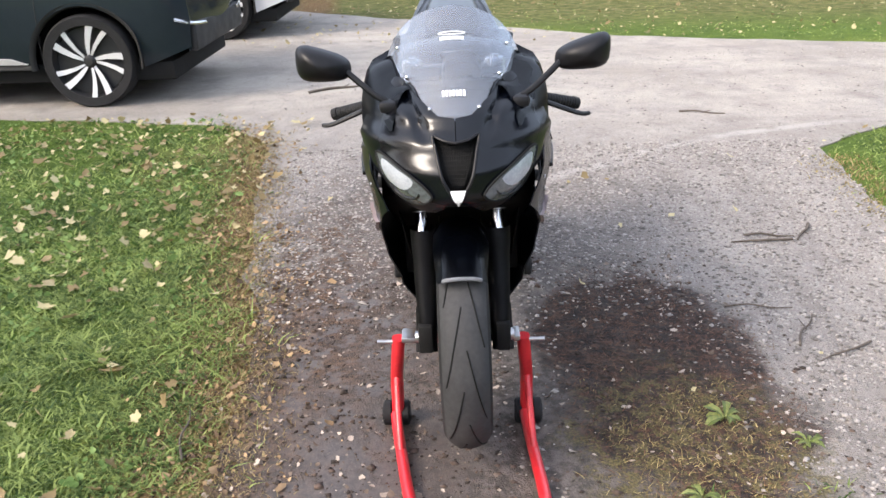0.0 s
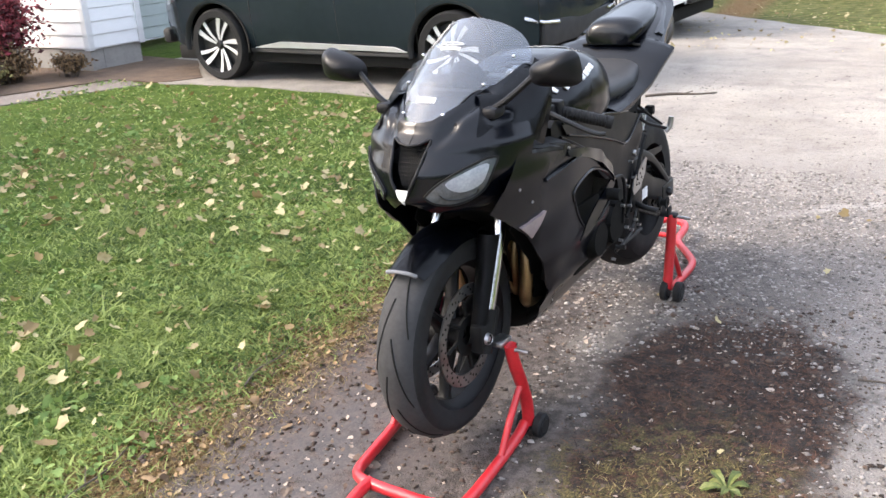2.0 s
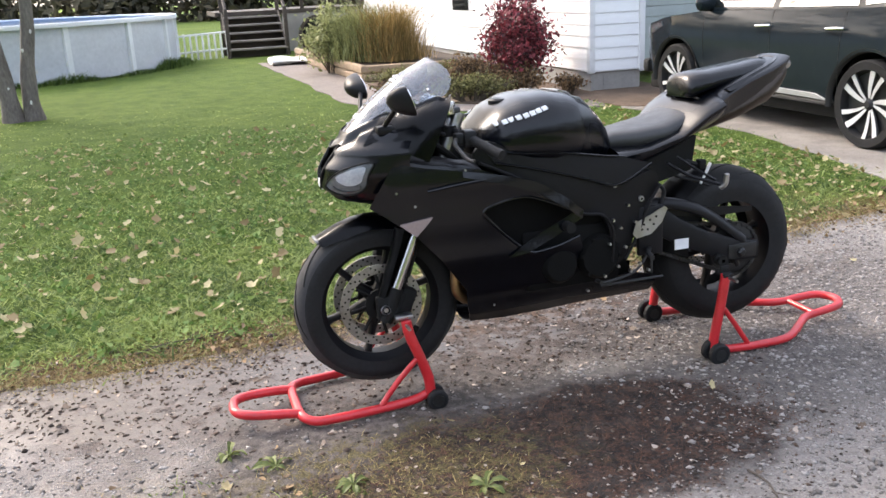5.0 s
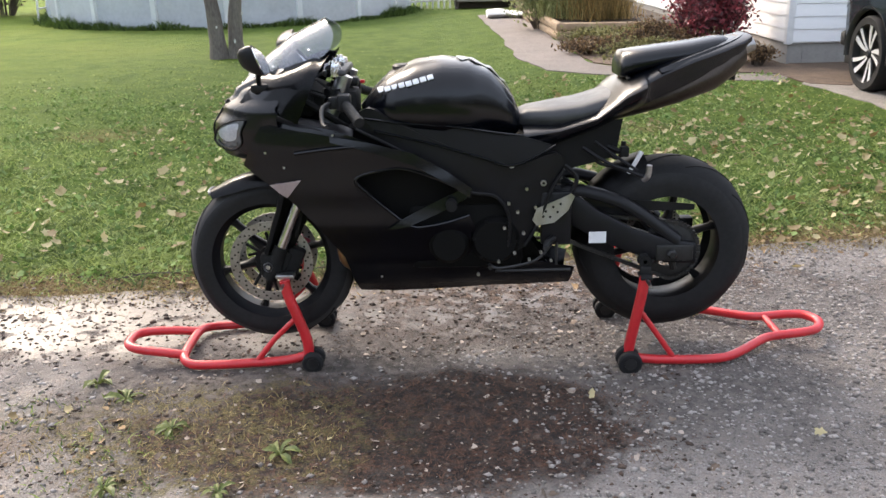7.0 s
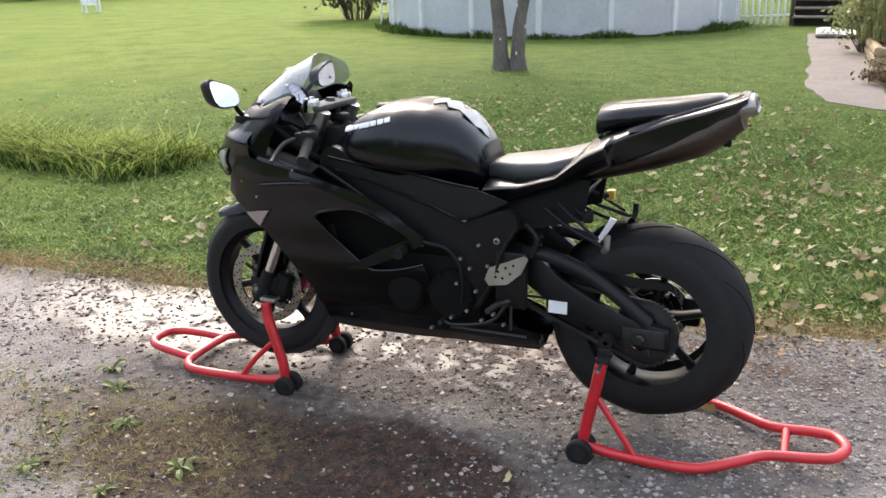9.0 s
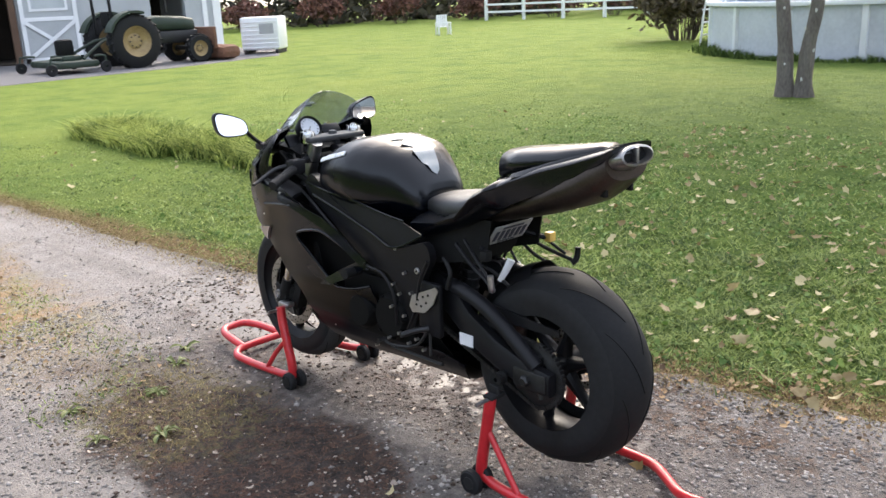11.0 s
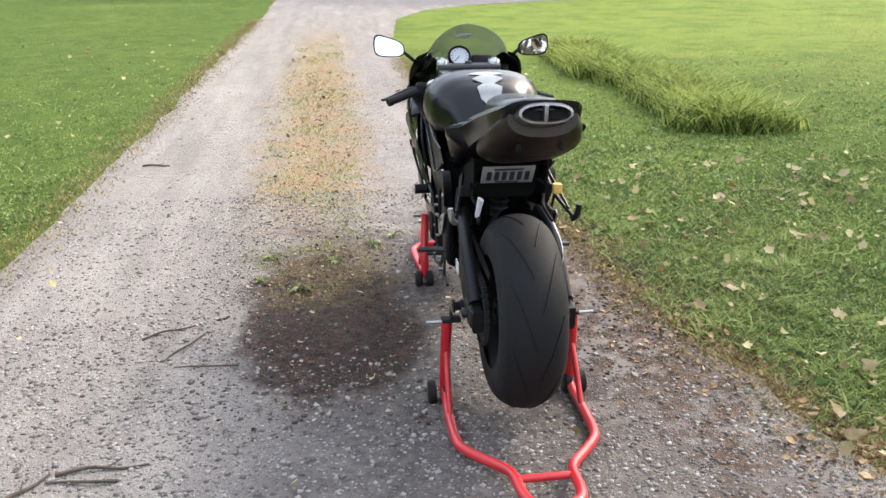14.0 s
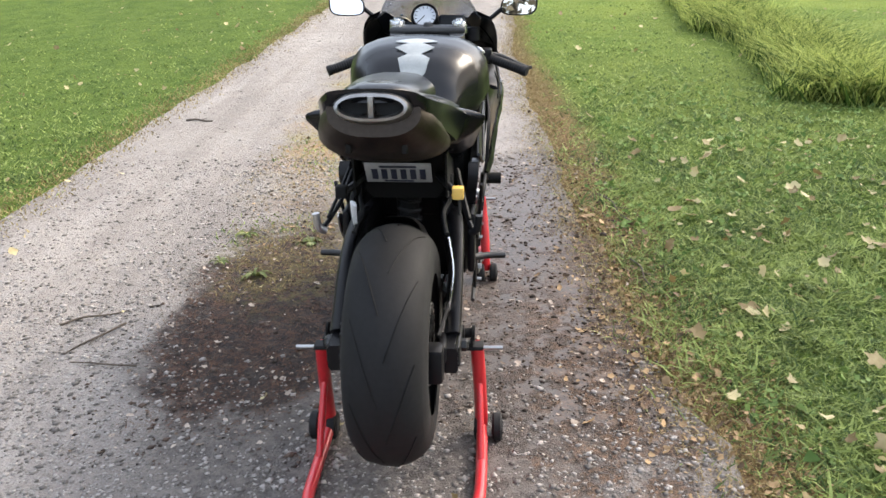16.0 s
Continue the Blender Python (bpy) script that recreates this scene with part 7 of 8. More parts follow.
for k in range(5):
    bm = bmesh.new()
    box(bm, -.26 + .11 * k, -.3, .36, -.17 + .11 * k, .25, .385)
    part("seat_slat", bm, trim_mat, chair)
    bm = bmesh.new()
    box(bm, -.26 + .11 * k, .25, .36, -.17 + .11 * k, .28, .95, 0, pose(0, 0, 0, 0, 0, 0))
    part("back_slat", bm, trim_mat, chair)
for x in (-.3, .3):
    bm = bmesh.new()
    box(bm, x - .05, -.4, .55, x + .05, .3, .58)
    part("armrest", bm, trim_mat, chair)
    for y in (-.33, .22):
        bm = bmesh.new()
        box(bm, x - .035, y - .035, 0, x + .035, y + .035, .55)
        part("leg", bm, trim_mat, chair)
chair.matrix_basis = pose(-23.7, 23.1, 0, 0, 0, 60) @ Matrix.Scale(.8, 4)
fence = thing("paddock_fence", "white three-rail fence along the far field", "fence")
F0, F1 = Vector((-33, 35.5, 0)), Vector((-10, 41, 0))
for k in range(11):
    p = F0.lerp(F1, k / 10)
    bm = bmesh.new()
    box(bm, p.x - .07, p.y - .07, 0, p.x + .07, p.y + .07, 1.35)
    part("post", bm, trim_mat, fence)
for z in (.45, .85, 1.25):
    bm = bmesh.new()
    tube(bm, [F0 + Vector((0, 0, z)), F1 + Vector((0, 0, z))], .075, 4, 1)
    part("rail", bm, trim_mat, fence)


# ==== plants, leaves and stones
rng = np.random.default_rng(11)


def inside(poly, x, y):
    """Which of the points lie in the outline."""
    px, py = np.array([p[0] for p in poly]), np.array([p[1] for p in poly])
    c = np.zeros(len(x), dtype=bool)
    j = len(px) - 1
    for i in range(len(px)):
        m = ((py[i] > y) != (py[j] > y)) & (x < (px[j] - px[i]) * (y - py[i]) / (py[j] - py[i] + 1e-12) + px[i])
        c ^= m
        j = i
    return c


def wave(x, y, s, seed=0.0):
    """A cheap smooth variation, about -1 to 1."""
    return (np.sin(x * s + seed) * np.cos(y * s * 1.3 + seed * 2) + .6 * np.sin(x * s * 2.3 + y * s * 1.9 + seed) + .4 * np.cos(y * s * 4.1 - x * s * 3.3)) / 2


def blades(x, y, h, w, lean, z0=0.0, bend=.5):
    """Grass: each blade two faces that taper and bend over."""
    n = len(x)
    a, b = rng.uniform(0, 2 * np.pi, n), rng.uniform(0, 2 * np.pi, n)
    sx, sy = np.cos(a) * w / 2, np.sin(a) * w / 2
    lx, ly = np.cos(b) * lean * h, np.sin(b) * lean * h
    V = np.empty((n, 5, 3), dtype=np.float32)
    z = np.zeros(n) + z0
    V[:, 0] = np.stack([x - sx, y - sy, z], 1)
    V[:, 1] = np.stack([x + sx, y + sy, z], 1)
    V[:, 2] = np.stack([x + sx * .7 + lx * bend, y + sy * .7 + ly * bend, z + h * .6], 1)
    V[:, 3] = np.stack([x - sx * .7 + lx * bend, y - sy * .7 + ly * bend, z + h * .6], 1)
    V[:, 4] = np.stack([x + lx * 1.5, y + ly * 1.5, z + h], 1)
    k = (np.arange(n) * 5)[:, None]
    F = np.concatenate([k + np.array([[0, 1, 2]]), k + np.array([[0, 2, 3]]), k + np.array([[3, 2, 4]])], 1).reshape(-1, 3)
    return V.reshape(-1, 3), F


grass_mat = mat("grass_blade", (0.340, 0.418, 0.132), (0.058, 0.099, 0.030), 1.7, rough=0.6, spec=0.2, island=.50, sub=.42, fine=.30)
dry_mat = mat("dry_grass", (0.34, 0.27, 0.115), (0.15, 0.11, 0.04), 3, rough=0.7, island=.8, sub=.25)


def scatter(x0, x1, y0, y1, per):
    n = int((x1 - x0) * (y1 - y0) * per)
    return rng.uniform(x0, x1, n), rng.uniform(y0, y1, n)


def join(*parts_):
    V, F, o = [], [], 0
    for v, f in parts_:
        V.append(v)
        F.append(f + o)
        o += len(v)
    return np.concatenate(V), np.concatenate(F)


def lawn_field(n, a0, a1, r0, r1):
    """Blades ever sparser and broader away from the middle of the place."""
    m = n // 9
    a, r = rng.uniform(a0, a1, m), np.exp(rng.uniform(math.log(r0), math.log(r1), m))
    a, r, tall = np.repeat(a, 9), np.repeat(r, 9), np.repeat(rng.gamma(2.4, .42, m), 9)
    n = len(a)
    s = .012 + .004 * r
    x, y = r * np.cos(a) + rng.normal(0, 1, n) * s, r * np.sin(a) - .3 + rng.normal(0, 1, n) * s
    ok = ~inside(DRIVE, x + rng.normal(0, .07, n), y + rng.normal(0, .07, n)) & ~inside([(.75, 17), (.92, 12), (.95, 8.9), (1.2, 7.7), (2.1, 7.0), (3.6, 6.35), (15, 7.0), (15, 22), (.2, 22), (.75, 17)], x, y)
    ok &= (wave(x, y, 2.1) + rng.normal(0, .5, n)) > -.8
    # thin growth towards the drive's edges
    near = np.interp(x, [-9, -5.7, -2.2, -1.3, 0, 1.4, 2.8, 3.1], [.35, .32, .55, .62, .77, 1.02, 1.25, 1.3])
    bare = np.where((y > 0) & (x < 3.1), np.clip((y - near + .12 * wave(x, y, 3.0, 2.0)) / .50, .10, 1), np.where(y < -2, np.clip((-2.15 - y + .15 * wave(x, y, 2.5)) / .45, .15, 1), 1))
    ok &= rng.uniform(0, 1, n) < bare
    ok &= rng.uniform(0, 1, n) > np.clip((r - 3) / 8, 0, 1) ** .55
    ok &= (x - PC.x) ** 2 + (y - PC.y) ** 2 > PR ** 2
    x, y, r, tall = x[ok], y[ok], r[ok], tall[ok]
    h = (.0205 - .0008 * r) * rng.uniform(.5, 1.2, len(x)) * (.35 + .65 * tall) * np.clip(1 + .45 * wave(x, y, 3.2, 1.0) + .5 * wave(x, y, 9.0, 2.0), .25, 2.2)
    return blades(x, y, np.maximum(h, .012), (.0060 + .0009 * r) * rng.uniform(.5, 1.6, len(x)), rng.uniform(.6, 2.1, len(x)))


V, F = join(lawn_field(460000, 0.0, math.pi, .7, 11.5), lawn_field(210000, math.pi, 2 * math.pi, 1.5, 11.5))
stuff("lawn_grass", V, F, grass_mat, "short mown green grass blades of the lawn", "grass")
# thin dry fringe where lawn meets gravel, and the worn middle strip
x = rng.uniform(-9, 3.1, 34000)
y = np.interp(x, [-9, -5.7, -2.2, -1.3, 0, 1.4, 2.8, 3.1], [.35, .32, .55, .62, .77, 1.02, 1.25, 1.3]) + rng.normal(.02, .085, len(x)) + .07 * wave(x, x * .3, 4.0)
fr = blades(x, y, rng.uniform(.005, .017, len(x)), rng.uniform(.002, .0048, len(x)), rng.uniform(.6, 2.0, len(x)), .006)
x, y = scatter(-13, -1.3, -1.25, -.25, 1300)
ok = ((np.abs(y + .74) + .25 * wave(x, y, 2.0) + .15 * wave(x, y, 6.0, 1.0)) < .38 * np.clip((-1.0 - x) * .8, .2, 1) + rng.normal(0, .12, len(x))) & (rng.uniform(0, 1, len(x)) < np.clip((x + 13) / 7, 0, 1))
ms = blades(x[ok], y[ok], rng.uniform(.006, .022, ok.sum()), rng.uniform(.003, .007, ok.sum()), rng.uniform(.6, 2.0, ok.sum()), .006)
x, y = scatter(-1.3, .75, -1.2, -.2, 7000)
ok = ((x + .22) / .78) ** 2 + ((y + .66) / .36) ** 2 + .5 * wave(x, y, 4.0) + .3 * wave(x, y, 11.0, 2.0) + rng.normal(0, .15, len(x)) < 1
mp = blades(x[ok], y[ok], rng.uniform(.003, .012, ok.sum()), rng.uniform(.002, .0045, ok.sum()), rng.uniform(.8, 3.0, ok.sum()), .006)
x, y = scatter(-1.5, -.1, -1.05, -.25, 5000)
ok = ((x + .85) / .55) ** 2 + ((y + .66) / .30) ** 2 + .9 * wave(x, y, 7.0, 3.0) + rng.normal(0, .2, len(x)) < .8
mo = blades(x[ok], y[ok], rng.uniform(.004, .016, ok.sum()), rng.uniform(.002, .005, ok.sum()), rng.uniform(.6, 2.0, ok.sum()), .006)
x = rng.uniform(-16, 2.2, 12000)
y = np.interp(x, [-17, -5.3, -.5, 1.2, 2.4], [-2.0, -2.2, -2.3, -2.1, -2.2]) + rng.normal(-.04, .10, len(x))
fs = blades(x, y, rng.uniform(.008, .024, len(x)), rng.uniform(.005, .011, len(x)), rng.uniform(.5, 1.4, len(x)), .006)
stuff("dry_grass_fringe", *join(fr, ms, mo, fs), dry_mat, "thin dry yellow grass along the drive", "dry grass")
moss_mat = mat("moss_litter", (0.135, 0.066, 0.038), (0.022, 0.013, 0.008), 3, rough=0.85, island=.9)
stuff("moss_litter", *mp, moss_mat, "dark brown moss and litter on the gravel", "moss")
# green growth in the strip
x, y = scatter(-12, -.9, -1.2, -.3, 700)
ok = (wave(x, y, 1.7, 2.0) > .15) & (np.abs(y + .76) < .36)
gs = blades(x[ok], y[ok], rng.uniform(.010, .028, ok.sum()), rng.uniform(.004, .009, ok.sum()), rng.uniform(.5, 1.5, ok.sum()), .006)
stuff("strip_grass", *gs, grass_mat, "green grass tufts in the middle of the drive", "grass")
# long grass left standing on the lawn
tx = rng.uniform(-9.2, -3.5, 1000)
ty = 2.74 + .03 * (tx + 6) + rng.normal(0, .15, len(tx)) + .08 * np.sin(tx * 2)
x, y = np.repeat(tx, 42) + rng.normal(0, .07, 42000), np.repeat(ty, 42) + rng.normal(0, .07, 42000)
lg = blades(x, y, np.repeat(rng.uniform(.45, 1.25, len(tx)), 42) * rng.uniform(.09, .25, len(x)), rng.uniform(.008, .020, len(x)), rng.uniform(.3, 1.4, len(x)), bend=.4)
stuff("long_grass", *lg, mat("long_grass", (0.46, 0.52, 0.15), (0.050, 0.095, 0.018), 2, rough=0.7, spec=0.12, island=.85, sub=.4), "uncut pale green grass strip on the lawn", "tall grass")


def leaf_shape(kind):
    """A lobed leaf outline about one unit long, as a fan."""
    pts = [(0, 0, 0)]
    n = 14
    for k in range(n + 1):
        a = -math.pi * .5 + 2 * math.pi * k / n
        r = (.46 + (.09 * math.cos(5 * a + 1.2) if kind else .05 * math.cos(3 * a))) * (.62 + .38 * abs(math.sin(a)))
        pts.append((r * math.cos(a), r * math.sin(a), 0))
    return np.array(pts, dtype=np.float32)


def leaves(x, y, size, z0=.01, kind=1, tilt=.45, z=None):
    base = leaf_shape(kind)
    n, m = len(x), len(base)
    P = np.repeat(base[None], n, 0) * size[:, None, None]
    P *= rng.uniform(.72, 1.2, (n, m, 1))
    fold = rng.uniform(-.2, .55, n)[:, None]
    curl = rng.uniform(0, .9, n)[:, None]
    P[:, :, 2] = np.abs(P[:, :, 0]) * fold + curl * (P[:, :, 1] ** 2) / size[:, None]
    a = rng.uniform(0, 2 * np.pi, n)
    t, u = rng.normal(0, tilt, n), rng.normal(0, tilt, n)
    ca, sa = np.cos(a)[:, None], np.sin(a)[:, None]
    X, Y, Z = P[:, :, 0].copy(), P[:, :, 1].copy(), P[:, :, 2].copy()
    Y, Z = Y * np.cos(t)[:, None] - Z * np.sin(t)[:, None], Y * np.sin(t)[:, None] + Z * np.cos(t)[:, None]
    X, Z = X * np.cos(u)[:, None] + Z * np.sin(u)[:, None], -X * np.sin(u)[:, None] + Z * np.cos(u)[:, None]
    X, Y = X * ca - Y * sa, X * sa + Y * ca
    base_z = (Z - Z.min(1, keepdims=True) + z0) if z is None else Z + z[:, None]
    V = np.stack([X + x[:, None], Y + y[:, None], base_z], 2).reshape(-1, 3)
    k = (np.arange(n) * m)[:, None, None]
    f = np.array([[0, i, i + 1] for i in range(1, m - 1)])[None]
    return V, (f + k).reshape(-1, 3)


leaf_mat = mat("fallen_leaf", (0.48, 0.41, 0.22), (0.21, 0.150, 0.062), 5, rough=0.6, island=1.0, sub=.25)
lx, ly = np.concatenate([scatter(-2.6, 3.6, .9, 7, 62), scatter(-8, -2.6, .6, 7, 7), scatter(-12, 3, -5.5, -2.2, 9), scatter(-12, -1, -1.3, -.2, 9), scatter(6.8, 14, -7, 3.5, 26), scatter(-2, 2.2, -2, .8, 3), scatter(.4, 3.4, 1.2, 4.2, 120)], 1)
ok = rng.uniform(0, 1, len(lx)) < .62 + .38 * wave(lx, ly, 1.3)
lx, ly = lx[ok], ly[ok]
lv = leaves(lx, ly, np.minimum(rng.gamma(2.0, .0125, len(lx)) + .012, .075), .024)
bx, by = scatter(-2.6, 3.4, .95, 5.5, 8)
lv = join(lv, leaves(bx, by, rng.uniform(.05, .085, len(bx)), .026))
stuff("fallen_leaves", *lv, leaf_mat, "scattered dry tan and yellow fallen leaves", "leaves")
ex, ey = rng.uniform(-8, 3.1, 900), None
ey = np.interp(ex, [-8, -5.7, -2.2, -1.3, 0, 1.4, 2.8, 3.1], [.33, .32, .55, .62, .77, 1.02, 1.25, 1.3]) + rng.normal(0, .13, len(ex))
e2 = np.concatenate([rng.uniform(.9, 3.3, 1100), rng.uniform(-1.3, 1.2, 1300)])
e3 = rng.uniform(-8, -.9, 1300)
ex, ey = np.concatenate([ex, e3, e2]), np.concatenate([ey, rng.normal(-.74, .20, len(e3)), np.interp(e2, [-2.2, -1.3, 0, 1.4, 2.8, 3.3], [.55, .62, .77, 1.02, 1.25, 1.5]) + rng.normal(.02, .13, len(e2))])
stuff("edge_litter", *leaves(ex, ey, rng.gamma(2.0, .0050, len(ex)) + .005, .009, 0), mat("brown_litter", (0.34, 0.225, 0.115), (0.105, 0.066, 0.036), 6, rough=.8, island=1.0), "brown leaf litter along the lawn edge", "leaf litter")

# broad-leaved patches in the turf
wx, wy = scatter(-4.5, 3.6, .75, 7.0, 60)
ok = (wave(wx, wy, 1.5, 3.0) + rng.normal(0, .35, len(wx))) > -.15
ok &= (wy > .16 * wx + .95 + .2 * wave(wx, wy, 3.0))
wx, wy = np.repeat(wx[ok], 9) + rng.normal(0, .05, 9 * ok.sum()), np.repeat(wy[ok], 9) + rng.normal(0, .05, 9 * ok.sum())
stuff("lawn_weeds", *leaves(wx, wy, rng.gamma(3.0, .0048, len(wx)) + .007, .010, 0, .6), mat("turf_weed", (0.230, 0.330, 0.105), (0.085, 0.150, 0.036), 4, rough=.6, spec=.2, island=.9, sub=.3), "low broad-leaved green weeds in the lawn", "weeds")
wa = rng.uniform(3.2, 6.4, 5200)
wr = PR + .03 + np.abs(rng.normal(0, .12, len(wa)))
stuff("pool_weeds", *blades(PC.x + wr * np.cos(wa), PC.y + wr * np.sin(wa), rng.uniform(.04, .24, len(wa)) * np.clip(.7 + .8 * wave(wa * 6, wa * 3, 1.0), .2, 1.6), rng.uniform(.012, .03, len(wa)), rng.uniform(.2, .9, len(wa))), mat("rough_grass", (0.120, 0.180, 0.045), (0.035, 0.065, 0.018), 2, rough=.7, spec=.15, island=.8, sub=.3), "rough dark grass along the foot of the pool", "grass")

# gravel stones
octa = np.array([(1, 0, 0), (0, 1, 0), (-1, 0, 0), (0, -1, 0), (0, 0, .5), (0, 0, -.5)], dtype=np.float32)
octf = np.array([(0, 1, 4), (1, 2, 4), (2, 3, 4), (3, 0, 4), (1, 0, 5), (2, 1, 5), (3, 2, 5), (0, 3, 5)])


def stones(x, y, s):
    n = len(x)
    P = octa[None] * s[:, None, None] * rng.uniform(.55, 1.35, (n, 6, 3))
    a = rng.uniform(0, 2 * np.pi, n)
    X = P[:, :, 0] * np.cos(a)[:, None] - P[:, :, 1] * np.sin(a)[:, None] + x[:, None]
    Y = P[:, :, 0] * np.sin(a)[:, None] + P[:, :, 1] * np.cos(a)[:, None] + y[:, None]
    Z = P[:, :, 2] + (s * .12)[:, None] + .008
    return np.stack([X, Y, Z], 2).reshape(-1, 3), (octf[None] + (np.arange(n) * 6)[:, None, None]).reshape(-1, 3)


stone_mat = mat("gravel_stone", (0.345, 0.315, 0.290), (0.120, 0.106, 0.096), 3, rough=0.85, island=.8, bump=.2, bscale=120)
sx, sy = np.concatenate([scatter(-2.3, 2.6, -2.25, 1.0, 4200), scatter(-7, -2.3, -2.1, .45, 420), scatter(2.6, 6, -4, 1.5, 260)], 1)
ok = inside(DRIVE, sx, sy)
# fewer stones on the bare earth and in the moss
keep = rng.uniform(0, 1, len(sx)) > .92 * np.exp(-(((sx + .85) / 1.4) ** 4 + ((sy - .36) / .52) ** 4)) + .5 * np.exp(-(((sx + 1.2) / 1.3) ** 2 + ((sy - .15) / .7) ** 2)) + .95 * np.exp(-(((sx + .45) / 1.05) ** 4 + ((sy + .64) / .42) ** 4))
ok &= keep & ((sy > -1.25) | (sx > -.4) | (rng.uniform(0, 1, len(sx)) < .4))
sx, sy = sx[ok], sy[ok]
stuff("gravel_stones", *stones(sx, sy, np.minimum(rng.gamma(1.5, .0025, len(sx)) + .002, .014)), stone_mat, "loose grey and white gravel stones", "gravel")
cx, cy = np.concatenate([scatter(-2.4, .5, -.15, .85, 1100), scatter(-1.5, .75, -1.15, -.25, 620)], 1)
px_, py_ = np.concatenate([scatter(-2.3, .6, -.15, .8, 330), scatter(-1.2, .7, -1.1, -.2, 260)], 1)
chips = leaves(px_, py_, rng.gamma(2.0, .0045, len(px_)) + .004, .008, 0, .3)
stuff("earth_chips", *chips, mat("pale_chip", (0.40, 0.33, 0.27), (0.12, 0.085, 0.06), 5, rough=.8, island=1.0), "small pale bark chips and leaf crumbs on the earth", "litter")
stuff("earth_clods", *stones(cx, cy, rng.gamma(2.0, .0019, len(cx)) + .002), mat("earth_clod", (0.095, 0.064, 0.048), (0.026, 0.017, 0.012), 5, rough=.9, island=1.0), "dark crumbly earth clods", "earth")

# broad-leaved weeds on the drive
weed_mat = mat("weed_leaf", (0.20, 0.22, 0.06), (0.07, 0.10, 0.02), 8, rough=.55, island=.6, sub=.2)
bm = bmesh.new()
d, sd = Vector((1, 0, 0)), Vector((0, 1, 0))
loft(bm, [[d * q - sd * w + Vector((0, 0, h)), d * q + Vector((0, 0, h - .06)), d * q + sd * w + Vector((0, 0, h))] for q, w, h in ((.05, .04, .08), (.35, .13, .34), (.7, .19, .36), (1.0, .03, .16))], caps=False, closed=False)
leaf_mesh = to_mesh("leaf", bm, weed_mat)
for wx, wy, r in ((-.58, -.785, .068), (-1.16, -.42, .072), (-1.30, -.30, .065), (-.95, -.62, .06), (-1.05, -.95, .065), (-.72, -.98, .05)):
    weed = thing("rosette_weed", "flat pale green rosette weed in the gravel", "weed", "weeds in the gravel")
    for k in range(10):
        ob = link(weed, new("leaf", leaf_mesh))
        ob.matrix_basis = pose(0, 0, 0, random.uniform(-25, 25), random.uniform(-12, 14), 36 * k + random.uniform(-14, 14)) @ Matrix.Scale(r * random.uniform(.3, 1.15), 4)
    weed.location = (wx, wy, .008)

# twigs
twig_mat = mat("twig_bark", (0.12, 0.095, 0.075), (0.05, 0.04, 0.03), 20, rough=.9, bump=.5, bscale=80)
for a, b, r in (((-.12, -1.42), (-.25, -1.2), .007), ((1.05, -1.64), (.85, -1.52), .012), ((.86, -1.50), (.84, -1.22), .010), ((-3.25, -2.0), (-3.22, -1.8), .012), ((-.14, -1.17), (.10, -1.30), .007), ((.92, -1.30), (.90, -1.52), .009),
               ((.18, -1.0), (.16, -1.25), .006), ((4.4, 1.2), (4.7, .7), .02), ((3.4, -1.6), (3.3, -1.9), .012), ((-1.6, .74), (-1.2, .86), .006), ((-.75, .80), (-.45, .86), .006)):
    bm = bmesh.new()
    a, b, r = Vector((*a, .014)), Vector((*b, .014)), r * .7
    s = Vector((-(b - a).y, (b - a).x, 0)) * .045
    tube(bm, [a, a.lerp(b, .35) + s + Vector((0, 0, .006)), a.lerp(b, .7) - s * .4, b], (r, r * .5), 6, 4)
    tube(bm, [a.lerp(b, .5), a.lerp(b, .7) + s * 3.0 + Vector((0, 0, .01))], (r * .5, r * .25), 5, 1)
    solid("fallen_twig", bm, twig_mat, "thin dark fallen twig on the gravel", "twig", "twigs on the drive")


# ==== bushes and woods
def cloud(n, centres, spread, size, flat=.85):
    """Many small leaves round the centres."""
    c = centres[rng.integers(0, len(centres), n)]
    p = c + rng.normal(0, 1, (n, 3)) * np.asarray(spread)
    u = rng.normal(0, 1, (n, 3))
    u /= np.linalg.norm(u, axis=1, keepdims=True)
    w = np.cross(u, rng.normal(0, 1, (n, 3)))
    w /= np.linalg.norm(w, axis=1, keepdims=True)
    s = (size * rng.uniform(.5, 1.4, n))[:, None]
    mid = np.cross(u, w) * s * .18
    V = np.stack([p - u * s, p - w * s * .5 + mid, p + u * s, p + w * s * .5 + mid], 1).reshape(-1, 3)
    k = (np.arange(n) * 4)[:, None]
    F = np.concatenate([k + np.array([[0, 1, 2]]), k + np.array([[0, 2, 3]])], 1).reshape(-1, 3)
    return V, F


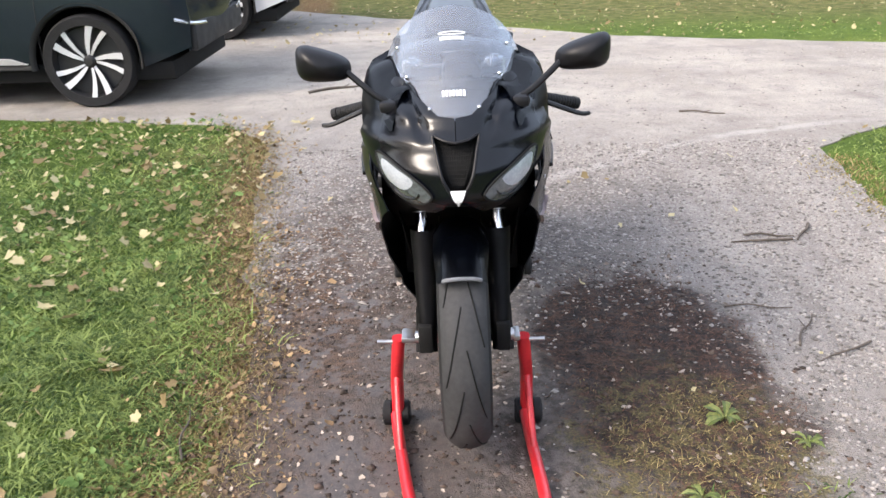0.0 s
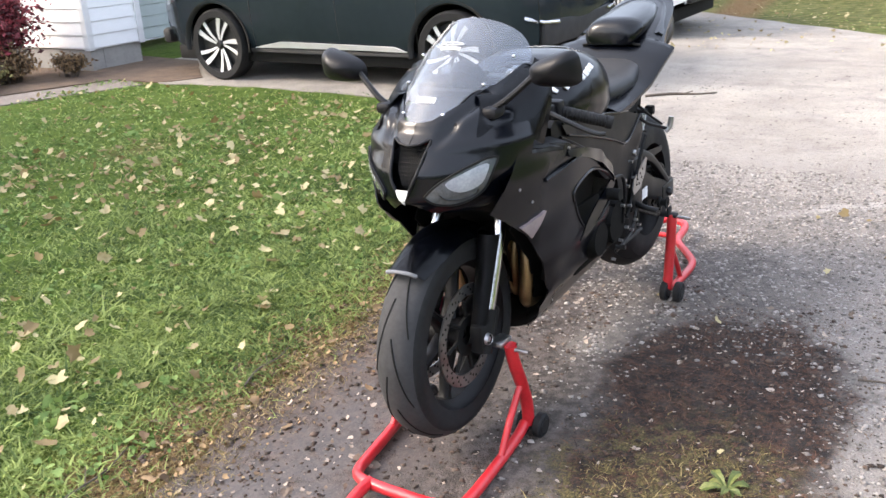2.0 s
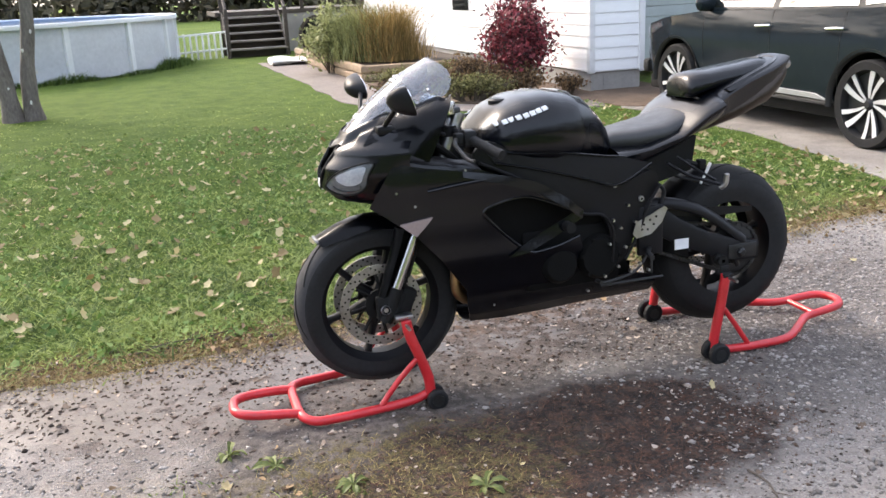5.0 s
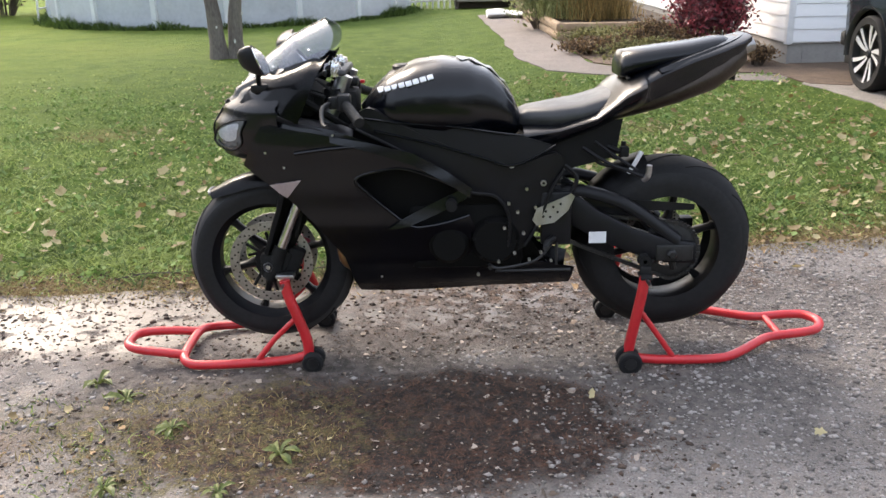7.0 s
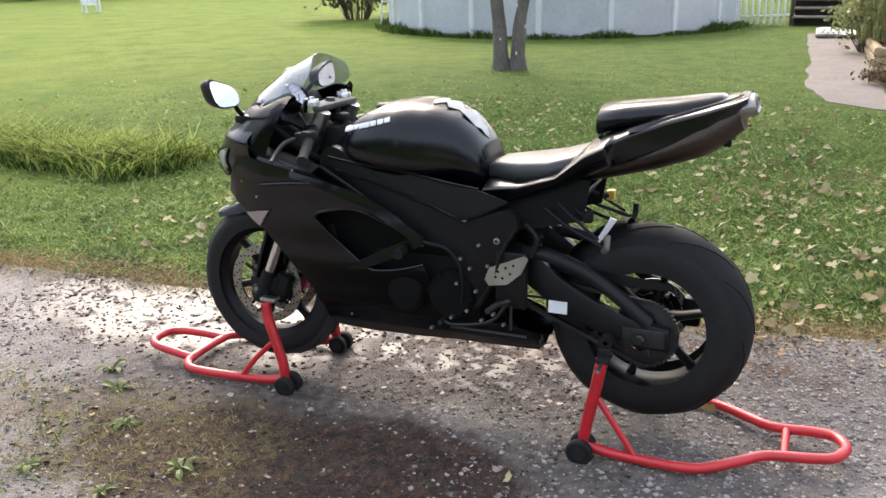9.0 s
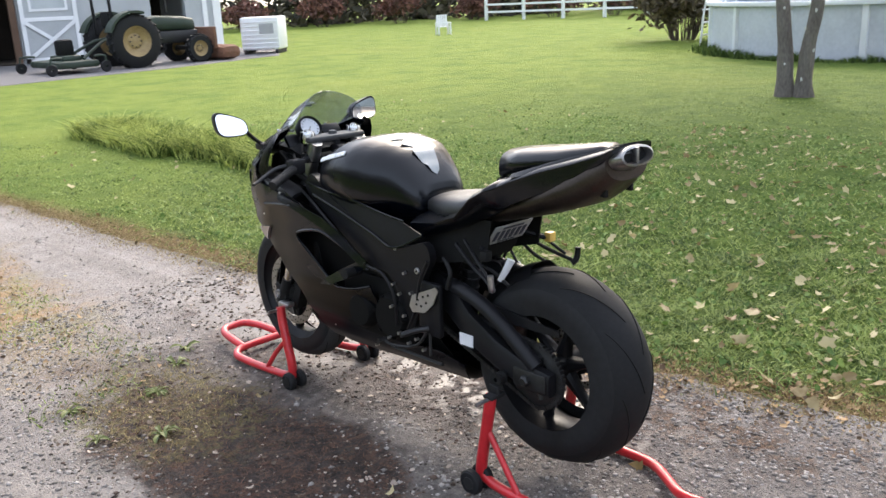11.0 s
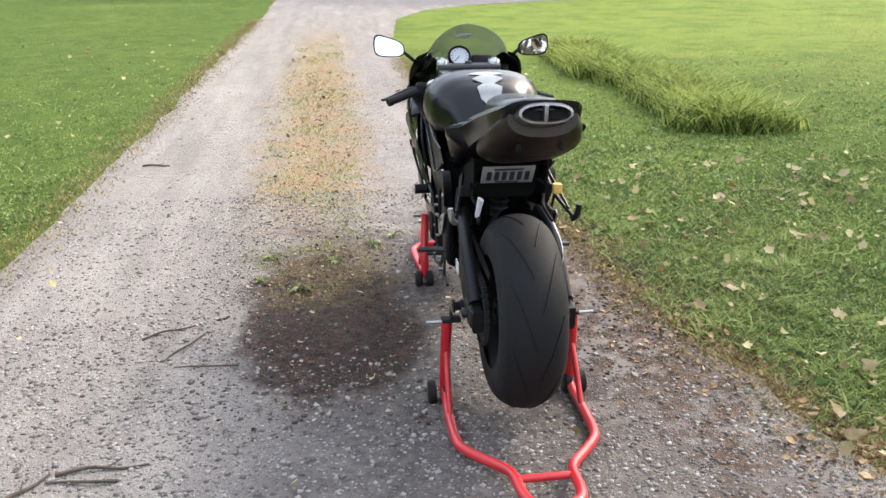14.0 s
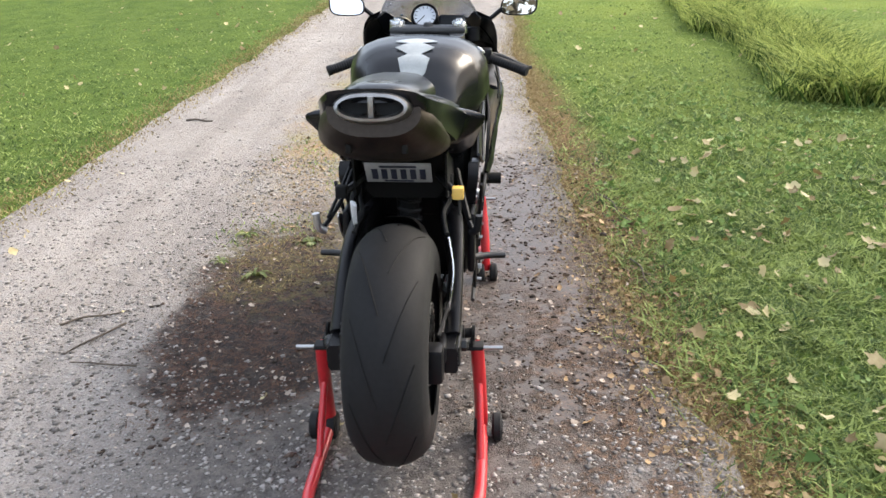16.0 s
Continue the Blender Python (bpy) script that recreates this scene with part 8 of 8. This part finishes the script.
def bush(name, label, cat, x, y, rx, ry, h, n, size, material, stems=18, lump=22):
    root = thing(name, label, cat)
    bm = bmesh.new()
    tops = []
    for k in range(stems):
        a, r = rng.uniform(0, 2 * np.pi), rng.uniform(.15, 1.0)
        t = Vector((x + rx * r * math.cos(a), y + ry * r * math.sin(a), h * rng.uniform(.55, 1.0) * (1.1 - .45 * r)))
        b = Vector((x + rx * .2 * math.cos(a), y + ry * .2 * math.sin(a), 0))
        tube(bm, [b, b.lerp(t, .5) + Vector((0, 0, .05 * h)), t], (.012, .004), 5, 3)
        tops.append(t)
    tagged(part("branchwork", bm, twig_mat, root), kind="stuff")
    cs = np.array([tuple(t.lerp(Vector((x, y, h * .3)), float(rng.uniform(0, .55)))) for t in tops for _ in range(max(1, lump // 6))])
    v, f = cloud(n, cs, (rx * .16, ry * .16, h * .11), size)
    v[:, 2] = np.maximum(v[:, 2], .02)
    me = bpy.data.meshes.new("foliage")
    me.from_pydata(v.tolist(), [], f.tolist())
    me.materials.append(material)
    link(root, new("foliage", me))
    return root


burg = mat("burgundy_leaf", (0.30, 0.055, 0.075), (0.070, 0.018, 0.024), 4, rough=.45, island=.9, sub=.25)
gold = mat("golden_leaf", (0.55, 0.36, 0.13), (0.30, 0.19, 0.07), 4, rough=.6, island=.9, sub=.3)
sage = mat("sage_leaf", (0.36, 0.38, 0.18), (0.17, 0.19, 0.08), 4, rough=.6, island=.9, sub=.3)
weedy = mat("weedy_leaf", (0.27, 0.26, 0.105), (0.085, 0.080, 0.032), 4, rough=.7, island=.9, sub=.25)
dryplant = mat("dry_perennial", (0.24, 0.155, 0.080), (0.075, 0.050, 0.030), 4, rough=.8, island=.9, sub=.2)
bush("burgundy_shrub", "round burgundy-leaved shrub against the white house", "shrub", 3.36, 8.45, .52, .60, 1.30, 9500, .032, burg, 34, 14)
bush("dry_perennials", "brown dry perennials at the foot of the shrub", "plants", 2.62, 8.35, .55, .45, .55, 4200, .024, dryplant, 40, 14)
bush("dry_perennials", "dry brown and green edging plants beside the walk", "plants", 2.45, 7.85, .65, .30, .36, 3200, .022, weedy, 34, 14)
bush("dry_perennials", "brown dry perennials at the foot of the shrub", "plants", 3.25, 8.05, .45, .35, .40, 2600, .024, dryplant, 26, 14)
bush("dry_perennials", "brown dry perennials at the foot of the shrub", "plants", 3.7, 7.65, .3, .30, .28, 1200, .022, dryplant, 12)


def grass_clump(name, label, x, y, rx, ry, h, n, material):
    """Many fine stems that rise from one root and nod at the tips."""
    root = thing(name, label, "ornamental grass")
    a, r = rng.uniform(0, 2 * np.pi, n), np.abs(rng.normal(0, .55, n))
    gx, gy = x + rx * r * np.cos(a), y + ry * r * np.sin(a)
    hh = h * rng.uniform(.45, 1.0, n) * np.clip(1.08 - .35 * r ** 2, .25, 1.1) * (1 + .30 * wave(gx, gy, 5.0))
    v, f = blades(gx, gy, hh, rng.uniform(.006, .015, n), rng.uniform(.05, .60, n), .25)
    me = bpy.data.meshes.new("foliage")
    me.from_pydata(v.tolist(), [], f.tolist())
    me.materials.append(material)
    tagged(link(root, new("foliage", me)), kind="stuff")


olive_grass = mat("olive_grass", (0.34, 0.36, 0.17), (0.11, 0.13, 0.05), 3, rough=.7, spec=.2, island=.9, sub=.3)
ochre_grass = mat("ochre_grass", (0.42, 0.29, 0.12), (0.16, 0.125, 0.05), 3, rough=.7, spec=.2, island=.9, sub=.3)
bush("grey_green_shrub", "loose grey-green shrub growing in the raised bed", "shrub", 1.75, 13.3, .60, .8, 1.25, 5200, .045, sage, 34, 14)
grass_clump("green_grass_clump", "feathery olive-green grass clump in the raised bed", 2.20, 12.75, .55, .6, .98, 3000, olive_grass)
grass_clump("golden_grass_clump", "tall ochre autumn grass clump in the raised bed", 2.60, 12.4, .55, .6, 1.00, 3000, ochre_grass)
for bx, by, bh, bmt in ((2.0, 9.3, .20, dryplant), (2.6, 9.6, .24, weedy), (3.4, 9.9, .22, dryplant), (2.2, 10.5, .25, weedy), (3.0, 10.6, .24, weedy), (2.0, 15.0, .6, dryplant)):
    bush("dry_perennials", "mixed dry autumn perennials in the flower bed", "plants", bx, by, .50, .46, bh * 1.25, 2000, .026, bmt, 26, 14)
brush = mat("verge_brush", (0.20, 0.17, 0.075), (0.065, 0.060, 0.028), 3, rough=.8, island=.9, sub=.2)
for bx, by, bh in ((13.6, -7.5, 1.0), (13.2, -5.2, .8), (13.8, -3.0, 1.1), (13.0, -.8, .7), (13.9, 1.4, .9), (14.6, 3.6, 1.0)):
    bush("verge_brush", "tangled dry brush on the far verge of the drive", "brush", bx, by, 1.2, 1.3, bh, 2200, .07, brush, 40)
hedge_mat = mat("brown_hedge", (0.19, 0.145, 0.090), (0.075, 0.058, 0.038), 2, rough=.8, island=.9, sub=.15)
bush("clipped_cedar", "dense rounded brownish cedar beside the pool", "shrub", -11.4, 20.6, 1.6, 1.4, 3.0, 17000, .10, hedge_mat, 80, 30)
rust = mat("rust_shrub", (0.22, 0.10, 0.075), (0.11, 0.055, 0.045), 2, rough=.8, island=.9, sub=.15)
for k, (x, y) in enumerate(((-43, 26), (-41, 30), (-38, 33.5), (-35, 36.5), (-31, 39), (-27.5, 40), (-22, 42), (-17, 44))):
    bush("rusty_shrub", "low rusty-brown autumn shrub at the edge of the wood", "shrub", x, y, 1.5, 1.5, 1.7 + .25 * (k % 3), 1100, .16, rust, 22)
# tree crown, mostly out of view, leafed densely to shade the lawn
v, f = cloud(11000, np.array([tuple(p) for p in limb_ends]), (.85, .85, .60), .075)
me = bpy.data.meshes.new("crown")
me.from_pydata(v.tolist(), [], f.tolist())
me.materials.append(gold)
link(tree, new("crown", me))

# the wood that closes the place all round
wood_mat = mat("wood_foliage", (0.105, 0.090, 0.055), (0.034, 0.033, 0.022), .5, rough=.85, island=.8, sub=.12)
wood_bark = mat("wood_trunk", (0.10, 0.085, 0.07), (0.045, 0.04, 0.035), 3, rough=.95)
centres, tv, tf = [], [], []
ring = [(-58, -30), (-60, 0), (-56, 22), (-48, 36), (-36, 47), (-20, 54), (0, 56), (20, 52), (38, 40), (46, 16), (46, -10), (34, -26), (12, -34), (-12, -34), (-38, -34)]
for i in range(len(ring)):
    a, b = Vector((*ring[i], 0)), Vector((*ring[(i + 1) % len(ring)], 0))
    m = max(2, int((b - a).length / 2.3))
    for k in range(m):
        p = a.lerp(b, k / m) + Vector((rng.normal(0, 2.0), rng.normal(0, 2.0), 0))
        h = rng.uniform(7, 12) * (.45 if p.y > 20 and -14 < p.x < 34 else 1.1)
        rr = rng.uniform(.12, .25)
        o = len(tv)
        for q in range(6):
            ang = q * math.pi / 3
            tv.append((p.x + rr * math.cos(ang), p.y + rr * math.sin(ang), 0))
        for q in range(6):
            ang = q * math.pi / 3
            tv.append((p.x + .3 * rr * math.cos(ang), p.y + .3 * rr * math.sin(ang), h * .8))
        for q in range(6):
            j = (q + 1) % 6
            tf.append((o + q, o + j, o + 6 + j, o + 6 + q))
        for _ in range(22):
            z = h * rng.uniform(.0, 1.0) ** 1.5
            w = 1.9 * (1.05 - z / h * .7)
            centres.append((p.x + rng.normal(0, w), p.y + rng.normal(0, w), z))
v, f = cloud(170000, np.array(centres), (.8, .8, .8), .31)
v[:, 2] = np.maximum(v[:, 2], 0.0)
stuff("far_wood_leaves", v, f, wood_mat, "dark autumn foliage of the surrounding wood", "wood")
stuff("far_wood_trunks", tv, tf, wood_bark, "dark trunks of the surrounding wood", "wood")
